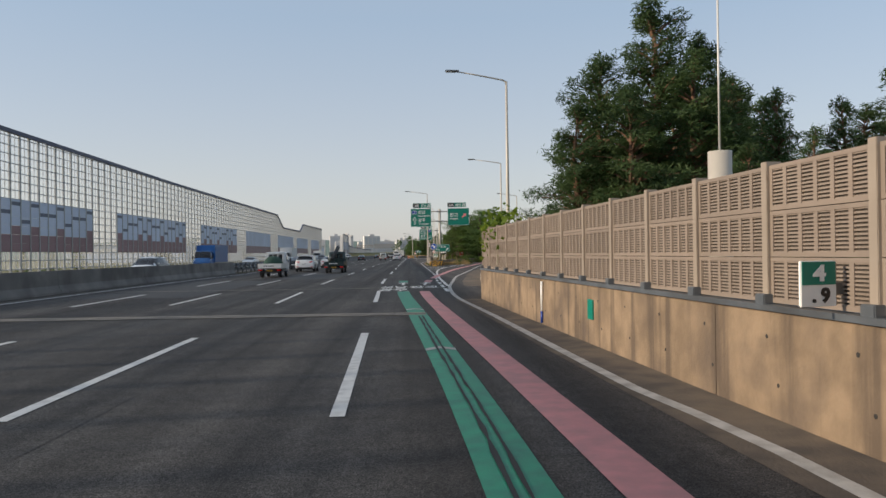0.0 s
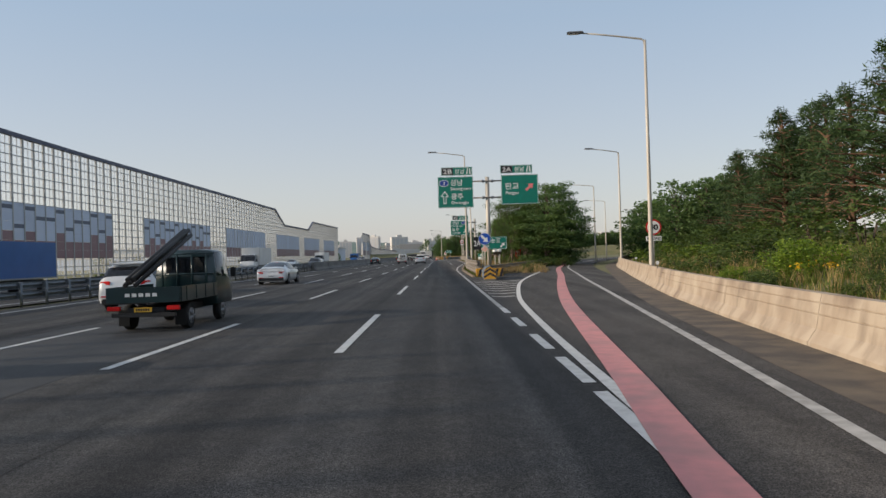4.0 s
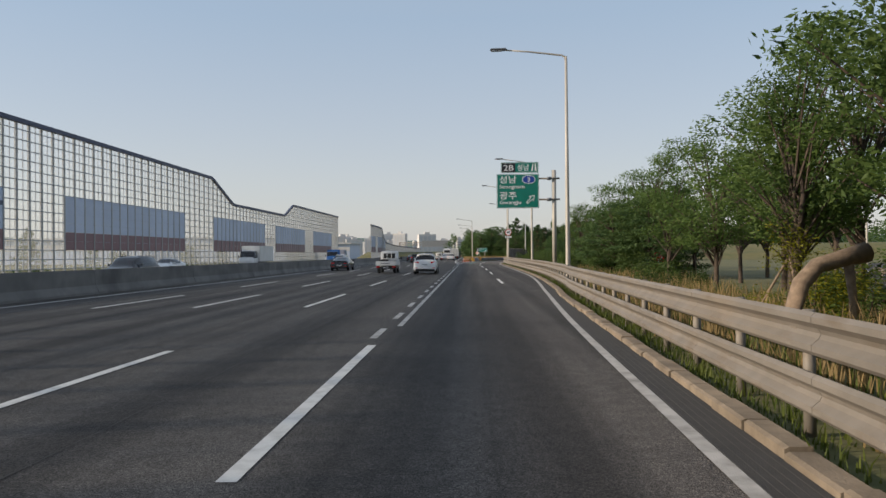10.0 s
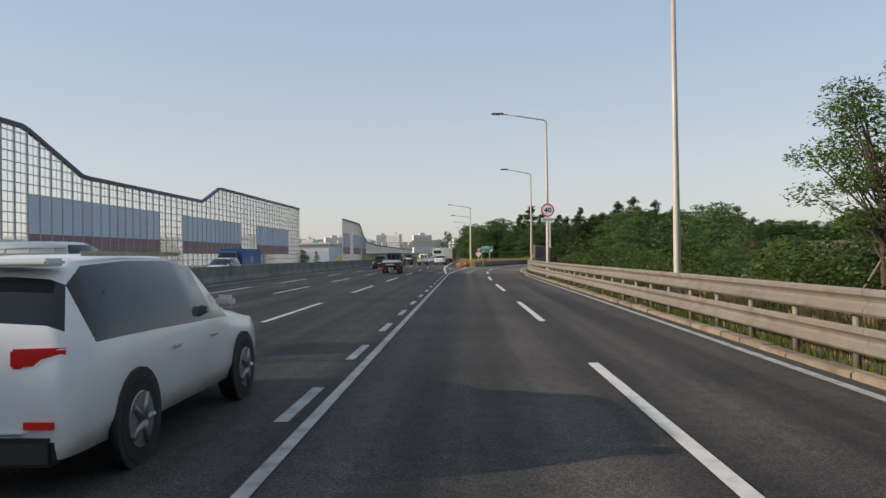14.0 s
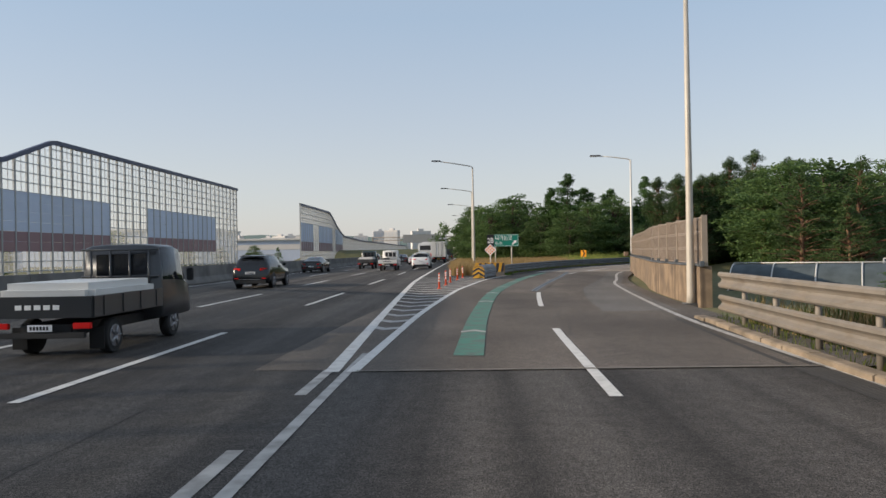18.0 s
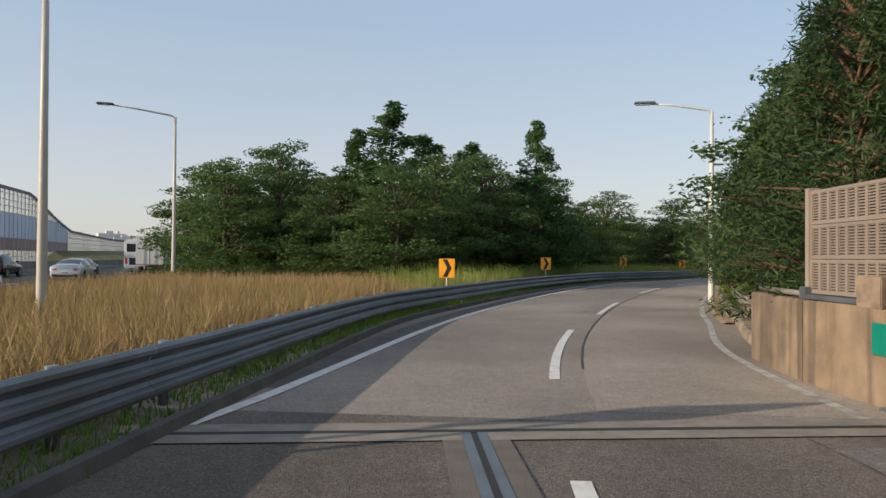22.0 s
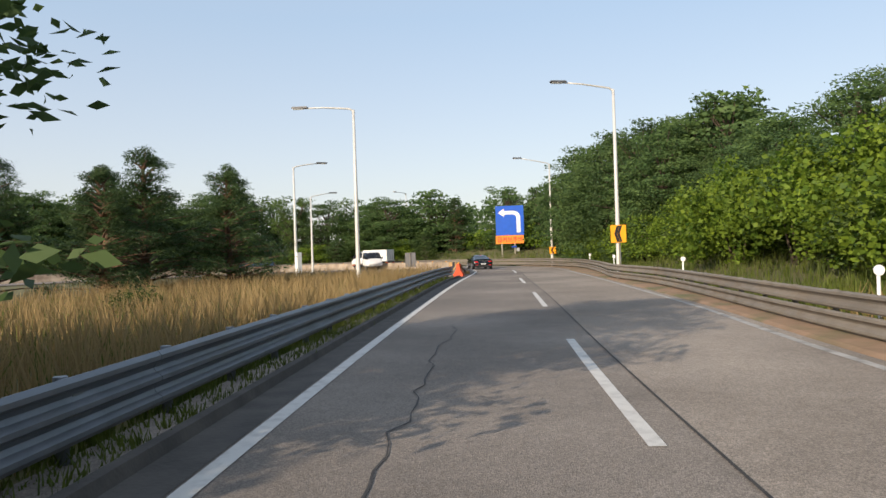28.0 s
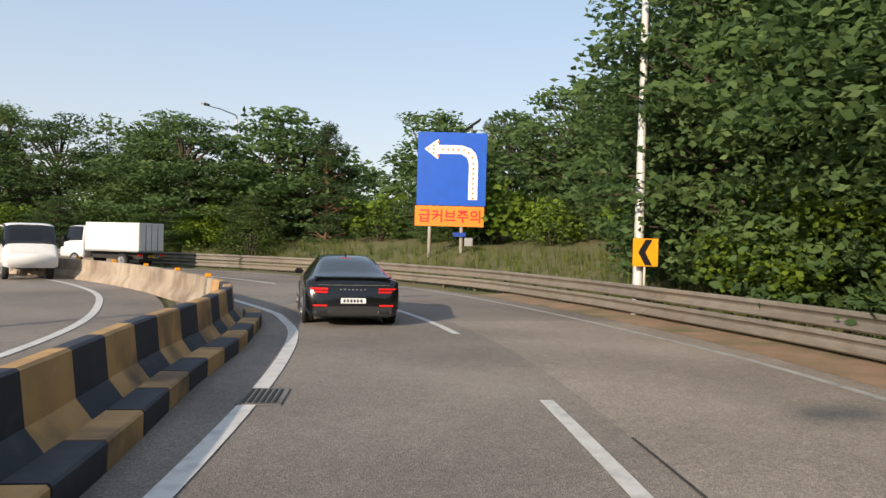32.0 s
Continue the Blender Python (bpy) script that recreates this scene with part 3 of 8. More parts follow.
pale = sweep("ramp_lane", RAMP, RAMP.near(9.2, 300.2)[0], RAMP.near(101, 403)[0], [(0.42, 0.0062), (2.4, 0.0062), (4.4, 0.0062)], ASPHALT_PALE, step=1.5)
tagged(pale, "paler worn asphalt of the ramp's outer lane", "road", kind="structure")
def by_line(line, y):
    return float(np.interp(y, line.p[:, 1], line.p[:, 0]))


OUTER = Line([(3.9, 262), (4.4, 268), (5.17, 273.6), (5.8, 276.6), (7.7, 284.0), (9.2, 290.5), (10.9, 298.4)])
strip_mesh_rows = list(np.arange(262, 298.5, 1.5))
outer = raw("ramp_shoulder", [(x, y, 0.0058) for y in strip_mesh_rows for x in (by_line(OUTER, y), by_line(EDGE_MAIN, y) + 0.35)],
            [(2 * i, 2 * i + 1, 2 * i + 3, 2 * i + 2) for i in range(len(strip_mesh_rows) - 1)], ASPHALT_GREY)
tagged(outer, "greyer asphalt strip beside the ramp's edge line", "road", kind="structure")
LOOP_S = RAMP.near(93.8, 394.8)[0]
loop_road = sweep("loop_road", RAMP, LOOP_S - 2, RAMP.length, [(-13.5, 0.002), (-9, 0.002), (-5.2, 0.002)], ASPHALT_OLD, step=1.5)
tagged(loop_road, "asphalt of the adjoining loop ramp", "road", kind="structure")

# ---------- road markings ----------
marks = tagged(new("road_marking"), "white, green and pink painted lines, arrows and writing on the asphalt", "road marking", kind="structure")


def dashes(line, off, s0, s1, length, period, width, mat=PAINT, z=0.008):
    s = s0
    while s + length <= s1:
        flat_band("lane_dash", line, s, s + length, off, width, z, mat, marks, 2.0)
        s += period


HS = HW.near(0.0, 0.0)[0]


def dash_list(line, off, ys, length, width, mat=PAINT, z=0.008):
    """Dashes that begin at the given distances along the highway."""
    for y in ys:
        flat_band("lane_dash", line, HS + y, HS + y + length, off, width, z, mat, marks, 2.0)


STARTS = (-29, -10.6, 8, 26.4, 43, 61.6, 80, 98.8, 117.2, 134, 152.5, 168.2, 188, 204, 219, 233.6, 250, 266, 282, 299, 316, 334, 352, 370, 388, 406, 424)
dash_list(HW, LANES[0], (-10.6, 7.8, 26.2, 42.5, 62.8, 81.6, 101.0, 117.7, 134.2), 8.2, 0.16)
for x in LANES[1:]:
    dash_list(HW, x, STARTS, 7.7, 0.16)
flat_band("edge_line", HW, HS - 40, HS + 600, -15.4, 0.16, 0.008, PAINT, marks, 5)
flat_band("edge_line", hw(-18.6), 20, 700, 0, 0.16, 0.008, PAINT, marks, 10)
for x in (-22.2, -25.7, -29.2, -32.7):
    dashes(hw(x), 0, 20, 640, 7.7, 19.2, 0.16)
flat_band("edge_line", EDGE_RIGHT, 0, EDGE_RIGHT.length, 0, 0.17, 0.009, PAINT_WORN, marks, 1.5)
flat_band("edge_line", EDGE_MAIN, EDGE_MAIN.near(1.85, 72)[0], EDGE_MAIN.length, 0, 0.15, 0.012, PAINT_WORN, marks, 1.5)
EXIT_L = Line([(1.88, 38), (1.9, 46), (1.97, 53), (2.12, 60), (2.35, 67), (2.75, 75), (3.4, 82), (4.4, 90.5), (5.8, 98.8), (8.5, 113), (11.6, 135.6), (16, 152)])
flat_band("edge_line", EXIT_L, 0, EXIT_L.length, 0, 0.17, 0.0135, PAINT, marks, 1.5)
SPLIT = Line([(1.62, 30), (1.61, 40), (1.62, 47), (1.76, 52), (1.87, 57), (1.87, 75)])
for a, b in ((32.7, 2.9), (36.7, 2.8), (40.8, 2.7), (45.05, 2.7), (49.3, 2.6), (53.2, 2.4), (56.0, 2.6), (59.2, 2.3), (62.5, 2.3), (66.5, 2.2), (70.2, 2.0)):
    flat_band("lane_dash", SPLIT, a - 30, a - 30 + b, 0, 0.17, 0.011, PAINT, marks, 1.3)
# solid and dashed pair where the exit lane splits off
flat_band("solid_line", HW, HS + 146, HS + 254, -1.52, 0.13, 0.009, PAINT_WORN, marks, 3)
dashes(HW, -1.82, HS + 143.5, HS + 254, 1.95, 4.45, 0.15, PAINT_WORN)
for y in (170.2, 188.6, 203.4, 218.8, 233.8, 250.2, 264.0, 278.2, 291.0):
    q = RAMP.near(float(np.interp(y, RAMP.p[:200, 1], RAMP.p[:200, 0])), y)[0]
    flat_band("lane_dash", RAMP, q, q + 7.6, 0, 0.16, 0.012, PAINT, marks, 1.5)
q = RAMP.near(15.5, 313.4)[0]
flat_band("lane_dash", RAMP, q, q + 6.6, 0.25, 0.15, 0.012, PAINT, marks, 1.2)
for x, y in ((10.0, 302.0), (24.0, 326.8), (32.6, 337.8), (42.7, 347.9), (54.5, 359.1), (66, 369.5), (77.6, 380), (90.4, 391.7), (99.6, 401), (106, 415), (104.5, 431), (92, 440)):
    q = RAMP.near(x, y)[0]
    flat_band("lane_dash", RAMP, q, q + 7.4, 0, 0.15, 0.012, PAINT, marks, 1.2)
GORE_S = RAMP.near(1.8, 252)[0]
GORE_L = Line([(-1.75, 252), (-2.2, 264), (-2.6, 276), (-2.9, 288), (-3.0, 316), (-3.0, 360), (-3.0, 600)])
GORE_R = Line([(-1.45, 252), (-1.1, 262), (-0.4, 272.5), (0.1, 277.3), (1.5, 287.2), (4.0, 297.2), (6.2, 302), (10.0, 310.4), (13.8, 317.5), (20.3, 328.0), (28.6, 339.25), (33.6, 344.45),
               (39.5, 349.55), (51.6, 361.2), (65, 373.5), (78, 385.1), (88.3, 394.0), (93.5, 398.7), (97, 402.35), (98.55, 404.5), (99.85, 407.0), (102, 413.6), (103.3, 421), (101.6, 428.4), (95.5, 434.4), (85, 438), (66, 439.4), (30, 439.4)])
flat_band("edge_line", GORE_L, 0, GORE_L.length, 0, 0.22, 0.012, PAINT, marks, 2)
flat_band("edge_line", GORE_R, 0, GORE_R.length, 0, 0.18, 0.013, PAINT, marks, 0.8)
flat_band("edge_line", RAMP, LOOP_S, RAMP.length, -6.6, 0.16, 0.012, PAINT, marks, 1.2)


def chevrons(y0, y1, step, left, right, width, mat):
    y = y0
    while y < y1:
        a, b = left(y), right(y)
        mid = a + (b - a) * 0.45
        d = 1.7 * min(1.0, (b - a) / 3)
        v = [(a + 0.1, y, 0.010), (mid, y - d, 0.010), (b - 0.1, y - 0.35 * d, 0.010), (b - 0.1, y - 0.35 * d + width, 0.010), (mid, y - d + width, 0.010), (a + 0.1, y + width, 0.010)]
        raw("gore_stripe", v, [(0, 1, 4, 5), (1, 2, 3, 4)], mat, marks)
        y += step


def by_y(line):
    return lambda y: float(np.interp(y, line.p[:, 1], line.p[:, 0]))


chevrons(258.1, 292, 1.82, by_y(GORE_L), by_y(GORE_R), 0.5, PAINT_WORN)
GORE1_R = Line([(2.1, 70), (2.6, 75), (4.4, 90.5), (5.8, 98.8), (8.5, 112)])
chevrons(78, 96, 2.3, lambda y: 1.9, by_y(GORE1_R), 0.42, PAINT_WORN)
# coloured guide lines
GREEN1 = Line([(1.0, -10), (0.72, 6.5), (0.2, 20), (-0.3, 31.5), (-0.42, 40), (-0.45, 46.5)])
flat_band("green_guide_line", GREEN1, 0, GREEN1.near(-0.36, 33.3)[0], 0, 0.52, 0.009, GREEN, marks)
flat_band("green_guide_line", GREEN1, GREEN1.near(-0.42, 43.6)[0], GREEN1.length, 0, 0.52, 0.009, GREEN, marks)
PINK1 = Line([(2.2, -10), (1.62, 6), (1.0, 20), (0.62, 31.5), (0.72, 40), (1.12, 46), (1.9, 55), (2.45, 59.6), (4.0, 73), (5.9, 86), (8.3, 101), (11.5, 122), (15.4, 141)])
flat_band("pink_guide_line", PINK1, 0, PINK1.near(0.62, 33.3)[0], 0, 0.45, 0.010, PINK, marks)
flat_band("pink_guide_line", PINK1, PINK1.near(1.0, 43.9)[0], PINK1.near(1.2, 47.05)[0], 0, 0.46, 0.0155, PINK, marks)
flat_band("pink_guide_line", PINK1, PINK1.near(1.5, 50.2)[0], PINK1.length, 0, 0.44, 0.0155, PINK, marks)
GREEN2 = Line([(0.15, 252), (0.55, 262), (1.4, 273), (3.3, 285.6), (5.0, 294), (5.9, 297.6)])
flat_band("green_guide_line", GREEN2, 1.5, GREEN2.length, 0, 0.5, 0.012, GREEN_WORN, marks)
for line, ys in ((GREEN1, (3.0, 13.0, 22.0, 33.0)), (GREEN2, (257.0, 266.2, 271.2, 276.3, 282.5, 290.0))):
    for y in ys:
        s = line.near(by_y(line)(y), y)[0]
        a, b, c = line.at(s, -0.26), line.at(s + 0.28, 0.0), line.at(s, 0.26)
        w = 0.3
        raw("guide_chevron", [(a[0], a[1], 0.0165), (b[0], b[1], 0.0165), (c[0], c[1], 0.0165), (c[0], c[1] + w, 0.0165), (b[0], b[1] + w, 0.0165), (a[0], a[1] + w, 0.0165)], [(0, 1, 4, 5), (1, 2, 3, 4)], PAINT_WORN, marks)


def road_arrow(x, y, tilt):
    m = pose(x, y, 0.010, 0, 0, tilt)
    pts = [(-0.07, 0), (0.07, 0), (0.07, 2.2), (0.34, 2.2), (0, 3.6), (-0.34, 2.2), (-0.07, 2.2)]
    raw("road_arrow", [m @ Vector((px, py, 0)) for px, py in pts], [(0, 1, 2, 6), (5, 6, 2, 3, 4)], PAINT, marks)


road_arrow(-0.42, 40.0, 0)
road_arrow(0.72, 39.95, -3)

# ---------- barriers and walls ----------
def corrugated(top, depth=0.085, h=0.31, waves=2):
    """The wavy outline of a guardrail beam, (offset, height) from its top downwards."""
    if waves == 3:
        o = [0.6, 1.0, 1.0, 0.25, 0.0, 0.25, 1.0, 1.0, 0.25, 0.0, 0.25, 1.0, 1.0, 0.6]
        return [(-depth * a, top - 0.54 * k / 13) for k, a in enumerate(o)]
    z = [0, 0.03, 0.075, 0.12, 0.155, 0.19, 0.235, 0.28, 0.31]
    o = [0.6, 1.0, 1.0, 0.25, 0.0, 0.25, 1.0, 1.0, 0.6]
    return [(-depth * a, top - b * h / 0.31) for a, b in zip(o, z)]


def guardrail(name, line, s0, s1, side, off, tops, label, mat=STEEL, post_step=2.0, kind="structure", waves=2, h=0.31):
    """A guardrail: corrugated beams in 4 m lengths on round posts. side 1: the road lies to its left; -1: to its right."""
    root = tagged(new(name), label, "guardrail", kind=kind)
    for top in tops:
        sec = [(off + side * a, z) for a, z in corrugated(top, h=h, waves=waves)]
        sec = sec + [(o + side * 0.012, z) for o, z in reversed(sec)]
        s = s0
        while s < s1 - 0.3:
            e = min(s + 4.0, s1)
            sweep("beam", line, s, e - 0.01, sec, mat, root, 1.0, closed=True, smooth=False)
            s = e
    bm = bmesh.new()
    tube(bm, [(0, 0, -0.1), (0, 0, max(tops) - 0.02)], 0.06, 8)
    pm = mesh_of("post", bm, mat)
    bm = bmesh.new()
    box(bm, -0.06, 0.06, -0.08, 0.08, -0.1, 0.1)
    bmh = mesh_of("spacer", bm, mat)
    s = s0 + 0.6
    while s < s1:
        p = new("post", pm)
        p.matrix_basis = line.place(s, off + side * 0.14)
        p.parent = root
        for top in tops:
            q = new("spacer", bmh)
            q.matrix_basis = line.place(s, off + side * 0.055, top - 0.155)
            q.parent = root
        s += post_step
    return root


def wall_line(pts):
    return Line(pts)


# noise barrier on a concrete wall, first stretch
def noise_wall(name, line, s0, s1, base_h, top, bay, label, thick=0.34, lean=0.0, side=1):
    """Panels with rows of upright slots between posts, on a stained concrete wall. The road lies to the left of the line (side 1)."""
    root = tagged(new(name), label, "noise barrier", kind="structure")
    sec = [(0, -0.1), (0, base_h - 0.03), (0.03, base_h), (thick, base_h), (thick, -0.1)]
    s = s0
    while s < s1 - 0.2:
        e = min(s + 5.6, s1)
        sweep("concrete_block", line, s, e - 0.015, sec, CONCRETE_STAINED, root, 1.4, closed=True)
        s = e
    sweep("ledge_rail", line, s0, s1, [(-0.03, base_h), (-0.03, base_h + 0.06), (thick * 0.7, base_h + 0.06), (thick * 0.7, base_h)], STEEL_DARK, root, 2, closed=True)
    z0 = base_h + 0.07
    h = top - z0
    n = max(1, int(round((s1 - s0) / bay)))
    bw = (s1 - s0) / n
    # one panel cassette
    rows = 3
    ph = h / rows
    bm = bmesh.new()
    w = bw - 0.11
    # backing sheet in the darkened beige paints the slots' shade
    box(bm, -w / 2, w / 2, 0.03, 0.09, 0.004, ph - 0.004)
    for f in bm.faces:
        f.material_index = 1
    nv = len(bm.faces)
    cols = max(4, int(round(w / 0.24)))
    for k in range(cols + 1):
        xx = -w / 2 + 0.02 + (w - 0.04) * k / cols
        box(bm, xx - 0.03, xx + 0.03, 0.0, 0.031, 0.03, ph - 0.03)
    slats = int(ph / 0.042)
    for k in range(slats):
        zz = 0.05 + (ph - 0.1) * k / (slats - 1)
        box(bm, -w / 2 + 0.02, w / 2 - 0.02, 0.008, 0.031, zz - 0.009, zz + 0.009)
    box(bm, -w / 2, w / 2, -0.002, 0.031, 0.004, 0.045)
    box(bm, -w / 2, w / 2, -0.002, 0.031, ph - 0.045, ph - 0.004)
    cassette = mesh_of("panel", bm, [NOISE_PANEL, NOISE_SLOT_SHADE])
    bm = bmesh.new()
    box(bm, -0.055, 0.055, -0.035, 0.13, base_h, top + 0.04, 0.006)
    postm = mesh_of("post", bm, NOISE_POST)
    bm = bmesh.new()
    box(bm, -0.09, 0.09, -0.1, 0.02, base_h - 0.01, base_h + 0.16, 0.01)
    footm = mesh_of("post_foot", bm, STEEL_DARK)
    for i in range(n + 1):
        p = new("post", postm)
        p.matrix_basis = line.place(s0 + bw * i, 0.09, 0, 90 * 0) @ pose(0, 0, 0, 0, 0, -90)
        p.parent = root
        q = new("post_foot", footm)
        q.matrix_basis = line.place(s0 + bw * i, 0.09) @ pose(0, 0, 0, 0, 0, -90)
        q.parent = root
        if i < n:
            for r in range(rows):
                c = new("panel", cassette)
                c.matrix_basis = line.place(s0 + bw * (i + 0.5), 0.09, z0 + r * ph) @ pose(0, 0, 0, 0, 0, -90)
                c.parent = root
    return root


WALL1 = Line([(4.9, -20), (4.55, -8), (3.9, 2.0), (3.52, 8), (2.95, 19), (2.55, 27.2)])
noise_wall("wall_right", WALL1, WALL1.near(3.9, -14)[0], WALL1.length, 1.06, 2.52, 1.62, "beige slotted noise barrier panels on a stained tan concrete wall")
WALL2 = Line([(7.05, 263.6), (7.9, 272.6), (9.3, 280), (10.3, 285.6), (11.2, 291), (12.1, 295.7), (12.75, 299.5), (13.15, 301.3)])
noise_wall("wall_ramp", WALL2, 0, WALL2.length, 1.15, 2.62, 1.9, "beige slotted noise barrier on a tan concrete wall beside the ramp")
WALL2_END = Line([(13.155, 301.32), (13.55, 302.5), (14.05, 303.7)])
sweep("concrete_block", WALL2_END, 0, WALL2_END.length, [(0, -0.1), (0, 1.10), (0.03, 1.13), (0.34, 1.13), (0.34, -0.1)], CONCRETE_STAINED, bpy.data.objects["wall_ramp"], 0.7, closed=True)
bm = bmesh.new()
tube(bm, [(13.3, 301.4, 1.2), (13.7, 302.5, 1.2), (14.2, 303.65, 1.2)], 0.045, 8)
part("ledge_pipe", bm, STEEL, bpy.data.objects["wall_ramp"])

# two-tier guardrail just past the first wall, and its kerb
KERB1 = Line([(2.75, 27.6), (3.05, 30), (3.5, 33.5), (4.1, 38), (4.35, 43.5)])
sweep("kerb", KERB1, 0, KERB1.length, [(-0.05, -0.05), (-0.05, 0.17), (0.0, 0.2), (0.55, 0.2), (0.55, -0.05)], KERB, step=1, closed=True)
tagged(bpy.data.objects["kerb"], "tan concrete kerb at the road's edge", "kerb", kind="structure")
guardrail("guardrail_first", KERB1, 0.2, KERB1.length - 2.2, 1, 0.3, (0.56, 0.95), "two-tier galvanised guardrail on posts behind a kerb", post_step=1.0)

# low concrete barrier along the first exit
BARRIER1 = Line([(3.95, 38.0), (4.35, 44.8), (5.0, 51.5), (5.75, 59.3), (7.75, 73.7), (10.6, 89), (13.6, 104), (18.4, 127), (24, 147), (34, 177), (52, 213)])
b1 = tagged(new("concrete_barrier"), "long pale concrete barrier with horizontal grooves along the exit", "barrier", kind="structure")
s = 0.0
while s < BARRIER1.length - 0.5:
    e = min(s + 6, BARRIER1.length)
    sweep("barrier_block", BARRIER1, s, e - 0.02, [(-0.18, -0.1), (-0.18, 0.08), (-0.04, 0.28), (0.0, 0.50), (0.02, 0.505), (0.02, 0.52), (0.0, 0.525), (0.03, 0.68), (0.05, 0.685), (0.05, 0.70), (0.03, 0.705), (0.06, 0.84), (0.24, 0.84), (0.24, -0.1)], CONCRETE, b1, 1.5, closed=True)
    s = e

# median
MED = hw(-16.9)
ms = MED.near(-16.9, 0)[0]
med = tagged(new("median_barrier"), "dark grey concrete median barrier", "barrier", kind="structure")
MSEC = [(-0.32, -0.05), (-0.30, 0.1), (-0.14, 0.4), (-0.10, 1.1), (0.10, 1.1), (0.14, 0.4), (0.30, 0.1), (0.32, -0.05)]
for a, b in ((-60, 72), (150, 640)):
    s = a
    while s < b:
        e = min(s + 12, b)
        sweep("barrier_block", MED, ms + s, ms + e - 0.03, MSEC, CONCRETE_GREY, med, 6, closed=True)
        s = e
guardrail("median_guardrail", MED, ms + 72, ms + 150, 1, -0.25, (0.62, 1.02), "dark steel two-tier guardrail in the median", STEEL_DARK, 2.0)

# kerb and two-tier guardrail along the highway after the first gore
KERB2 = Line([(2.3, 101.8), (2.25, 110), (2.25, 121), (2.42, 130), (2.8, 140), (3.55, 157), (4.1, 165), (4.75, 181), (5.0, 200), (5.05, 230), (5.2, 250), (5.7, 259.6)])
kerb_line = new("kerb_line")
kr_rng = random.Random(31)
s = 0.0
while s < KERB2.length - 0.3:
    e = min(s + 1.0, KERB2.length)
    dz, dw = kr_rng.uniform(-0.03, 0.01), kr_rng.uniform(-0.02, 0.02)
    sweep("kerb_stone", KERB2, s + 0.01, e - 0.012, [(-0.02 + dw, -0.05), (-0.02 + dw, 0.08 + dz), (0.02 + dw, 0.10 + dz), (0.21, 0.10 + dz), (0.22, -0.05)], KERB, kerb_line, step=0.5, closed=True)
    s = e
tagged(kerb_line, "weathered tan concrete kerb below the guardrail", "kerb", kind="structure")
sweep("gutter", KERB2, 0, KERB2.length, [(-0.52, 0.005), (-0.28, 0.003), (-0.03, 0.006)], GUTTER, step=2)
for k in range(5):
    flat_band("gutter_rib", KERB2, 0.2, KERB2.length - 0.5, -0.44 + 0.085 * k, 0.012, 0.009, DRAIN, bpy.data.objects["gutter"], 2.0)
tagged(bpy.data.objects["gutter"], "dark dusty gutter along the kerb", "gutter", kind="structure")
guardrail("guardrail_main", KERB2, 1.5, KERB2.length - 0.5, 1, 0.48, (0.60, 1.13), "two-tier galvanised guardrail with grass growing below", STEEL, 2.0, h=0.37)

# gore guardrails
GR1 = Line([(3.0, 103.6), (3.6, 106), (5.3, 111.5), (7.6, 120), (11, 134), (15, 148), (22, 170)])
guardrail("guardrail_gore", GR1, 0, GR1.length, -1, 0, (0.72,), "galvanised guardrail along the inside of the first exit")
LEFT_S = RAMP.near(3.0, 296)[0]
RAIL_L = Line([(2.72, 292.9), (3.45, 296.4), (5.0, 301.2), (8.6, 311.2), (12.4, 318.2), (19.0, 329.0), (27.4, 340.5), (32.75, 345.65), (38.65, 350.45), (50.8, 362.1), (64, 374.2), (77, 385.9), (83.4, 391.2)])
guardrail("guardrail_ramp", RAIL_L, 0, RAIL_L.length, -1, 0, (0.74,), "dark weathered steel guardrail along the ramp's inner edge", STEEL_RAMP, waves=3)
EB = EDGE_MAIN.near(14.3, 305.0)[0]
guardrail("guardrail_bank", EDGE_MAIN, EB, EDGE_MAIN.near(25.2, 322.7)[0], 1, 1.15, (0.66,), "weathered guardrail at the foot of the bank after the noise wall", STEEL)
sweep("bank_kerb", EDGE_MAIN, EB - 2, EDGE_MAIN.near(25.6, 323.3)[0], [(0.62, -0.02), (0.64, 0.16), (0.7, 0.2), (0.95, 0.2), (0.97, -0.02)], KERB, step=1.0, closed=True)
tagged(bpy.data.objects["bank_kerb"], "broken tan concrete kerb below the bank guardrail", "kerb", kind="structure")
sweep("ramp_kerb", RAIL_L, 0.5, RAIL_L.length, [(0.42, -0.02), (0.42, 0.10), (0.46, 0.12), (0.58, 0.12), (0.62, -0.02)], DRAIN, step=1.2, closed=True)
tagged(bpy.data.objects["ramp_kerb"], "low dark concrete kerb along the ramp guardrail", "kerb", kind="structure")
RAIL_R = Line([(55.4, 353.8), (58.5, 356.65), (61.2, 359.15), (64.2, 361.75), (75.6, 371.3), (82.1, 377.9), (88.7, 383.2), (97, 390.2), (101.7, 394.9), (105.2, 399.7), (107.8, 403.8), (110.8, 410.3), (112.4, 421), (109.7, 433.4), (101.2, 442.4), (87.4, 446.9), (66, 448.3), (30, 448.3)])
guardrail("guardrail_outer", RAIL_R, 0, RAIL_R.length, 1, 0, (0.42, 0.78), "two-tier galvanised guardrail round the outside of the bend")

# striped concrete barrier at the split of the loop
JB = Line([(84.6, 392.2), (87.0, 394.0), (90.6, 397.5), (93.2, 400.3), (95.9, 403.05), (98.4, 406.5), (100.7, 413.6), (101.6, 421), (99.9, 427.7), (94.4, 433.0), (84.6, 436.3), (66, 437.8), (40, 437.8)])
jb = tagged(new("jersey_barrier"), "worn black and ochre striped concrete barrier between the ramps", "barrier", kind="structure")
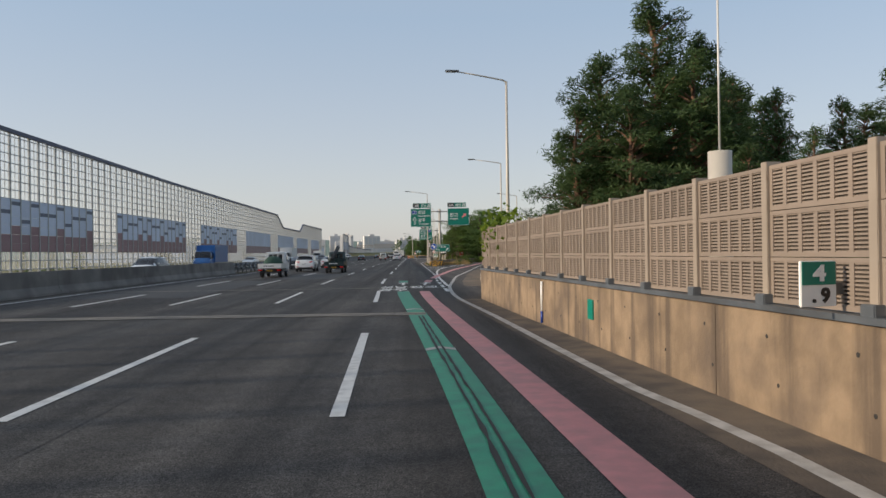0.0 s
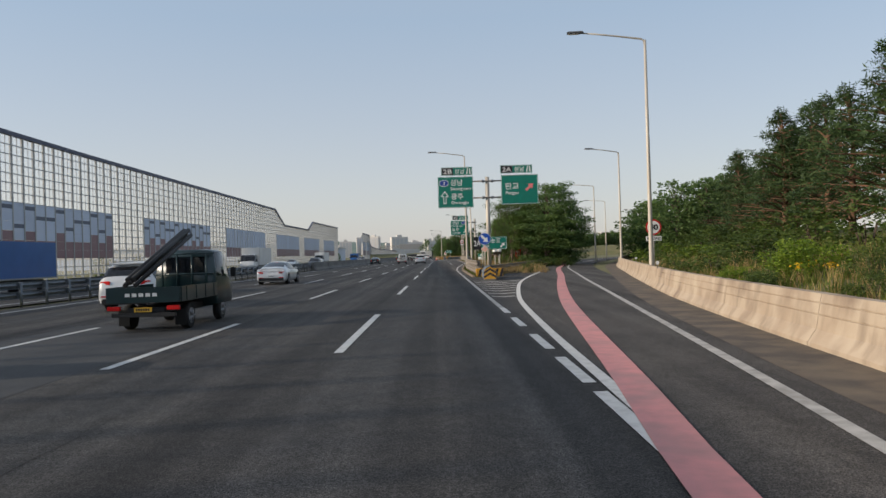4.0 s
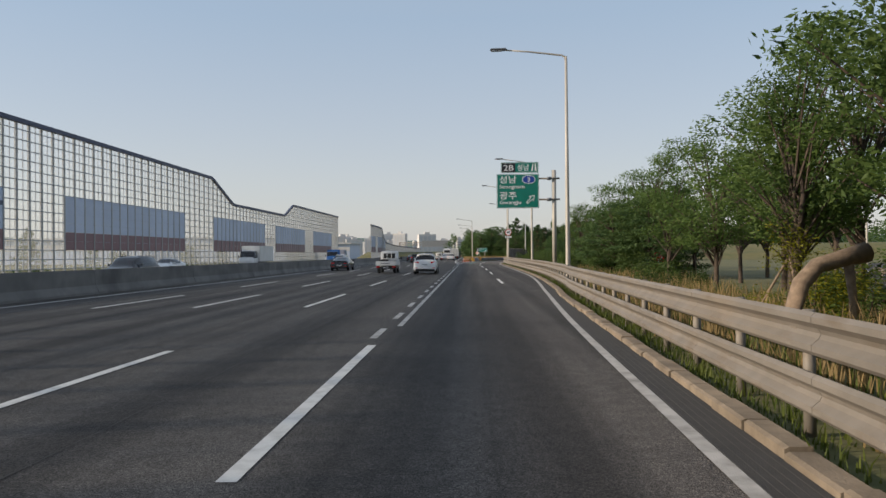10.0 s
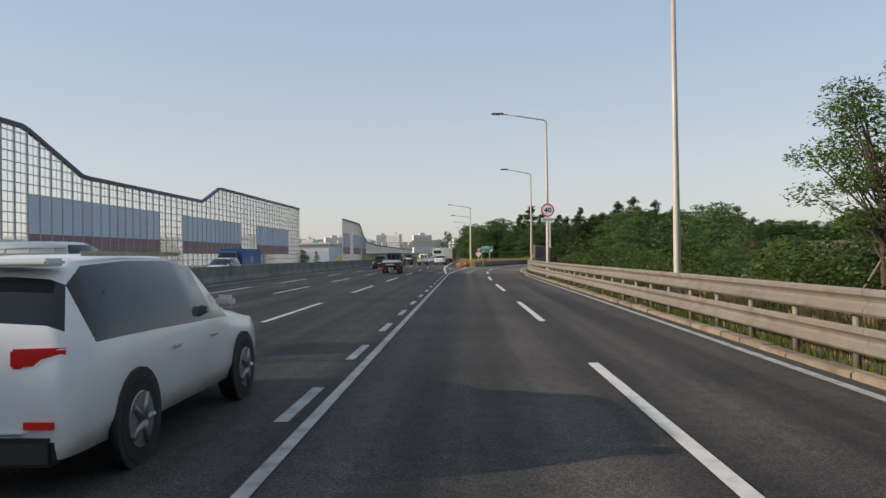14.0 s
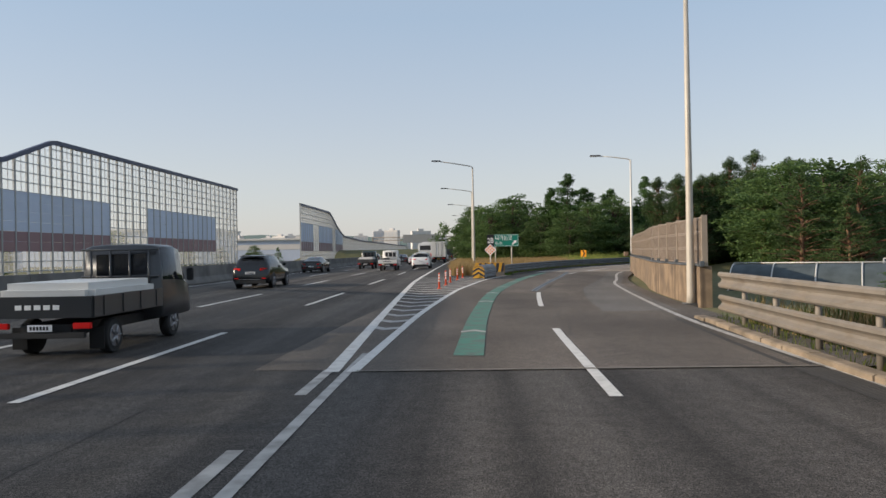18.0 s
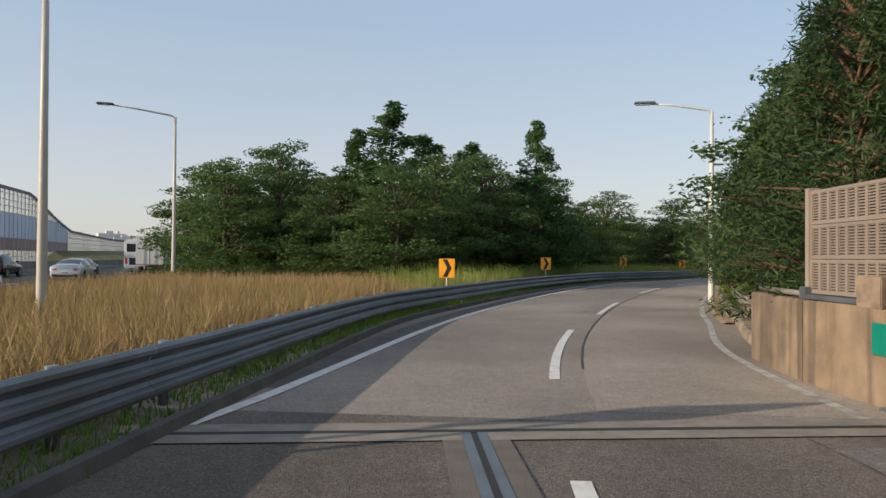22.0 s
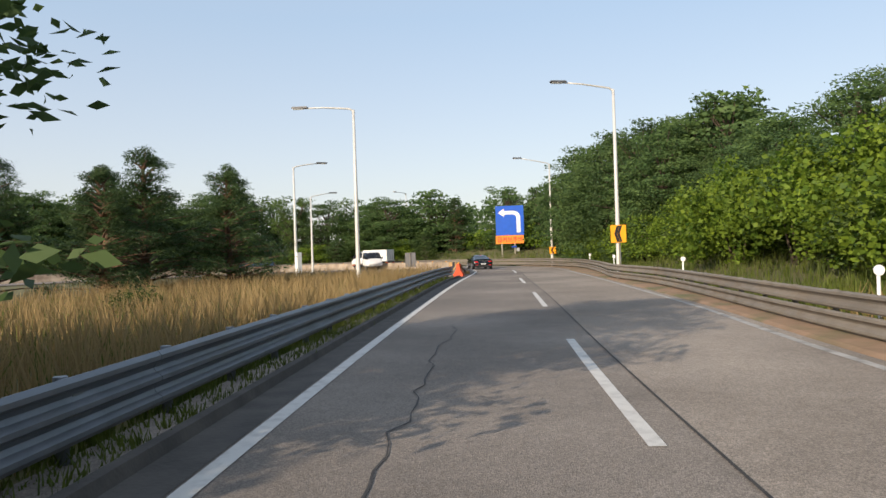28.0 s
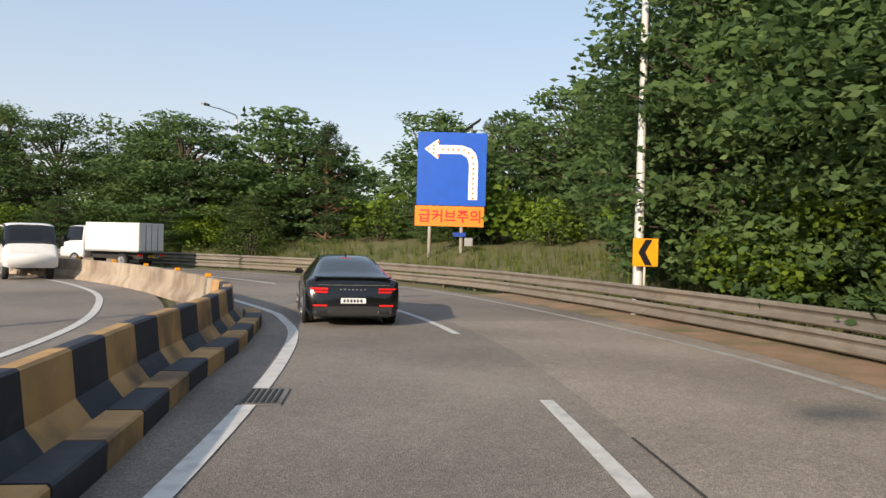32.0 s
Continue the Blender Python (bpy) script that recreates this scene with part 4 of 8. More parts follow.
JSEC = [(-0.3, -0.02), (-0.28, 0.12), (-0.13, 0.32), (-0.09, 0.70), (-0.06, 0.72), (0.06, 0.72), (0.09, 0.70), (0.13, 0.32), (0.28, 0.12), (0.3, -0.02)]
s, k = 1.6, 0
S_END = JB.near(98.4, 406.5)[0]
while s < S_END:
    e = s + (0.85 if k % 2 else 0.95)
    sweep("barrier_stripe", JB, s, e - 0.004, JSEC, (STRIPE_OCHRE, STRIPE_BLACK)[k % 2], jb, 0.5, closed=True)
    s, k = e, k + 1
while s < JB.length - 2:
    e = s + 4.0
    sweep("barrier_block", JB, s, e - 0.02, JSEC, CONCRETE, jb, 1.0, closed=True)
    s = e
s, k = 5.2, 0
while s < S_END - 1.0:
    e = s + 0.92
    sweep("kerb_block", JB, s, e - 0.03, [(0.33, -0.02), (0.33, 0.2), (0.35, 0.22), (0.62, 0.22), (0.64, 0.2), (0.64, -0.02)], (STRIPE_OCHRE, STRIPE_BLACK)[k % 2], jb, 0.5, closed=True)
    s, k = e, k + 1


# ---------- the tall noise wall across the highway ----------
def tall_wall(name, pts, bays, top_of, base, blocks, label):
    """Steel posts with columns of framed panes, solid coloured panels in blocks, and a dark cap that follows the stepped top."""
    root = tagged(new(name), label, "noise barrier", kind="structure")
    line = Line(pts, 1.0)
    n = int(line.length / bays)
    w = bays
    cache = {}

    def column(kind, h, stag):
        key = (kind, round(h, 1), stag)
        if key in cache:
            return cache[key]
        v, f, ix = [], [], []

        def slab(x0, x1, z0, z1, y0, y1, m):
            a = len(v)
            for z in (z0, z1):
                v.extend([(x0, y0, z), (x1, y0, z), (x1, y1, z), (x0, y1, z)])
            for q in ((0, 1, 5, 4), (1, 2, 6, 5), (2, 3, 7, 6), (3, 0, 4, 7), (4, 5, 6, 7), (3, 2, 1, 0)):
                f.append(tuple(a + c for c in q))
                ix.append(m)
        lo = base
        z = lo
        while z < h - 0.2:
            e = min(z + 1.04, h)
            if kind and 2.9 <= z + 0.5 < 9.0:
                edge = 4.4 + (0.0, 0.0, 0.8, 0.0)[stag] if kind == 1 else 4.2
                m = 3 if z + 0.5 < edge else 2
                slab(-w / 2 + 0.07, w / 2 - 0.07, z + 0.01, e - 0.01, -0.05, 0.05, m)
                if kind == 1 and m == 2 and abs(z - (5.6 + (0.0, 1.0, 2.0, 1.0)[stag])) < 0.53:
                    slab(-w / 2 + 0.07, w / 2 - 0.07, z + 0.3, z + 0.75, -0.06, -0.051, 4)
            else:
                v0 = len(v)
                v.extend([(-w / 2 + 0.1, 0, z + 0.06), (w / 2 - 0.1, 0, z + 0.06), (w / 2 - 0.1, 0, e - 0.06), (-w / 2 + 0.1, 0, e - 0.06)])
                f.append((v0, v0 + 1, v0 + 2, v0 + 3))
                ix.append(1)
                slab(-w / 2 + 0.05, w / 2 - 0.05, z - 0.05, z + 0.05, -0.05, 0.05, 0)
                slab(-0.035, 0.035, z + 0.05, e - 0.05, -0.03, 0.03, 0)
                slab(-w / 2 + 0.05, -w / 2 + 0.13, z + 0.05, e - 0.05, -0.04, 0.04, 0)
                slab(w / 2 - 0.13, w / 2 - 0.05, z + 0.05, e - 0.05, -0.04, 0.04, 0)
            z = e
        me = bpy.data.meshes.new("pane_column")
        me.from_pydata(v, [], f)
        for m in (WHITE_FRAME, PANE, WALL_BLUE, WALL_PLUM, WALL_DEEP):
            me.materials.append(m)
        me.polygons.foreach_set("material_index", ix)
        cache[key] = me
        return me

    posts = {}
    cap_v = []
    for i in range(n + 1):
        s = i * bays
        x, y, h = line.at(s)
        top = top_of(y)
        key = round(top, 1)
        if key not in posts:
            bm = bmesh.new()
            box(bm, -0.09, 0.09, -0.12, 0.16, -1.0, key)
            posts[key] = mesh_of("post", bm, WALL_POST)
        p = new("post", posts[key])
        p.matrix_basis = line.place(s, 0, 0, -90) @ pose(0, 0, 0, 0, 0, 180)
        p.parent = root
        if i < n:
            ym = line.at(s + bays / 2)[1]
            solid = any(a <= ym <= b for a, b in blocks)
            c = new("pane_column", column((1 if ym < 205 else 2) if solid else 0, round(top_of(ym) - 0.25, 1), (0, 2, 1, 3, 2, 0, 3, 1, 2)[i % 9]))
            c.matrix_basis = line.place(s + bays / 2, 0, 0, -90) @ pose(0, 0, 0, 0, 0, 180)
            c.parent = root
    m = int(line.length / 1.1)
    v, f = [], []
    for i in range(m + 1):
        s = line.length * i / m
        x, y, h = line.at(s)
        t = top_of(y)
        for o, z in ((-0.2, t - 0.42), (-0.2, t + 0.06), (0.22, t + 0.06), (0.22, t - 0.42)):
            px, py, _ = line.at(s, o)
            v.append((px, py, z))
    for i in range(m):
        for j in range(4):
            a, b = i * 4 + j, i * 4 + (j + 1) % 4
            f.append((a, a + 4, b + 4, b))
    raw("cap", v, f, WALL_CAP, root)
    return root


BLOCKS = [(-20, 18), (29, 64), (76, 111), (121, 156), (168, 202), (214, 250), (263, 297), (306, 337), (349, 378)]
tall_wall("wall_left", [(-46.5, -30), (-46.5, 100), (-46.3, 200), (-46.0, 300), (-45.9, 360), (-45.9, 384), (-46.1, 391.4)], 2.25,
          lambda y: float(np.interp(y, (-30, 80, 150, 262, 274, 314.5, 323.6, 355, 395), (17.2, 16.9, 16.2, 15.9, 11.85, 11.8, 14.9, 15.0, 15.2))), 0.4, BLOCKS,
          "tall white-framed glazed noise wall with slate blue and plum panels and a dark stepped cap")
tall_wall("wall_left_far", [(-36.0, 403.5), (-36.5, 440), (-39, 480), (-39, 560), (-37, 700)], 2.25,
          lambda y: float(np.interp(y, (398, 440, 479, 520, 700), (12.8, 12.9, 7.4, 6.6, 6.0))), 0.4, [(398, 418), (424, 446), (455, 475)],
          "second glazed noise wall with a sloping dark cap farther along")


# ---------- street lamps ----------
def street_lamp(x, y, top, tipx, tipy, tipz, label, mat=POLE, r=0.11, base=0.0):
    lamp = thing("street_lamp", label, "street lamp", pose(x, y, base), "street lamps")
    top, tipz = top - base, tipz - base
    bm = bmesh.new()
    tube(bm, [(0, 0, 0.0), (0, 0, 0.3), (0, 0, top * 0.5), (0, 0, top - 0.05)], [r * 1.25, r * 1.15, r * 0.85, r * 0.6], 12)
    part("pole", bm, mat, lamp)
    bm = bmesh.new()
    box(bm, -r * 2, r * 2, -r * 2, r * 2, -0.1, 0.04, 0.01)
    part("base_plate", bm, STEEL_DARK, lamp)
    d = Vector((tipx - x, tipy - y, 0))
    n = d.normalized()
    bm = bmesh.new()
    tube(bm, [(0, 0, top - 0.4), (n.x * 0.04, n.y * 0.04, top - 0.08), (n.x * 0.22, n.y * 0.22, top + 0.02), (d.x * 0.5, d.y * 0.5, (top + tipz) / 2 + 0.05), (d.x * 0.82, d.y * 0.82, tipz - 0.03)], [r * 0.5, r * 0.5, r * 0.45, r * 0.38, r * 0.34], 8)
    part("arm", bm, mat, lamp)
    bm = bmesh.new()
    m = Matrix.Translation((d.x * 0.9, d.y * 0.9, tipz)) @ n.to_track_quat("Y", "Z").to_matrix().to_4x4()
    box(bm, -0.14, 0.14, -0.42, 0.42, -0.05, 0.06, 0.035, m)
    part("lamp_head", bm, LAMP_GREY, lamp, "grey flat lamp head")
    bm = bmesh.new()
    box(bm, -0.10, 0.10, -0.2, 0.36, -0.075, -0.052, 0.01, m)
    part("lens", bm, SIGN_WHITE, lamp)
    return lamp


BEIGE = "tall beige steel street lamp with a single outreach arm"
WHITE = "tall pale grey street lamp with a single arm over the ramp"
for x, y, top, tx, ty, tz in ((6.03, 45.9, 12.28, 2.3, 45.6, 12.8), (10.72, 87.6, 12.2, 6.9, 88.0, 12.7), (2.95, 128.2, 11.9, -0.8, 128.4, 12.35), (5.1, 167.0, 11.7, 1.3, 167.2, 12.1),
                              (6.82, 209.25, 11.3, 3.0, 209.2, 11.8), (5.75, 237.4, 11.0, 2.0, 237.4, 11.5), (6.95, 264.2, 10.15, 3.9, 264.1, 10.65), (0.85, 311.3, 9.65, -2.9, 310.3, 10.1),
                              (0.9, 334.7, 9.2, -2.9, 334.2, 9.6), (0.8, 372, 9.6, -3.0, 372, 10.0), (0.8, 412, 9.6, -3.0, 412, 10.0), (0.8, 455, 9.6, -3.0, 455, 10)):
    street_lamp(x, y, top, tx, ty, tz, BEIGE)
for x, y, top, tx, ty, tz in ((17.35, 121.1, 10.9, 14.2, 120.9, 11.25), (20.9, 149.9, 10.2, 17.4, 150.5, 10.5), (29.5, 182, 10.2, 26, 183, 10.5), (45, 215, 10.2, 41.5, 217, 10.5)):
    street_lamp(x, y, top, tx, ty, tz, "beige street lamp beside the first exit ramp")
for x, y, top, tx, ty, tz in ((12.85, 299.2, 8.6, 9.95, 299.7, 8.95), (22.9, 318.75, 7.6, 20.3, 319.9, 7.95), (38.6, 338.4, 8.3, 36.1, 339.2, 8.4), (61.3, 358.8, 7.35, 58.7, 360.3, 7.6),
                              (81.45, 377.13, 9.6, 78.8, 378.9, 9.9), (106.0, 400.6, 9.85, 102.9, 402.4, 10.35), (120.9, 438.8, 10.45, 116.4, 436.2, 10.4), (72.8, 387.2, 9.25, 70.6, 389.4, 9.4),
                              (79.7, 403.9, 8.4, 81.9, 403.0, 8.7), (92.8, 421.4, 7.9, 95.4, 420.6, 8.3), (88, 459.5, 9.5, 85, 457.5, 9.8), (60, 453.5, 9.5, 60, 450.5, 9.8)):
    street_lamp(x, y, top, tx, ty, tz, WHITE, LAMP_POLE)


# ---------- signs ----------
def board(name, w, h, mat, parent, x, z, y=0.0, border=None, thick=0.03, radius=0.0, label=""):
    """A sign plate facing -y, its lower left corner at x, z, with a back frame and an inset border line."""
    ob = boxed(name, (x, x + w, y, y + thick, z, z + h), mat, parent, 0.006, label)
    if border is not None:
        bm = bmesh.new()
        b, t = 0.035, 0.022
        for x0, x1, z0, z1 in ((x + b, x + w - b, z + b, z + b + t), (x + b, x + w - b, z + h - b - t, z + h - b), (x + b, x + b + t, z + b, z + h - b), (x + w - b - t, x + w - b, z + b, z + h - b)):
            box(bm, x0, x1, y - 0.004, y + 0.002, z0, z1)
        part("border", bm, border, ob)
    return ob


def poly_plate(name, pts, mat, parent, y, thick=0.004):
    bm = bmesh.new()
    prism(bm, pts, y - thick, y)
    return part(name, bm, mat, parent)


def ring(name, cx, cz, r0, r1, mat, parent, y, n=28):
    bm = bmesh.new()
    a = [bm.verts.new((cx + r0 * math.cos(t), y, cz + r0 * math.sin(t))) for t in [2 * math.pi * k / n for k in range(n)]]
    b = [bm.verts.new((cx + r1 * math.cos(t), y, cz + r1 * math.sin(t))) for t in [2 * math.pi * k / n for k in range(n)]]
    for k in range(n):
        bm.faces.new((a[k], a[(k + 1) % n], b[(k + 1) % n], b[k]))
    return part(name, bm, mat, parent)


def disc(name, cx, cz, r, mat, parent, y, thick=0.02, n=32):
    return poly_plate(name, [(cx + r * math.cos(2 * math.pi * k / n), cz + r * math.sin(2 * math.pi * k / n)) for k in range(n)], mat, parent, y, thick)


def pole_part(name, parent, x, y, z0, z1, r, mat=POLE):
    bm = bmesh.new()
    tube(bm, [(x, y, z0), (x, y, z1)], r, 12)
    return part(name, bm, mat, parent)


def hollow_arrow(name, cx, cz, size, ang, mat, inner, parent, y):
    pts = [(-0.12, -0.5), (0.12, -0.5), (0.12, 0.05), (0.34, 0.05), (0, 0.5), (-0.34, 0.05), (-0.12, 0.05)]
    c, s_ = math.cos(radians(ang)), math.sin(radians(ang))
    out = [(cx + size * (a * c + b * s_), cz + size * (-a * s_ + b * c)) for a, b in pts]
    ob = poly_plate(name, out, mat, parent, y)
    if inner is not None:
        ins = [(-0.06, -0.42), (0.06, -0.42), (0.06, 0.11), (0.20, 0.11), (0, 0.38), (-0.20, 0.11), (-0.06, 0.11)]
        poly_plate("arrow_inside", [(cx + size * (a * c + b * s_), cz + size * (-a * s_ + b * c)) for a, b in ins], inner, ob, y - 0.003)
    return ob


def exit_tab(parent, code, text, x, z, w, h, y):
    b = board("exit_tab", w, h, SIGN_GREEN, parent, x, z, y, SIGN_WHITE)
    boxed("number_field", (x + 0.06, x + w * 0.38, y - 0.006, y + 0.001, z + 0.06, z + h - 0.06), SIGN_BLACK, b)
    write("writing", code, h * 0.75, SIGN_WHITE, b, x + w * 0.07, y - 0.008, z + h * 0.22, 0.004, w * 0.27)
    write("writing", text, h * 0.75, SIGN_WHITE, b, x + w * 0.43, y - 0.006, z + h * 0.2, 0.004, w * 0.32, height=h * 0.62)
    poly_plate("road_symbol", [(x + w * 0.80, z + h * 0.15), (x + w * 0.845, z + h * 0.15), (x + w * 0.87, z + h * 0.85), (x + w * 0.845, z + h * 0.85)], SIGN_WHITE, b, y - 0.003)
    poly_plate("road_symbol", [(x + w * 0.90, z + h * 0.15), (x + w * 0.95, z + h * 0.15), (x + w * 0.93, z + h * 0.85), (x + w * 0.90, z + h * 0.85)], SIGN_WHITE, b, y - 0.003)
    return b


def route_badge(parent, text, cx, cz, w, h, y):
    pts = [(cx + w / 2 * math.copysign(abs(math.cos(t)) ** 0.8, math.cos(t)), cz + h / 2 * math.copysign(abs(math.sin(t)) ** 0.8, math.sin(t))) for t in [2 * math.pi * k / 28 for k in range(28)]]
    o = poly_plate("route_badge", pts, SIGN_WHITE, parent, y)
    poly_plate("badge_field", [(cx + (a - cx) * 0.90, cz + (b - cz) * 0.86) for a, b in pts], SIGN_ROUTE, o, y - 0.004)
    write("writing", text, h * 0.8, SIGN_WHITE, o, cx, y - 0.01, cz - h * 0.26, 0.003, height=h * 0.52, center=True)


def bracket(parent, x0, x1, z, y):
    bm = bmesh.new()
    tube(bm, [(x0, y, z), (x1, y, z)], 0.07, 8)
    part("bracket", bm, STEEL, parent)


# overhead double sign at the first exit
ov = thing("overhead_sign", "green overhead direction sign with two boards on a grey steel pole", "road sign", pose(0.12, 120.0, 0))
pole_part("pole", ov, 4.62, 0.3, 0, 8.8, 0.2)
ob = board("sign_board", 3.28, 2.9, SIGN_GREEN, ov, -0.02, 5.97, 0, SIGN_WHITE, 0.05, label="green board with white place names")
exit_tab(ov, "2B", "성남", 0.32, 8.98, 2.9, 0.78, 0)
route_badge(ob, "3", 0.55, 8.28, 0.85, 0.62, -0.006)
write("writing", "성남", 0.6, SIGN_WHITE, ob, 1.15, -0.008, 8.02, 0.006, 1.15, height=0.6)
write("writing", "Seongnam", 0.4, SIGN_WHITE, ob, 1.15, -0.008, 7.52, 0.004, 1.9)
write("writing", "광주", 0.6, SIGN_WHITE, ob, 1.18, -0.008, 6.72, 0.006, 1.15, height=0.6)
write("writing", "Gwangju", 0.4, SIGN_WHITE, ob, 1.2, -0.008, 6.22, 0.004, 1.6)
hollow_arrow("arrow", 0.6, 6.95, 1.2, 0, SIGN_WHITE, SIGN_GREEN, ob, -0.006)
ob = board("sign_board", 3.45, 2.75, SIGN_GREEN, ov, 5.9, 6.16, 0, SIGN_WHITE, 0.05, label="green board with a pink arrow")
exit_tab(ov, "2A", "성남", 5.85, 9.06, 3.0, 0.76, 0)
write("writing", "판교", 0.66, SIGN_WHITE, ob, 6.25, -0.008, 7.55, 0.006, 1.3, height=0.62)
write("writing", "Pangyo", 0.4, SIGN_WHITE, ob, 6.32, -0.008, 7.0, 0.004, 1.2)
hollow_arrow("arrow", 8.55, 7.75, 0.95, 48, SIGN_PINK, None, ob, -0.006)
for z in (6.85, 8.4):
    bracket(ov, 3.1, 6.1, z, 0.12)
    for x in (4.2, 5.05):
        bm = bmesh.new()
        tube(bm, [(x - 0.12, 0.12, z), (x + 0.12, 0.12, z)], 0.13, 8)
        part("clamp", bm, STEEL_DARK, ov)


def exit_board(x, y, z, w, h, code, heading=0.0):
    s_ = thing("exit_sign", "green exit sign with a black number field on two posts", "road sign", pose(x, y, 0, 0, 0, heading))
    b = board("sign_board", w, h, SIGN_GREEN, s_, 0, z, 0, SIGN_WHITE, 0.04)
    boxed("number_field", (0.0, w * 0.235, -0.006, 0.001, z, z + h), SIGN_BLACK, b)
    write("writing", code, h * 0.6, SIGN_WHITE, b, w * 0.02, -0.009, z + h * 0.3, 0.004, w * 0.195)
    write("writing", "나가는곳", h * 0.4, SIGN_WHITE, b, w * 0.27, -0.008, z + h * 0.52, 0.004, w * 0.53, height=h * 0.38)
    write("writing", "Exit", h * 0.3, SIGN_WHITE, b, w * 0.28, -0.008, z + h * 0.18, 0.003, w * 0.2)
    hollow_arrow("arrow", w * 0.87, z + h * 0.33, h * 0.5, 45, SIGN_WHITE, None, b, -0.006)
    for px in (w * 0.27, w * 0.78):
        pole_part("post", s_, px, 0.09, -0.05, z + h * 0.9, 0.05)
    return s_


exit_board(3.1, 116.7, 1.97, 3.0, 1.12, "2A")
exit_board(1.72, 298.4, 2.05, 2.4, 0.92, "2B", -4)

# direction sign before the second exit
sg = thing("direction_sign", "green direction sign with place names on a side pole", "road sign", pose(0.22, 186.0, 0))
pole_part("pole", sg, 6.4, 0.3, 0, 8.0, 0.17)
ob = board("sign_board", 3.2, 2.6, SIGN_GREEN, sg, 2.02, 5.1, 0, SIGN_WHITE, 0.05)
exit_tab(sg, "2B", "성남", 2.35, 7.8, 2.85, 0.8, 0)
route_badge(ob, "3", 4.45, 7.28, 1.0, 0.62, -0.006)
write("writing", "성남", 0.6, SIGN_WHITE, ob, 2.22, -0.008, 7.0, 0.006, 1.3, height=0.58)
write("writing", "Seongnam", 0.4, SIGN_WHITE, ob, 2.22, -0.008, 6.52, 0.004, 1.9)
write("writing", "광주", 0.6, SIGN_WHITE, ob, 2.22, -0.008, 5.78, 0.006, 1.3, height=0.58)
write("writing", "Gwangju", 0.4, SIGN_WHITE, ob, 2.24, -0.008, 5.32, 0.004, 1.6)
hollow_arrow("arrow", 4.6, 5.78, 0.85, 45, SIGN_WHITE, SIGN_GREEN, ob, -0.006)
for z in (5.75, 7.35):
    bracket(sg, 5.2, 6.8, z, 0.12)
    bm = bmesh.new()
    tube(bm, [(5.85, 0.12, z), (6.15, 0.12, z)], 0.13, 8)
    part("clamp", bm, STEEL_DARK, sg)


def speed_sign(x, y, z, r, heading=0.0, plate=True):
    s_ = thing("speed_sign", "round speed limit sign reading 40 with a red rim", "road sign", pose(x, y, 0, 0, 0, heading))
    d = disc("sign_disc", 0, z, r, SIGN_RED, s_, 0)
    disc("sign_field", 0, z, r * 0.80, SIGN_WHITE, d, -0.021, 0.004)
    write("writing", "40", r, SIGN_BLACK, d, 0, -0.028, z - r * 0.36, 0.012, r * 1.15, height=r * 0.75, center=True)
    if plate:
        b = board("plate", r * 2.0, r * 0.6, SIGN_WHITE, s_, -r, z - r * 1.75, -0.02)
        write("writing", "램프구간", r * 0.5, SIGN_BLACK, b, 0, -0.026, z - r * 1.62, 0.003, r * 1.7, height=r * 0.36, center=True)
    pole_part("post", s_, 0, 0.06, 0.0 if plate else -0.05, z, 0.045)
    return s_


speed_sign(11.05, 88.25, 2.72, 0.40)
speed_sign(5.75, 237.2, 4.7, 0.46)


def km_post(x, y, z, turn, big, small, s_=0.42, on_wall=False):
    k = thing("kilometre_sign", "small green and white kilometre sign reading %s and %s" % (big, small), "road sign", pose(x, y, 0, 0, 0, turn))
    b = board("sign_plate", s_, s_ * 1.05, SIGN_WHITE, k, -s_ / 2, z, 0)
    boxed("green_field", (-s_ / 2 + 0.012, s_ / 2 - 0.012, -0.005, 0.001, z + s_ * 0.5, z + s_ * 1.03), SIGN_GREEN, b)
    write("writing", big, s_ * 0.5, SIGN_WHITE, b, 0, -0.008, z + s_ * 0.58, 0.008, s_ * 0.36, height=s_ * 0.38, center=True)
    write("writing", small, s_ * 0.5, SIGN_BLACK, b, 0.02, -0.006, z + s_ * 0.08, 0.008, s_ * 0.5, height=s_ * 0.36, center=True)
    if on_wall:
        boxed("bracket", (-0.05, 0.3, 0.03, 0.06, z + 0.1, z + 0.2), STEEL, k)
    else:
        pole_part("post", k, 0, 0.06, 0.0, z + s_ * 0.9, 0.03, STEEL)


km_post(3.45, 6.2, 1.18, 14, "4", ". 9", 0.37, True)
km_post(4.25, 125.9, 1.02, -10, "4", ". 7", 0.56)


def chevron_sign(x, y, z, heading, flip, w=0.40, h=0.46, base=0.0, double=False):
    c = thing("chevron_sign", "amber curve warning sign with a black chevron on a post", "road sign", pose(x, y, base, 0, 0, heading), "curve signs")
    b = board("sign_plate", w, h, SIGN_YELLOW, c, -w / 2, z, 0)
    f = -1 if flip else 1
    for k in ((-0.09, 0.09) if double else (0,)):
        pts = [(-0.26, 0.46), (0.02, 0.46), (0.30, 0), (0.02, -0.46), (-0.26, -0.46), (0.02, 0)]
        poly_plate("chevron", [(w * f * (a * (0.6 if double else 1) + k), z + h / 2 + h * q) for a, q in pts], SIGN_BLACK, b, -0.002)
    pole_part("post", c, 0, 0.05, -0.05, z + h * 0.8, 0.03)
    return c


for x, y, z, hd in ((12.1, 318.3, 0.98, -20), (21.0, 332.0, 1.08, -28), (33.8, 348.3, 1.15, -36), (43.75, 356.2, 0.98, -38)):
    chevron_sign(x, y, z, hd, False, 0.56, 0.68)
chevron_sign(61.15, 358.7, 1.70, -44, True, 0.76, 0.88, 0, True)
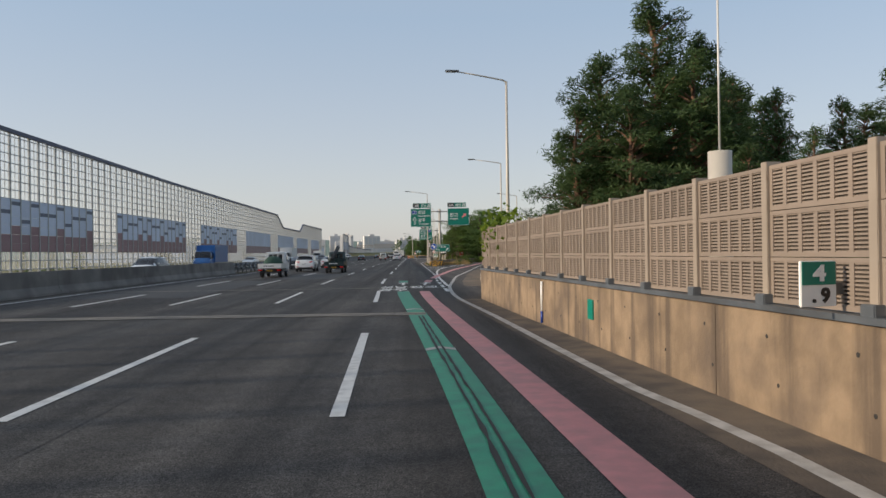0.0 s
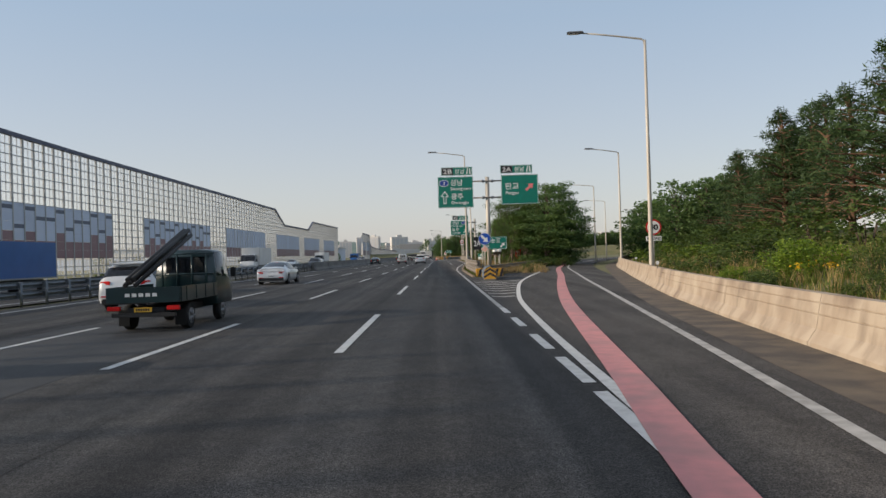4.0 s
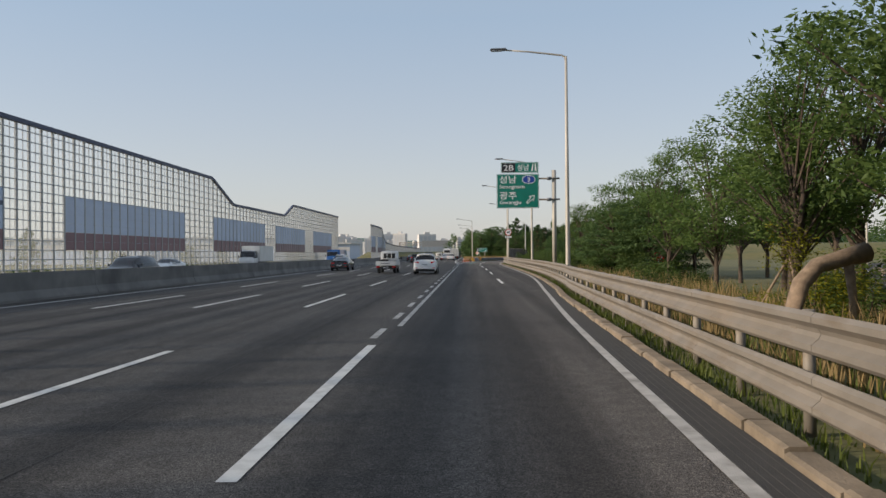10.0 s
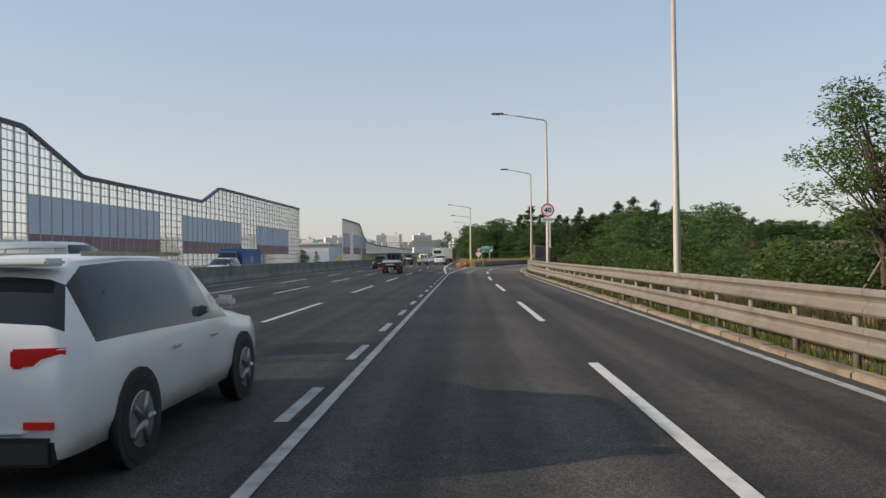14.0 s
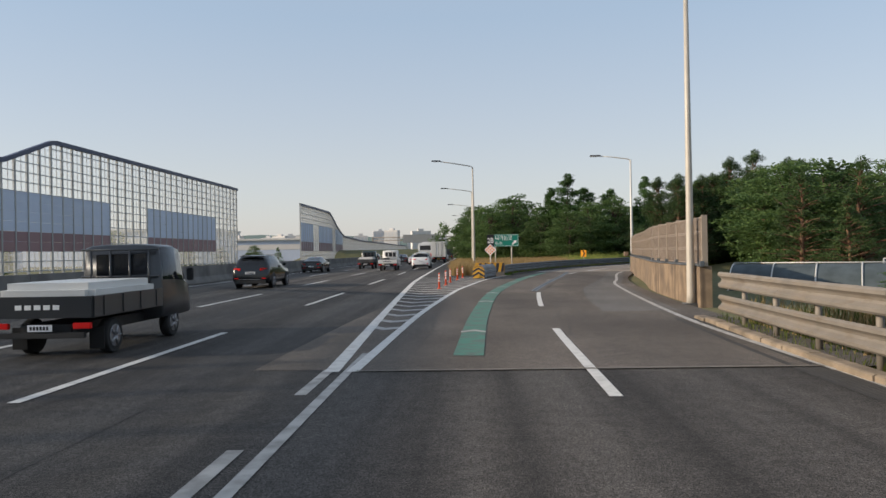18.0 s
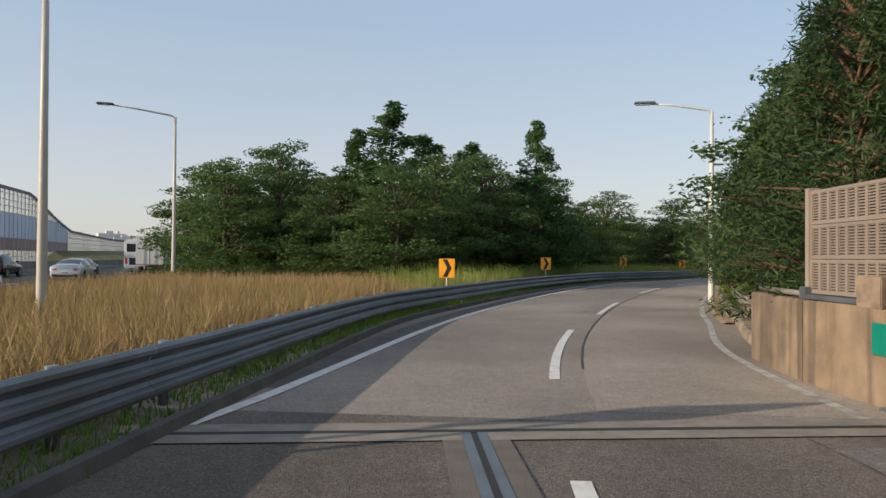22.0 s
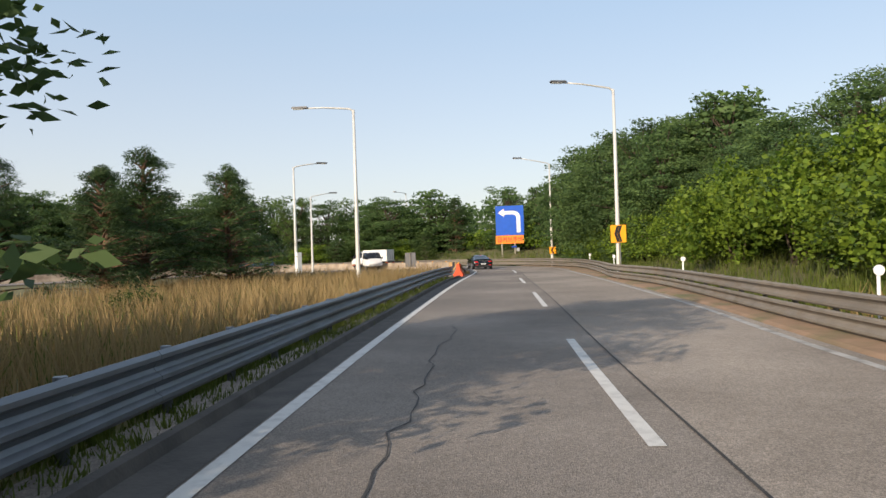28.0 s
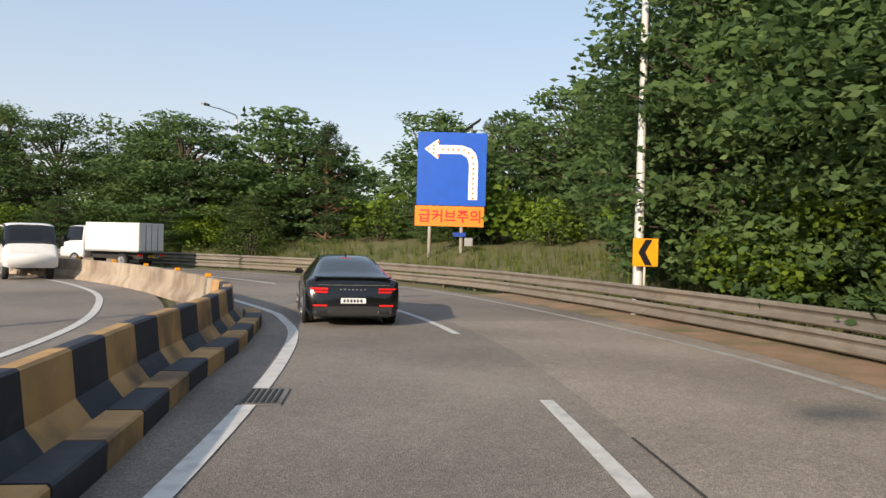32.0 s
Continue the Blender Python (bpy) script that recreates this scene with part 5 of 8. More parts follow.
chevron_sign(81.3, 377.0, 1.86, -46, True, 0.76, 0.88, 0, True)
chevron_sign(105.75, 400.3, 1.22, -42, True, 0.62, 0.66, 0.0)
chevron_sign(120.2, 438.1, 1.0, -20, True, 0.56, 0.56)

# large bend warning board
bl = thing("bend_warning_board", "blue warning board with bulb-studded bent arrow and orange text panel", "road sign", pose(117.3, 415.8, 0.35, 0, 0, -50))
b = board("sign_board", 3.35, 3.55, SIGN_BLUE, bl, -1.62, 3.15, 0, None, 0.08)
AR = [(-1.3, 5.88), (-0.62, 6.38), (-0.62, 6.08), (0.55, 6.08), (0.95, 5.95), (1.2, 5.7), (1.32, 5.3), (1.32, 3.45), (0.88, 3.45), (0.88, 5.2), (0.78, 5.5), (0.5, 5.66), (-0.62, 5.66), (-0.62, 5.38)]
bm = bmesh.new()
vs = [bm.verts.new((a, -0.006, c)) for a, c in AR]
bmesh.ops.triangle_fill(bm, edges=[bm.edges.new((vs[i], vs[(i + 1) % len(vs)])) for i in range(len(vs))], use_beauty=True)
part("bent_arrow", bm, SIGN_WHITE, b)
bulbs = [(-1.1, 5.88), (-0.85, 5.88), (-0.62, 6.22), (-0.62, 5.55), (-0.85, 6.05), (-0.85, 5.7)] + [(-0.4 + 0.25 * k, 5.87) for k in range(4)] + [(0.62, 5.85), (0.86, 5.72), (1.04, 5.5)] + [(1.1, 5.2 - 0.24 * k) for k in range(8)]
bm = bmesh.new()
for a, c in bulbs:
    tube(bm, [(a, -0.008, c), (a, -0.04, c)], [0.06, 0.045], 8)
part("bulbs", bm, SIGN_ORANGE, b, "small amber signal bulbs")
o = board("text_panel", 3.35, 0.98, SIGN_ORANGE, bl, -1.68, 2.14, 0, None, 0.06)
write("writing", "급커브주의", 0.7, SIGN_RED, o, 0, -0.01, 2.32, 0.012, 3.0, height=0.64, center=True)
for x in (-0.95, 0.6):
    pole_part("post", bl, x, 0.14, -0.35, 6.5, 0.09)
pole_part("solar_mast", bl, 1.0, 0.14, 6.4, 7.2, 0.04, STEEL)
boxed("solar_panel", (0.45, 1.5, -0.1, 0.7, 7.1, 7.14), SIGN_BLACK, bl, m=Matrix.Translation((1.0, 0.3, 7.1)) @ Matrix.Rotation(radians(-35), 4, "Y") @ Matrix.Translation((-1.0, -0.3, -7.1)))
boxed("control_box", (0.75, 1.15, -0.25, 0.0, 1.2, 1.6), SIGN_BACK, bl, 0.01)
boxed("small_sign", (0.2, 0.8, -0.12, -0.09, 1.65, 1.85), SIGN_ROUTE, bl)

# keep-right disc and diamond board at the first gore
kr = thing("keep_right_sign", "round blue arrow sign over a diamond reflector board", "road sign", pose(3.12, 100.2, 0))
d = disc("sign_disc", 0, 2.60, 0.405, SIGN_WHITE, kr, 0)
disc("sign_field", 0, 2.60, 0.385, SIGN_BLUE, d, -0.021, 0.004)
hollow_arrow("arrow", 0, 2.60, 0.62, 135, SIGN_WHITE, None, d, -0.027)


def diamond(parent, z, r):
    q = poly_plate("diamond_board", [(0, z - r), (r, z), (0, z + r), (-r, z)], SIGN_WHITE, parent, 0, 0.02)
    for i in range(3):
        for j in range(3):
            disc("reflector", (i - j) * r * 0.29, z + (i + j - 2) * r * 0.29, r * 0.15, SIGN_ORANGE, q, -0.021, 0.01, 10)


diamond(kr, 1.92, 0.255)
pole_part("post", kr, 0, 0.06, -0.05, 2.9, 0.04)
dg = thing("diamond_sign", "diamond board studded with orange reflectors on a post", "road sign", pose(1.83, 293.6, 0, 0, 0, -4))
diamond(dg, 1.8, 0.42)
pole_part("post", dg, 0, 0.06, -0.05, 1.9, 0.05)


# ---------- gore ends ----------
def crash_cushion(x, y, heading, length=5.2, w=0.72, h=0.86):
    c = thing("crash_cushion", "grey crash cushion with a black and yellow chevron nose", "crash cushion", pose(x, y, 0, 0, 0, heading))
    out = [(-w / 2, 0.08), (-w / 2, h * 0.62)] + [(-w / 2 * math.cos(a), h * 0.62 + h * 0.38 * math.sin(a)) for a in [math.pi * k / 10 for k in range(1, 10)]] + [(w / 2, h * 0.62), (w / 2, 0.08)]
    bm = bmesh.new()
    prism(bm, out, 0.05, length)
    part("shell", bm, STEEL_DARK, c)
    for z in (0.2, 0.45):
        for sx in (-1, 1):
            bm = bmesh.new()
            prism(bm, [(sx * (w / 2 + 0.002), z - 0.1), (sx * (w / 2 + 0.06), z - 0.05), (sx * (w / 2 + 0.03), z), (sx * (w / 2 + 0.06), z + 0.05), (sx * (w / 2 + 0.002), z + 0.1)], 0.06, length)
            part("side_beam", bm, STEEL_DARK, c)
    nose = poly_plate("nose_plate", out, STRIPE_YELLOW, c, 0.05, 0.05)
    for k in range(3):
        z = 0.12 + k * 0.27
        pts = [(-w / 2, z), (0, z + 0.22), (w / 2, z), (w / 2, z + 0.13), (0, z + 0.35), (-w / 2, z + 0.13)]
        if k == 2:
            pts = [(-w / 2 + 0.05, z), (0, z + 0.16), (w / 2 - 0.05, z), (w / 2 - 0.16, z + 0.1), (0, z + 0.19), (-w / 2 + 0.16, z + 0.1)]
        poly_plate("black_stripe", pts, STRIPE_BLACK, nose, -0.001, 0.004)
    boxed("base_skid", (-w / 2, w / 2, -0.06, length, 0.0, 0.08), CONCRETE_GREY, c)
    return c


crash_cushion(3.1, 95.3, -2, 4.6, 0.72, 0.80)
crash_cushion(0.88, 286.9, -10, 5.0)


def striped_nose(x, y, heading, w, h, n, label):
    t = thing("barrier_end", label, "barrier", pose(x, y, 0, 0, 0, heading))
    bm = bmesh.new()
    box(bm, -w / 2, w / 2, 0, 0.5, 0.0, h, 0.04)
    body = part("nose_block", bm, STRIPE_YELLOW, t)
    for k in range(n):
        x0 = -w / 2 + w * (k + 0.25) / n
        q = w / n * 0.5
        poly_plate("black_stripe", [(x0, 0.03), (x0 + q, 0.03), (min(w / 2, x0 + q + 0.16), h - 0.03), (min(w / 2, x0 + 0.16), h - 0.03)], STRIPE_BLACK, body, -0.001, 0.004)
    return t


striped_nose(3.55, 102.2, 2, 1.9, 0.58, 5, "orange and black striped end of a guardrail")
isl = boxed("kerb_island", (0.72, 2.74, 292.6, 297.5, -0.02, 0.28), CONCRETE_GREY, None, 0.03)
tagged(isl, "grey concrete kerb island in the gore", "kerb", kind="structure")
striped_nose(1.75, 292.8, -2, 2.0, 0.92, 5, "orange and black striped end plate of the ramp guardrail")

# flexible posts in the second gore
for x, y in ((-1.1, 276), (-0.9, 279.6), (-0.75, 283.2), (-0.4, 286.6), (-0.1, 290.2)):
    d = thing("delineator_post", "orange flexible delineator post with white reflective bands", "delineator", pose(x, y, 0.0), "delineator posts")
    bm = bmesh.new()
    tube(bm, [(0, 0, 0), (0, 0, 0.03), (0, 0, 0.05)], [0.11, 0.11, 0.05], 12)
    part("foot", bm, ORANGE_PLASTIC, d)
    bm = bmesh.new()
    tube(bm, [(0, 0, 0.05), (0, 0, 0.72), (0, 0, 0.75)], [0.042, 0.042, 0.02], 12)
    part("tube", bm, ORANGE_PLASTIC, d)
    for z in (0.34, 0.47, 0.60):
        bm = bmesh.new()
        tube(bm, [(0, 0, z), (0, 0, z + 0.07)], 0.0445, 12)
        part("reflective_band", bm, WHITE_TAPE, d)

# orange water barrier at the split
wb = thing("water_barrier", "orange plastic water-filled barrier", "barrier", pose(84.75, 391.95, 0, 0, 0, -50))
for y0, y1, top in ((0, 0.48, 0.86), (0.48, 0.82, 0.66), (0.82, 1.3, 0.86)):
    bm = bmesh.new()
    prism(bm, [(-0.32, 0), (-0.32, 0.14), (-0.14, 0.46), (-0.1, top - 0.05), (-0.06, top), (0.06, top), (0.1, top - 0.05), (0.14, 0.46), (0.32, 0.14), (0.32, 0)], y0, y1)
    part("body", bm, ORANGE_PLASTIC, wb)
for y in (0.14, 0.58, 1.02):
    boxed("rib", (-0.34, 0.34, y, y + 0.14, 0, 0.2), ORANGE_PLASTIC, wb, 0.02)
bm = bmesh.new()
tube(bm, [(0, 0.65, 0.66), (0, 0.65, 0.94)], 0.06, 10)
part("beacon", bm, SIGN_YELLOW, wb)


# two camera housings on posts before the first exit board
def camera_post(x, y, z):
    c = thing("traffic_camera", "white round traffic camera housing on a grey post", "traffic camera", pose(x, y, 0, 0, 0, 8), "traffic cameras")
    pole_part("post", c, 0, 0, -0.1, z, 0.045)
    boxed("bracket_plate", (-0.14, 0.14, -0.06, 0.06, z - 0.12, z - 0.07), STEEL_DARK, c, 0.01)
    for q in (-0.09, 0.09):
        boxed("yoke", (q - 0.012, q + 0.012, -0.03, 0.03, z - 0.1, z + 0.1), STEEL_DARK, c)
    bm = bmesh.new()
    tube(bm, [(0, -0.16, z + 0.06), (0, 0.0, z + 0.1), (0, 0.2, z + 0.14)], [0.19, 0.18, 0.15], 16)
    part("housing", bm, BARK, c)
    bm = bmesh.new()
    tube(bm, [(0, -0.05, z + 0.08), (0, -0.05, z + 0.28), (0, -0.05, z + 0.3)], [0.2, 0.2, 0.17], 18)
    part("cap", bm, SIGN_WHITE, c)
    return c


camera_post(4.85, 114.6, 1.62)
camera_post(5.2, 114.6, 1.64)


# striped reflective bands on the guardrail ends
def end_band(line, s, off, z0, z1, label):
    e = thing("striped_end_band", label, "reflective band", line.place(s, off))
    boxed("backing", (-0.10, -0.075, 0, 0.34, z0, z1), STRIPE_YELLOW, e)
    for k in range(3):
        boxed("black_stripe", (-0.104, -0.0995, 0.03 + 0.11 * k, 0.085 + 0.11 * k, z0, z1), STRIPE_BLACK, e)
    return e


end_band(KERB1, KERB1.length - 2.6, 0.3, 0.28, 0.55, "orange and black striped band on the lower guardrail end")
end_band(KERB1, KERB1.length - 3.6, 0.3, 0.67, 0.94, "orange and black striped band on the upper guardrail end")


# ---------- trees and plants ----------
PINE_LEAF = leaf_material("pine_needles", (0.020, 0.047, 0.021), (0.086, 0.135, 0.042), 0.34)
LAYER_LEAF = leaf_material("zelkova_leaves", (0.036, 0.078, 0.030), (0.125, 0.190, 0.055), 0.42)
CONE_LEAF = leaf_material("cedar_leaves", (0.024, 0.062, 0.02), (0.09, 0.17, 0.042), 0.35)
LOCUST_LEAF = leaf_material("locust_leaves", (0.040, 0.082, 0.022), (0.145, 0.215, 0.050), 0.44)
VINE_LEAF = leaf_material("vine_leaves", (0.04, 0.095, 0.014), (0.22, 0.30, 0.03), 0.42)
SHRUB_LEAF = leaf_material("shrub_leaves", (0.025, 0.055, 0.013), (0.105, 0.15, 0.03), 0.35)
GOLD_LEAF = leaf_material("golden_shrub_leaves", (0.07, 0.09, 0.008), (0.26, 0.25, 0.012), 0.35)
DEAD_LEAF = leaf_material("dead_needles", (0.10, 0.032, 0.012), (0.22, 0.075, 0.025), 0.25)
STRAW = leaf_material("dry_grass_blades", (0.22, 0.15, 0.065), (0.45, 0.325, 0.15), 0.4)
WEED = leaf_material("fresh_weed_blades", (0.05, 0.12, 0.015), (0.15, 0.25, 0.04), 0.4)
REED = leaf_material("reed_blades", (0.17, 0.24, 0.045), (0.40, 0.44, 0.12), 0.5)
GRASS = leaf_material("green_grass_blades", (0.04, 0.075, 0.012), (0.17, 0.20, 0.04), 0.4)


def leaf_cloud(rng, centres, radii, counts, size, aspect=0.5, flat=0.6, droop=0.0, shell=0.55):
    """Leaf blades, each a bent pair of triangles pairs, scattered in and over soft lumps."""
    V, F = [], []
    for c, r, n in zip(centres, radii, counts):
        d = rng.normal(size=(n, 3))
        d /= np.linalg.norm(d, axis=1)[:, None]
        rad = shell + (1 - shell) * rng.random((n, 1)) ** 0.5
        rad *= 1 + 0.18 * rng.normal(size=(n, 1))
        p = np.array(c) + d * rad * np.array(r)
        u = rng.normal(size=(n, 3))
        u[:, 2] = u[:, 2] * (1 - flat) - droop
        u /= np.linalg.norm(u, axis=1)[:, None]
        w = np.cross(u, d + 0.6 * rng.normal(size=(n, 3)))
        w /= np.linalg.norm(w, axis=1)[:, None] + 1e-6
        s = size * (0.6 + 0.8 * rng.random((n, 1)))
        nrm = np.cross(u, w)
        a = p - u * s * 0.5
        b = p + w * s * aspect * 0.5 + nrm * s * 0.08
        t = p + u * s * 0.5
        e = p - w * s * aspect * 0.5 + nrm * s * 0.08
        k = len(V) // 1
        base = sum(len(x) for x in V)
        V.append(np.stack([a, b, t, e], 1).reshape(-1, 3))
        i = base + 4 * np.arange(n)
        F.append(np.stack([i, i + 1, i + 2, i + 3], 1))
    return np.concatenate(V), np.concatenate(F)


def cloud_mesh(name, V, F, mat):
    me = bpy.data.meshes.new(name)
    me.vertices.add(len(V))
    me.vertices.foreach_set("co", V.astype(np.float32).ravel())
    me.loops.add(F.size)
    me.loops.foreach_set("vertex_index", F.astype(np.int32).ravel())
    me.polygons.add(len(F))
    me.polygons.foreach_set("loop_start", (4 * np.arange(len(F))).astype(np.int32))
    me.materials.append(mat)
    me.update()
    me.validate()
    return me


def tree_of(kind, seed, label, category="tree", fine=True):
    """A tree 10 units high: a tapered trunk with limbs, and a crown of many small leaves in uneven lumps."""
    rng = np.random.default_rng(seed)
    t = thing({"shrub": "shrub", "gold": "shrub", "vine": "vine_mound", "pine": "pine_tree", "cone": "conifer", "locust": "young_tree"}.get(kind, "tree"), label, category, pose(0, -3000, -50))
    cs, rs, ns, limbs = [], [], [], []
    leaf, size, aspect, flat, droop = LAYER_LEAF, 0.36, 0.5, 0.6, 0.0
    bark = BARK
    if kind == "pine":
        leaf, size, aspect, flat, bark = PINE_LEAF, 0.33, 0.16, 0.2, BARK_RED
        for lev in range(16):
            u = lev / 15
            z = 1.5 + 7.9 * u
            reach = (3.0 - 2.5 * u ** 1.2) * (0.72 + 0.5 * rng.random())
            for k in range(7 if lev < 12 else 4):
                a = rng.random() * 6.28
                q = reach * (0.35 + 0.7 * rng.random())
                c = (q * math.cos(a), q * math.sin(a), z + 0.22 * rng.normal() + 0.10 * q)
                cs.append(c)
                e = (0.45 + 0.35 * rng.random()) * (1.1 - 0.45 * u)
                rs.append((e, e, 0.36))
                ns.append(74)
                limbs.append(((0, 0, z - 0.4), c))
        cs.append((0, 0, 9.6)); rs.append((0.35, 0.35, 0.55)); ns.append(60)
    elif kind == "layer":
        for lev in range(12):
            u = lev / 11
            z = 1.0 + 8.3 * u
            reach = 4.1 * (min(1.0, 0.55 + 1.5 * u) if u < 0.3 else max(0.12, math.cos((u - 0.3) / 0.7 * 1.42)) ** 0.62)
            for k in range(13 if lev < 9 else 7):
                a = 6.28 * (k + rng.random()) / (13 if lev < 9 else 7)
                q = reach * (0.30 + 0.72 * rng.random() ** 0.55)
                c = (q * math.cos(a), q * math.sin(a), z + 0.32 * rng.normal() - 0.10 * q)
                cs.append(c)
                rs.append((0.95 + 0.45 * rng.random(), 0.95 + 0.45 * rng.random(), 0.34))
                ns.append(84)
                if k < 4:
                    limbs.append(((0, 0, z * 0.7), c))
    elif kind == "cone":
        leaf, size, aspect = CONE_LEAF, 0.34, 0.4
        for lev in range(17):
            u = lev / 16
            z = 0.8 + 8.9 * u
            reach = 3.3 * (1 - u) ** 0.72 * (0.86 + 0.28 * rng.random()) + 0.12
            for k in range(9 if lev < 11 else 5):
                a = rng.random() * 6.28
                q = reach * (0.30 + 0.68 * rng.random() ** 0.6)
                c = (q * math.cos(a), q * math.sin(a), z + 0.22 * rng.normal() - 0.12 * q)
                cs.append(c)
                e = 0.36 + 0.5 * (1 - u)
                rs.append((e, e, 0.30))
                ns.append(58)
                if k < 2:
                    limbs.append(((0, 0, z - 0.3), c))
    elif kind == "locust":
        leaf, size, aspect, flat, droop = LOCUST_LEAF, 0.40, 0.34, 0.5, 0.25
        for k in range(34):
            a = rng.random() * 6.28
            z = 3.2 + 6.3 * rng.random()
            q = (2.9 - 0.20 * abs(z - 6.2) ** 1.3) * (0.25 + 0.75 * rng.random())
            c = (q * math.cos(a) + 0.3 * z * 0.1, q * math.sin(a), z)
            cs.append(c)
            rs.append((0.75 + 0.35 * rng.random(), 0.75 + 0.35 * rng.random(), 0.52))
            ns.append(92)
            limbs.append(((0.1 * rng.normal(), 0.1 * rng.normal(), z * 0.55), c))
    elif kind == "vine":
        leaf, size, aspect, flat = VINE_LEAF, 0.62, 0.85, 0.3
        for k in range(46):
            a = rng.random() * 6.28
            q = 4.6 * rng.random() ** 0.6
            z = (8.6 - 0.20 * q ** 2) * (0.25 + 0.75 * rng.random()) + 0.5 * rng.normal()
            cs.append((q * math.cos(a), q * math.sin(a), max(0.6, z)))
            rs.append((1.35, 1.35, 1.05))
            ns.append(66)
    else:
        leaf = GOLD_LEAF if kind == "gold" else SHRUB_LEAF
        size, aspect = (0.55, 0.5) if kind == "shrub" else (0.42, 0.3)
        for k in range(30):
            a = rng.random() * 6.28
            q = 4.2 * rng.random() ** 0.6
            z = (8.4 - 0.30 * q ** 2) * (0.2 + 0.8 * rng.random())
            cs.append((q * math.cos(a), q * math.sin(a), max(0.8, z)))
            rs.append((1.45, 1.45, 1.3))
            ns.append(80)
    k, q = {"layer": (0.62, 1.8), "cone": (0.62, 2.0), "pine": (0.72, 2.2), "locust": (0.5, 2.6), "shrub": (0.72, 1.1), "vine": (0.56, 1.6)}.get(kind, (0.66, 1.8)) if fine else ((1.1, 0.7) if kind == "pine" else (1.2, 0.36))
    V, F = leaf_cloud(rng, cs, rs, [int(n * q) for n in ns], size * k, aspect, flat, droop)
    V[:, 2] = np.maximum(V[:, 2], 0.05)
    o = new("crown" if kind not in ("shrub", "gold", "vine") else "foliage", cloud_mesh("crown", V, F, leaf))
    o.parent = t
    bm = bmesh.new()
    if kind in ("shrub", "gold", "vine"):
        for k in range(5):
            a = k * 1.3
            tube(bm, [(0.3 * math.cos(a), 0.3 * math.sin(a), -0.3), (1.2 * math.cos(a), 1.2 * math.sin(a), 4.2)], [0.14, 0.05], 5)
        part("stem", bm, BARK, t)
        return t
    h = 9.3 if kind in ("pine", "cone") else 6.8
    r = {"pine": 0.20, "layer": 0.26, "cone": 0.2, "locust": 0.16}[kind]
    tube(bm, [(0, 0, -0.6), (0.03, 0, 0.1), (0.06 * rng.normal(), 0.06 * rng.normal(), h * 0.35), (0.12 * rng.normal(), 0.12 * rng.normal(), h * 0.7), (0, 0, h)], [r * 1.35, r, r * 0.8, r * 0.5, 0.03], 8)
    for a, c in limbs:
        m = [(a[i] + c[i]) / 2 for i in range(3)]
        m[2] += 0.1
        tube(bm, [a, m, c], [r * 0.34, r * 0.22, 0.02], 5, False)
    part("trunk", bm, bark, t)
    return t


KINDS = (("pine", (1, 2, 3), "dark green pine with layered needle clumps and a reddish trunk", "tree"),
         ("layer", (4, 5, 6), "dense dark green broadleaf tree with flat spreading layers", "tree"),
         ("cone", (7, 8), "tall conical green tree rising above its neighbours", "tree"),
         ("locust", (9, 10, 11), "airy light green tree with thin limbs and gaps", "tree"),
         ("vine", (12, 13, 14), "mound of large-leaved yellow-green vines over bushes", "vines"),
         ("shrub", (15, 16, 17), "rounded green roadside shrub", "shrub"),
         ("gold", (18,), "bright yellow-green rounded conifer shrub", "shrub"))
PROTO = {(kind, fine): [tree_of(kind, s, label, cat, fine) for s in seeds] for kind, seeds, label, cat in KINDS for fine in (True, False)}
PLANT_RNG = random.Random(5)


def plant(kind, x, y, h, wide=1.0, z=None, sink=0.0):
    """A plant of height h at x, y on the land there."""
    r = PLANT_RNG
    base = rise(x, y) - 0.1 - sink if z is None else z
    k = h / 10.0
    m = pose(x, y, base, 0, 0, r.uniform(0, 360)) @ Matrix.Diagonal((k * wide * r.uniform(0.92, 1.1), k * wide * r.uniform(0.92, 1.1), k, 1))
    by_road = abs(x) if y < 262 else min(abs(RAMP.near(x, y)[1]), 99.0)
    o = copy_thing(r.choice(PROTO[kind, by_road < (34.0 if 330 < y < 372 else 24.0 if kind == "pine" and y > 380 else 15.0 if kind in ("layer", "pine", "locust") else 11.5)]), m)
    return tagged(o, group={"pine": "roadside pines", "layer": "infield trees", "cone": "conical trees", "locust": "young roadside trees", "vine": "vine-covered bushes", "shrub": "roadside shrubs", "gold": ""}[kind])


# behind the first noise barrier
for x, y, h in ((8.7, 29, 9.2), (10.5, 31.6, 13.0), (13.2, 33.5, 11.4), (12.0, 26, 6.4), (17, 34, 8.6), (15.5, 28, 6.6), (19.5, 33, 7.8), (22.5, 36, 7.8), (26, 33, 7.0), (18, 24, 5.4), (29, 38, 7.4), (9.2, 36.5, 8.4), (24, 26, 6.4)):
    plant("pine", x, y, h - 1.7, 1.15)
for x, y, h in ((6.9, 30.2, 7.4), (8.3, 32.0, 9.4), (11.6, 30.0, 8.6)):
    plant("pine", x, y, h, 1.2)
# wooded slope beside the first exit
r = random.Random(8)
for k in range(40):
    y = 38 + 92 * (k + r.random()) / 40
    xr = float(np.interp(y, (38, 52, 60, 75, 100, 127, 140), (6.0, 6.2, 6.6, 8.8, 13.2, 19, 23)))
    plant("pine", xr + 9.5 + 9 * r.random() + (0 if y > 45 else 2), y, 8.6 + 2.4 * r.random() - (0 if y < 70 else 1.8), 1.3)
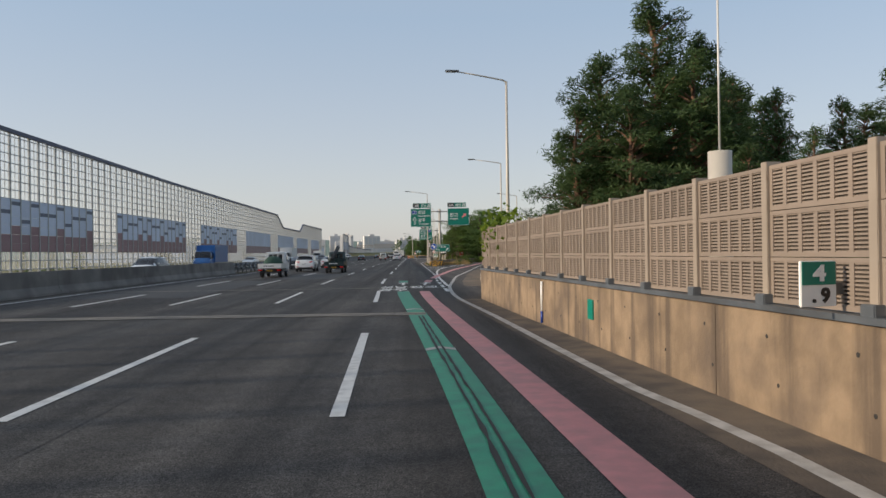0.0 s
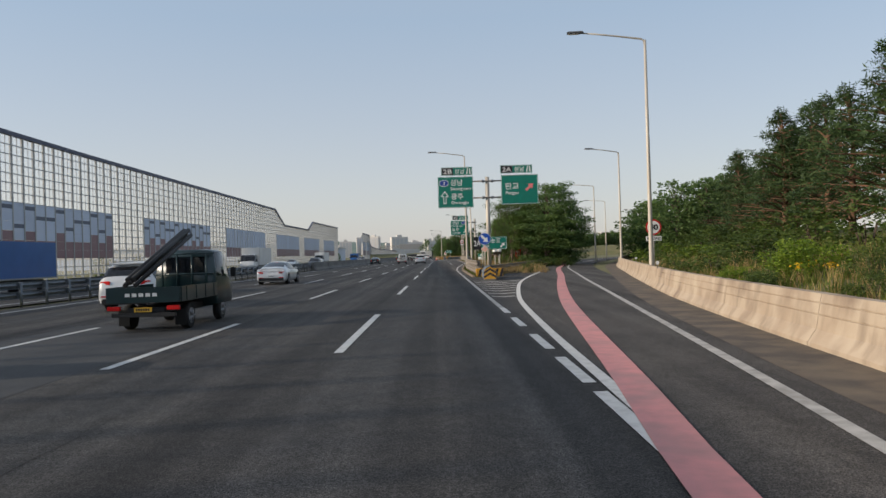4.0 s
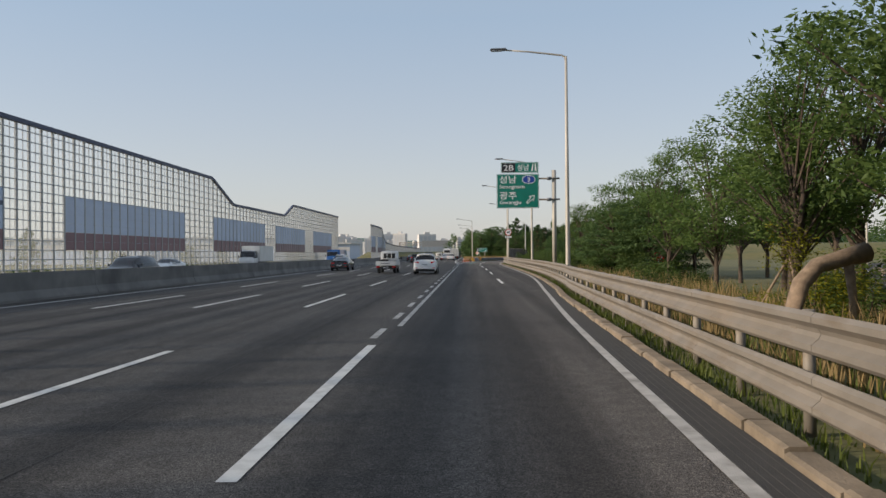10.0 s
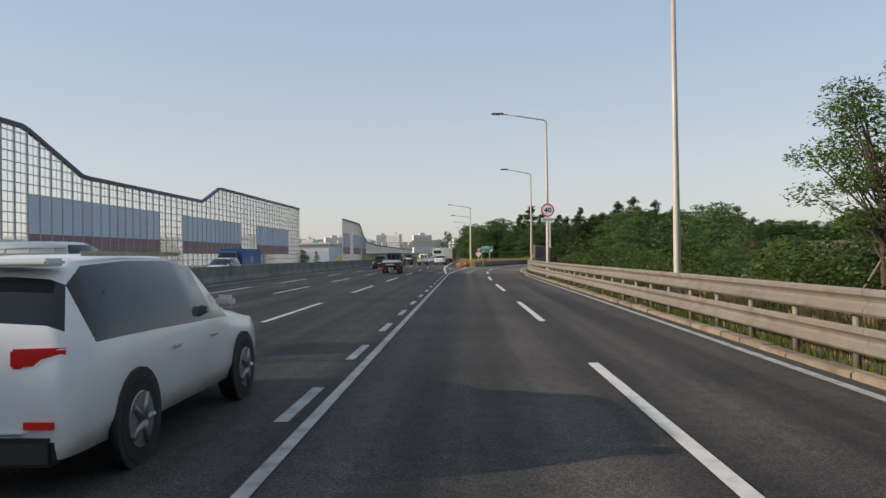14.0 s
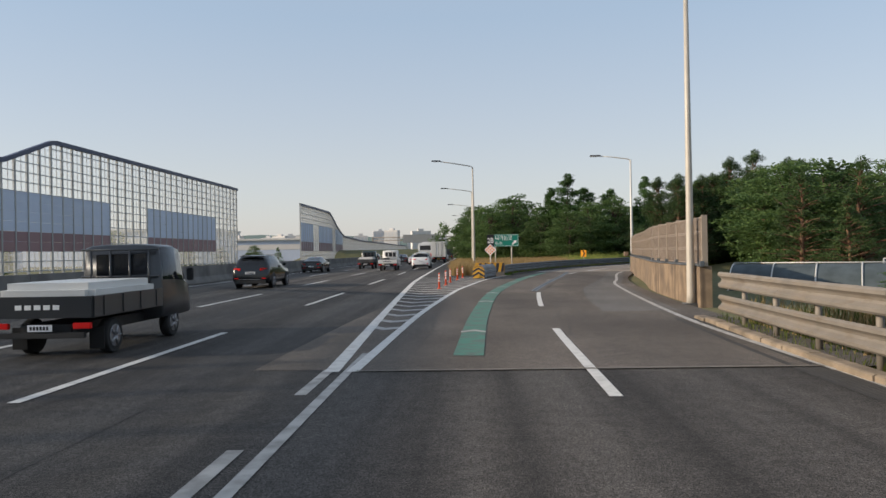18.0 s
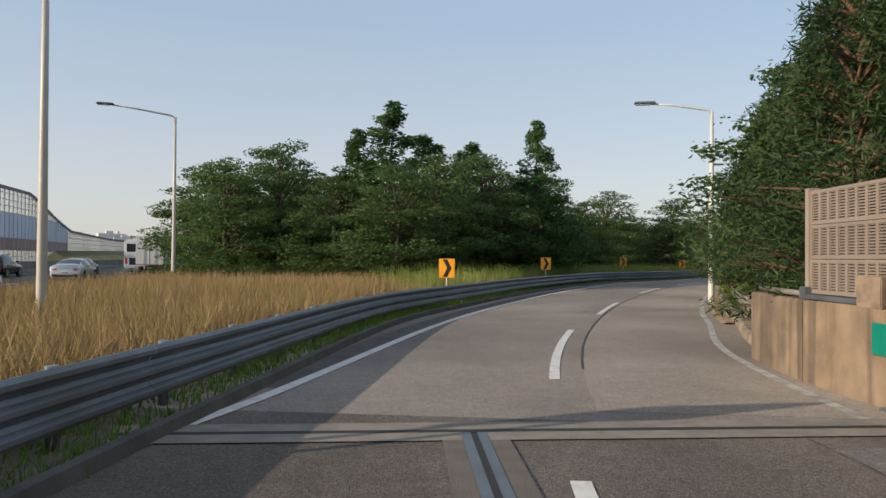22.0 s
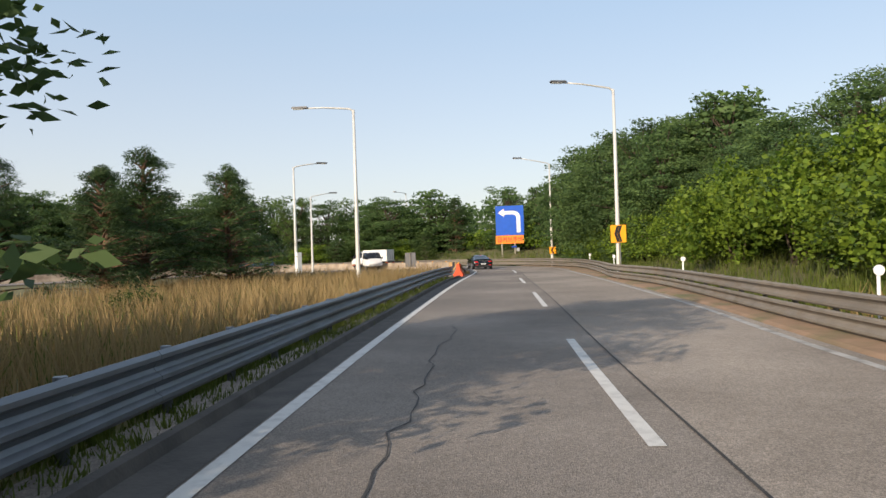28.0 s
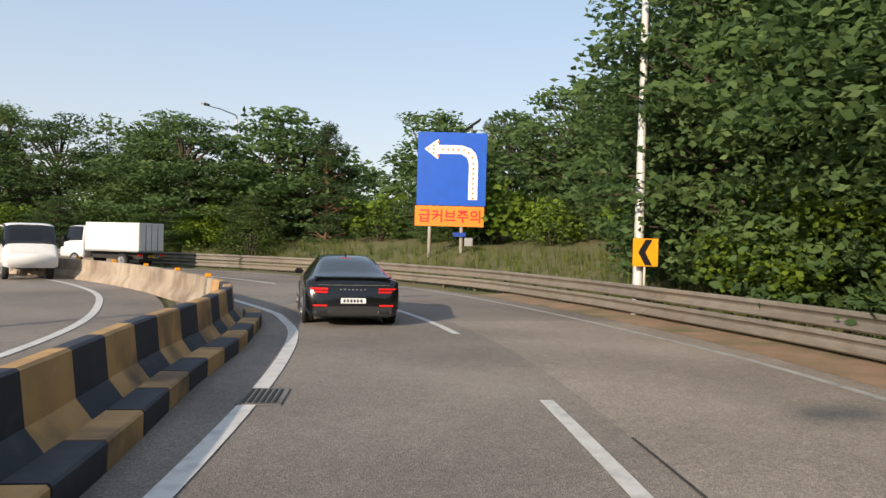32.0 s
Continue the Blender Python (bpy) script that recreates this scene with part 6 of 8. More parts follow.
for k in range(26):
    y = 42 + 88 * (k + r.random()) / 26
    xr = float(np.interp(y, (38, 52, 60, 75, 100, 127, 140), (6.0, 6.2, 6.6, 8.8, 13.2, 19, 23)))
    plant("shrub", xr + 3.6 + 5 * r.random(), y, 1.3 + 1.4 * r.random(), 1.5)
# past the first exit: trees on the far side of the exit ramp
for k in range(24):
    y = 132 + 90 * (k + r.random()) / 24
    x = 26 + (y - 132) * 0.42 + 13 * r.random()
    plant(r.choice(("layer", "shrub", "layer", "locust")), x, y, 7.6 + 2.6 * r.random(), 1.1)
for x, y, h in ((28.5, 150, 8.4), (29.5, 156, 8.6), (32, 161, 8.8), (27.8, 144, 8.0), (27.5, 136, 8.8), (31.5, 140, 9.4), (36.5, 146, 10), (33.5, 133, 9.2), (41.5, 152, 10.4), (38, 139, 9.6)):
    plant("layer", x, y, h, 1.15)
# young trees between the highway and the exit ramp
for x, y, h in ((6.6, 134.5, 5.2), (8.6, 138.5, 6.0), (11.2, 143, 7.6), (12.6, 138, 6.2), (14.8, 141, 6.6), (8.4, 148.5, 7.5), (11.5, 151, 9.0), (14.5, 149, 7.8), (9.6, 158, 6.4), (13, 160, 7.6), (16.5, 156, 8.2),
                (10.4, 168, 6.2), (14.8, 170, 7.6), (18, 166, 8), (12, 178.5, 8.6), (15.6, 181, 8.2), (19.4, 178, 8), (10.6, 187, 5.6), (14, 191, 6.6), (17.5, 194, 7.4), (11.6, 206, 7.0), (14.6, 204.5, 8.8), (18.5, 208, 9)):
    plant("locust", x, y, h, 1.05)
for k in range(60):
    y = 108 + 150 * (k + r.random()) / 60
    x = float(np.interp(y, (108, 125, 150, 175, 258), (6.5, 6.4, 6.8, 8.2, 9.4))) + 7.0 * r.random() ** 1.4
    if y < 122 and x > 7.2:
        continue
    plant("shrub", x, y, 0.9 + 1.1 * r.random() + (1.5 * r.random() if y > 170 else 0), 1.35)
for x, y, h in ((9.8, 179.5, 5.2), (11.6, 177.0, 5.8), (10.6, 184, 4.6), (12.6, 188.5, 5.4), (13.6, 193.5, 5.4), (12.0, 198, 4.8), (14.5, 183, 6.4)):
    plant("layer", x, y, h, 1.1)
for x, y, h in ((9.3, 141.4, 9.4), (10.9, 143.0, 9.6), (7.8, 140.4, 8.0), (7.7, 146.4, 6.4), (13.2, 138.9, 9.8), (14.6, 141.4, 10.2)):
    plant("locust" if x < 12 else "layer", x, y, h, 1.0)
plant("gold", 7.5, 145.4, 3.0, 1.1)
for k in range(30):
    y = 212 + 48 * (k + r.random()) / 30
    plant(r.choice(("shrub", "layer", "locust")), 10.5 + 13 * r.random(), y, 1.7 + 1.0 * r.random(), 1.4)
for x, y, h in ((13.0, 243, 4.6), (16, 246, 4.4), (19, 250, 4.4), (8.6, 236.8, 3.6)):
    plant("layer" if h > 4 else "shrub", x, y, h, 1.0)
# right of the ramp behind the second barrier
for k in range(30):
    y = 268 + 62 * (k + r.random()) / 30
    s, o = RAMP.near(20, y)
    x = float(np.interp(y, (268, 300, 310, 330), (15.5, 20.5, 23.5, 38))) + 17 * r.random()
    plant(r.choice(("pine", "pine", "layer")), x + 2, y, 4.2 + 1.4 * r.random() + (0 if y < 290 else 2.4), 1.35)
for x, y, h in ((25.4, 318.4, 8.4), (29.6, 324.4, 8.4), (27.8, 321.2, 8.6), (26.8, 319.0, 9.6), (26.8, 317.8, 10.5), (30, 319.6, 11.0), (22.9, 311.0, 8.4), (20.8, 307.4, 8.0), (34.5, 322.5, 10)):
    plant("pine", x, y, h, 1.15)
for x, y, h in ((30.2, 322.6, 7.4), (33.6, 326.6, 7.0), (37.0, 330.6, 6.4), (27.4, 318.0, 6.4), (28.8, 320.6, 4.2), (32.4, 324.9, 3.6)):
    plant("vine", x, y, h, 0.85)
for x, y, h in ((23.6, 316.6, 7.0), (22.6, 312.8, 7.4), (24.6, 314.2, 8.2), (21.4, 309.2, 7.0)):
    plant("pine", x, y, h, 1.25)
for x, y, h in ((25.5, 319.7, 5.4), (27.6, 322.6, 4.4)):
    plant("locust" if h > 5 else "vine", x, y, h, 0.8)
dead = plant("pine", 25.9, 318.0, 5.6, 1.3)
for c in dead.children:
    if c.name.startswith("crown"):
        c.data = c.data.copy()
        c.data.materials[0] = DEAD_LEAF
tagged(dead, "half-dead pine with reddish brown needles")
for x, y, h in ((15.9, 303.4, 6.9), (17.2, 301.8, 7.0), (18.2, 306.2, 7.1), (20.4, 308.0, 6.6), (22.4, 311.6, 7.4), (24.6, 315.0, 7.0), (19.0, 304.6, 6.2)):
    plant("pine" if h < 7.2 else "layer", x, y, h * 1.1, 1.1)
for x, y, h in ((31.0, 321.6, 8.6), (34.0, 325.4, 8.4), (37.6, 329.6, 7.8), (28.6, 317.4, 8.2)):
    plant("locust", x, y, h, 1.3)
# wooded bank along the outside of the ramp
for k in range(34):
    s = RAMP.near(33, 337)[0] + (RAMP.near(94, 395)[0] - RAMP.near(33, 337)[0]) * (k + r.random()) / 34
    x, y, hd = RAMP.at(s, 12.0 + 5 * r.random())
    plant(r.choice(("layer", "layer", "locust")), x, y, 5.6 + 1.7 * r.random(), 1.2)
for k in range(44):
    s = RAMP.near(31, 336)[0] + (RAMP.near(90, 391)[0] - RAMP.near(31, 336)[0]) * (k + r.random()) / 44
    x, y, hd = RAMP.at(s, 8.8 + 2.8 * r.random())
    plant("vine" if r.random() < 0.75 else "shrub", x, y, 3.0 + 2.2 * r.random(), 1.1)
# tall wood before the bend board, low growth round it, wood again beyond
SA, SB, SC = RAMP.near(90, 391)[0], RAMP.near(100.6, 402.4)[0], RAMP.near(107, 425)[0]
for k in range(22):
    s = SA + (SB - SA) * (k + r.random()) / 22
    x, y, hd = RAMP.at(s, 10.4 + 8 * r.random())
    plant(r.choice(("layer", "layer", "layer", "locust")), x, y, 9.0 + 2.0 * r.random(), 1.05)
for x, y, h in ((106.2, 395.6, 10.4), (108.8, 399.2, 10.8), (103.6, 392.6, 10.0), (112.0, 401.2, 9.6), (112.5, 397.5, 11.5)):
    plant("layer", x, y, h, 0.95)
for k in range(26):
    s = SA + (SB - SA) * (k + r.random()) / 26
    x, y, hd = RAMP.at(s, 7.9 + 1.6 * r.random())
    plant(r.choice(("shrub", "vine", "layer")), x, y, 2.2 + 1.8 * r.random(), 1.25)
for k in range(20):
    s = SB + (SC - SB) * (k + r.random()) / 20
    x, y, hd = RAMP.at(s, 17 + 9 * r.random())
    plant(r.choice(("layer", "layer", "locust", "pine")), x, y, 7.4 + 1.6 * r.random(), 1.1)
for k in range(26):
    s = SB + (SC - SB) * (k + r.random()) / 26
    x, y, hd = RAMP.at(s, 13.5 + 3.5 * r.random())
    plant(r.choice(("shrub", "vine", "layer")), x, y, 2.2 + 1.6 * r.random(), 1.2)
for k in range(40):
    s = SC + (RAMP.length - 30 - SC) * (k + r.random()) / 40
    x, y, hd = RAMP.at(s, 12 + 9 * r.random())
    plant(r.choice(("layer", "layer", "locust", "pine")), x, y, 8.6 + 2.4 * r.random(), 1.2, sink=1.4)
for k in range(30):
    s = SC + (RAMP.length - 30 - SC) * (k + r.random()) / 30
    x, y, hd = RAMP.at(s, 8.6 + 3.5 * r.random())
    plant(r.choice(("shrub", "vine", "layer")), x, y, 2.2 + 1.9 * r.random(), 1.4)
# infield trees between highway and ramp
for x, y, h in ((3.2, 340.5, 7.0), (6.4, 343.5, 8.3), (9.6, 337.5, 5.8), (12.6, 331.8, 5.9), (15.6, 335.2, 6.8), (19.2, 339.2, 7.6), (23.6, 345.0, 6.7), (28.0, 349.6, 6.3), (32.5, 354.5, 6.0), (39.2, 362.8, 7.6), (47.1, 363.6, 7.1), (43.0, 366.8, 4.4),
                (1.5, 348, 7.2), (6, 352, 8), (12, 350, 7.6), (19, 350, 7.6), (25, 354, 7.2), (2, 362, 8), (10, 366, 9), (20, 368, 8), (0.5, 378, 7), (28, 376, 6.5), (38, 382, 5.2), (8, 384, 8.5), (18, 388, 8.5)):
    plant("layer", x, y, h * 1.14, 1.08 if x > 45 else 1.05)
for x, y, h in ((13.5, 339.4, 10.3), (11.4, 340.4, 8.8), (16.0, 341.7, 9.2), (19.7, 343.5, 9.1), (24.0, 341.6, 10.0), (25.4, 345.4, 7.6)):
    plant("cone", x, y, h * 1.1, 1.16 if x > 22 else 1.35)
for x, y, h in ((57, 391, 6.4), (60.5, 388.5, 5.8), (63.5, 391.5, 7.2), (67, 390, 6.4), (70, 395, 6.6), (54, 397, 6.6), (64, 398, 7), (48, 402, 7), (48, 392, 6.6), (51.5, 397, 6.8), (44, 397, 6.8), (41, 404, 7.2), (53, 388.5, 5.6)):
    plant("pine", x, y, h, 1.5)
for x, y, h in ((3.2, 333.5, 2.5), (5.0, 332.3, 2.3), (7.0, 333.0, 2.5), (9.0, 334.0, 2.6), (13.6, 331.5, 2.1), (1.2, 335, 2.2), (11, 337, 2.4), (53, 379, 1.8), (57, 376.5, 1.6), (52, 374, 1.5)):
    plant("shrub", x, y, h, 1.6)
for k in range(16):
    y = 400 + 200 * k / 16
    plant("layer", 3.5 + 6 * r.random(), y, 5 + 2.5 * r.random(), 1.2, z=0)
for k in range(20):
    plant(r.choice(("layer", "cone")), -52 - 30 * r.random(), 60 + 420 * (k + r.random()) / 20, 4.5 + 2.5 * r.random(), 1.0, z=-1)
# ---------- grass ----------
def grass(name, where, n, hmin, hmax, mat, label, seed, width=0.02, lean=0.35):
    """Tufts of six narrow blades over a stretch of ground; where(rng) gives the foot of a tuft."""
    rng = np.random.default_rng(seed)
    feet = np.repeat(np.array([where(rng) for _ in range(n // 6)]), 6, axis=0)
    n = len(feet)
    feet[:, :2] += rng.normal(size=(n, 2)) * 0.09
    tall = np.repeat(0.75 + 0.5 * rng.random(n // 6), 6)
    h = (hmin + (hmax - hmin) * rng.random(n)) * tall
    a = rng.random(n) * 6.283
    w = width * (0.7 + 0.8 * rng.random(n))
    side = np.stack([np.cos(a) * w, np.sin(a) * w, np.zeros(n)], 1)
    tip = np.stack([lean * h * rng.normal(size=n) * 0.6, lean * h * rng.normal(size=n) * 0.6, h], 1)
    mid = tip * np.array([0.35, 0.35, 0.6])
    V = np.stack([feet - side, feet + side, feet + mid + side * 0.8, feet + tip + side * 0.15, feet + tip - side * 0.15, feet + mid - side * 0.8], 1).reshape(-1, 3)
    i = 6 * np.arange(n)
    F = np.concatenate([np.stack([i, i + 1, i + 2, i + 5], 1), np.stack([i + 5, i + 2, i + 3, i + 4], 1)])
    o = new(name, cloud_mesh(name, V, F, mat))
    return tagged(o, label, "grass", kind="stuff")


def beside(line, s0, s1, o0, o1, power=1.0, xmin=-1e9):
    def f(rng):
        s = s0 + (s1 - s0) * rng.random()
        o = o0 + (o1 - o0) * rng.random() ** power
        x, y, _ = line.at(s, o)
        while x < xmin:
            x, y, _ = line.at(s0 + (s1 - s0) * rng.random(), o0 + (o1 - o0) * rng.random() ** power)
        if y > 262:
            x = max(x, -0.9 + 0.6 * rng.random())
        return x, y, rise(x, y) - 0.09 if y > 27 else -0.07
    return f


R26, R60 = 26, 82
grass("dry_grass", beside(RAIL_L, 1, R26, -0.7, -15, 1.5), 40000, 0.5, 1.0, STRAW, "tall straw-coloured dry grass behind the ramp guardrail", 21, 0.011)
grass("reed_grass", beside(RAIL_L, R26 - 2, R60, -0.8, -13, 1.4, 11.0), 32000, 0.7, 1.35, REED, "tall yellow-green reeds behind the ramp guardrail", 33, 0.011)
def infield(rng):
    y = 314 + 23 * rng.random()
    x = -1 + (float(np.interp(y, (314, 318, 322, 337), (8.6, 10.0, 11.0, 11.5))) + 1) * rng.random()
    return x, y, rise(x, y) - 0.09


grass("dry_grass_infield", infield, 26000, 0.5, 1.0, STRAW, "tall straw-coloured dry grass in the open infield", 37, 0.012)
grass("dry_grass_patch", beside(RAIL_L, R26, R60, -0.7, -5, 1.4), 7000, 0.4, 0.95, STRAW, "dry grass among the reeds", 34, 0.011)
grass("dry_grass_far", beside(RAIL_L, R60, RAIL_L.length, -0.6, -14, 1.4), 34000, 0.45, 1.05, STRAW, "straw-coloured dry grass beside the ramp", 22, 0.011)
grass("green_grass", beside(RAIL_L, R60 - 4, RAIL_L.length, -0.8, -13, 1.0), 12000, 0.3, 0.75, GRASS, "green weeds among the dry grass", 23, 0.012)
grass("rail_weeds", beside(RAIL_L, 0.5, 75, -0.7, 0.4), 30000, 0.10, 0.24, WEED, "low green weeds under the ramp guardrail", 24, 0.009)
grass("rail_weeds_far", beside(RAIL_L, 75, RAIL_L.length, -0.7, 0.4), 16000, 0.09, 0.22, GRASS, "low weeds under the ramp guardrail farther on", 35, 0.011)
grass("bank_weeds", beside(EDGE_MAIN, EDGE_MAIN.near(21, 316.2)[0], EDGE_MAIN.near(58, 357.6)[0], 0.75, 2.6), 16000, 0.12, 0.5, GRASS, "green weeds on the soil bank outside the ramp", 38, 0.010)
grass("verge_weeds", beside(KERB2, 0, KERB2.length, 0.28, 0.95), 14000, 0.05, 0.26, GRASS, "green weeds below the guardrail", 25, 0.009)
grass("verge_dry_grass", beside(KERB2, 6, KERB2.length, 1.0, 6.5, 1.3), 26000, 0.3, 0.8, STRAW, "dry grass and weeds behind the guardrail", 26, 0.011)
grass("verge_green_grass", beside(KERB2, 10, KERB2.length, 1.0, 7.0, 1.2), 18000, 0.25, 0.7, GRASS, "green grass behind the guardrail", 27, 0.011)
grass("slope_grass", beside(BARRIER1, 0, 110, 0.5, 9, 1.2), 34000, 0.15, 0.5, GRASS, "weeds on the slope behind the concrete barrier", 28, 0.012)
grass("slope_dry_grass", beside(BARRIER1, 8, 110, 0.4, 6, 1.2), 12000, 0.2, 0.6, STRAW, "dry grass on the slope behind the concrete barrier", 29, 0.010)
grass("bank_grass", beside(RAMP, RAMP.near(16, 314)[0], RAMP.near(66, 369)[0], 5.7, 9.5, 1.1), 26000, 0.15, 0.55, GRASS, "weeds on the bank outside the ramp", 30, 0.011)
grass("outer_grass", beside(RAIL_R, 0, RAIL_R.length - 40, 0.35, 6.5, 1.2), 34000, 0.2, 0.6, GRASS, "weeds behind the outer guardrail", 31, 0.011)
grass("gore_grass", beside(GR1, 9, 48, -0.4, -1.6, 1.0), 6000, 0.3, 0.7, STRAW, "dry grass in the gore behind the guardrails", 32, 0.011)
grass("bank_dry_grass", beside(RAMP, RAMP.near(38, 343)[0], RAMP.near(62, 366)[0], 5.4, 8.2, 1.0), 9000, 0.3, 0.8, STRAW, "golden dry grass on the bank outside the ramp", 36, 0.010)
# bushes on the slope behind the first concrete barrier
for k in range(44):
    s = 1 + 80 * (k + r.random()) / 44
    x, y, hd = BARRIER1.at(s, 1.6 + 3.6 * r.random() ** 1.3)
    plant(r.choice(("shrub", "shrub", "vine")), x, y, 0.7 + 0.9 * r.random(), 1.5)
for lst in PROTO.values():
    for t in lst:
        for o in (*t.children_recursive, t):
            bpy.data.objects.remove(o)


# ---------- vehicles ----------
def paint(name, col, rough=0.28, metal=0.0):
    return material(name, col, rough, metal, second=tuple(c * 0.88 for c in col), scale=1.2, coat=0.35)


CAR_BLACK = paint("car_paint_black", (0.005, 0.0055, 0.007), 0.2)
CAR_WHITE = paint("car_paint_white", (0.74, 0.74, 0.73))
CAR_BLUE = paint("car_paint_blue", (0.02, 0.035, 0.075))
CAR_GREEN = paint("truck_paint_dark_green", (0.012, 0.035, 0.038))
CAR_GREY = paint("truck_paint_charcoal", (0.035, 0.037, 0.04))
TRUCK_BLUE = paint("truck_paint_blue", (0.02, 0.12, 0.36))
TRIM = material("black_trim", (0.015, 0.015, 0.016), 0.6)
CHROME = material("chrome_trim", (0.6, 0.6, 0.6), 0.2, 0.9)
RED_LENS = material("red_lamp_lens", (0.66, 0.018, 0.016), 0.2)
AMBER_LENS = material("amber_lamp_lens", (0.6, 0.2, 0.01), 0.25)
RIM = material("alloy_rim", (0.30, 0.30, 0.31), 0.35, 0.7)
PLATE = material("number_plate_white", (0.72, 0.73, 0.74), 0.4)
PLATE_YELLOW = material("number_plate_amber", (0.62, 0.36, 0.03), 0.4)
HOUSE_NET = material("dark_shade_net", (0.045, 0.06, 0.065), 0.8, second=(0.07, 0.09, 0.10), scale=2.0, bump=0.4, bump_scale=30)
NET = material("green_cargo_net", (0.02, 0.05, 0.035), 0.9, second=(0.035, 0.08, 0.055), scale=14, bump=0.6, bump_scale=30)
BOX_WHITE = material("cargo_box_white", (0.70, 0.69, 0.66), 0.5, second=(0.62, 0.61, 0.58), scale=0.8)
BED_DARK = material("truck_bed_dark", (0.06, 0.06, 0.06), 0.7)


def wheel(parent, x, y, r, w):
    g = new("wheel")
    g.parent = parent
    s_ = 1 if x > 0 else -1
    bm = bmesh.new()
    tube(bm, [(x - s_ * w, y, r), (x - s_ * w * 0.85, y, r), (x - s_ * w * 0.15, y, r), (x, y, r)], [r * 0.93, r, r, r * 0.93], 22)
    part("tyre", bm, RUBBER, g)
    bm = bmesh.new()
    tube(bm, [(x - s_ * 0.02, y, r), (x + s_ * 0.008, y, r)], [r * 0.66, r * 0.62], 18)
    for k in range(5):
        a = 6.283 * k / 5
        tube(bm, [(x + s_ * 0.012, y, r), (x + s_ * 0.014, y + r * 0.6 * math.cos(a), r + r * 0.6 * math.sin(a))], [r * 0.12, r * 0.07], 4)
    part("rim", bm, RIM, g)
    return g


def loft(parent, stations, z_low, body_mat, glass, roof_glass, width_low=0.93, name="body"):
    """A car body drawn through cross-sections (y, half width, belt height, top height, half top width); glass: the y range of side windows, roof_glass: ranges of glazed top."""
    V, F, I = [], [], []
    rings = []
    for y, w, zb, zt, wt in stations:
        zl = z_low
        half = [(w * width_low * 0.8, zl), (w * width_low, zl + 0.05), (w, zl + 0.30 * (zb - zl)), (w * 1.0, zl + 0.62 * (zb - zl)), (w * 0.975, zb), (wt + 0.02, zt - 0.055), (wt * 0.86, zt - 0.012), (wt * 0.45, zt + 0.008)]
        ring_ = [(a, y, z) for a, z in half] + [(-a, y, z) for a, z in reversed(half)]
        rings.append(len(V))
        V.extend(ring_)
    n = 16
    for i in range(len(stations) - 1):
        a, b = rings[i], rings[i + 1]
        ym = (stations[i][0] + stations[i + 1][0]) / 2
        for j in range(n):
            k = (j + 1) % n
            F.append((a + j, a + k, b + k, b + j))
            m = 0
            if j in (4, 10) and glass[0] < ym < glass[1]:
                m = 1
            if j in (5, 6, 7, 8, 9) and any(p < ym < q for p, q in roof_glass):
                m = 1
            I.append(m)
    F.append(tuple(rings[0] + j for j in range(n)))
    F.append(tuple(rings[-1] + j for j in reversed(range(n))))
    I += [0, 0]
    ob = raw(name, V, F, [body_mat, CAR_GLASS], parent, I, True)
    bm = bmesh.new()
    bm.from_mesh(ob.data)
    bmesh.ops.recalc_face_normals(bm, faces=bm.faces[:])
    bm.to_mesh(ob.data)
    bm.free()
    return ob


def rear_plate(parent, z, y=-0.012, w=0.5, mat=None, x=0.0):
    p = boxed("number_plate", (x - w / 2, x + w / 2, y - 0.012, y, z, z + 0.11), mat or PLATE, parent, 0.004)
    for k in range(6):
        x0 = x - w * 0.40 + w * 0.8 * k / 6
        boxed("plate_bar", (x0, x0 + w * 0.09, y - 0.0145, y - 0.0115, z + 0.025, z + 0.085), SIGN_BLACK, p)


SEDAN = [(0.00, 0.78, 0.62, 0.66, 0.62), (0.05, 0.90, 0.80, 0.86, 0.74), (0.13, 0.935, 0.93, 1.02, 0.80), (0.28, 0.95, 0.955, 1.055, 0.80), (0.62, 0.96, 0.96, 1.13, 0.72), (1.2, 0.9625, 0.96, 1.31, 0.62), (1.75, 0.9625, 0.955, 1.43, 0.575),
         (2.4, 0.96, 0.945, 1.465, 0.57), (2.95, 0.957, 0.935, 1.42, 0.585), (3.35, 0.955, 0.925, 1.24, 0.64), (3.75, 0.95, 0.915, 1.01, 0.74), (4.3, 0.935, 0.86, 0.93, 0.76), (4.75, 0.88, 0.76, 0.81, 0.68), (4.97, 0.76, 0.62, 0.66, 0.56)]
SUV = [(0.00, 0.80, 0.70, 0.78, 0.66), (0.05, 0.91, 0.86, 0.98, 0.78), (0.14, 0.935, 1.02, 1.20, 0.78), (0.34, 0.945, 1.05, 1.52, 0.68), (0.62, 0.945, 1.05, 1.655, 0.64), (1.4, 0.945, 1.04, 1.69, 0.64), (2.3, 0.945, 1.02, 1.68, 0.64),
       (2.85, 0.945, 1.01, 1.60, 0.65), (3.3, 0.94, 1.0, 1.32, 0.70), (3.65, 0.935, 0.99, 1.08, 0.76), (4.25, 0.92, 0.92, 1.0, 0.76), (4.62, 0.86, 0.80, 0.86, 0.68), (4.76, 0.76, 0.66, 0.70, 0.58)]


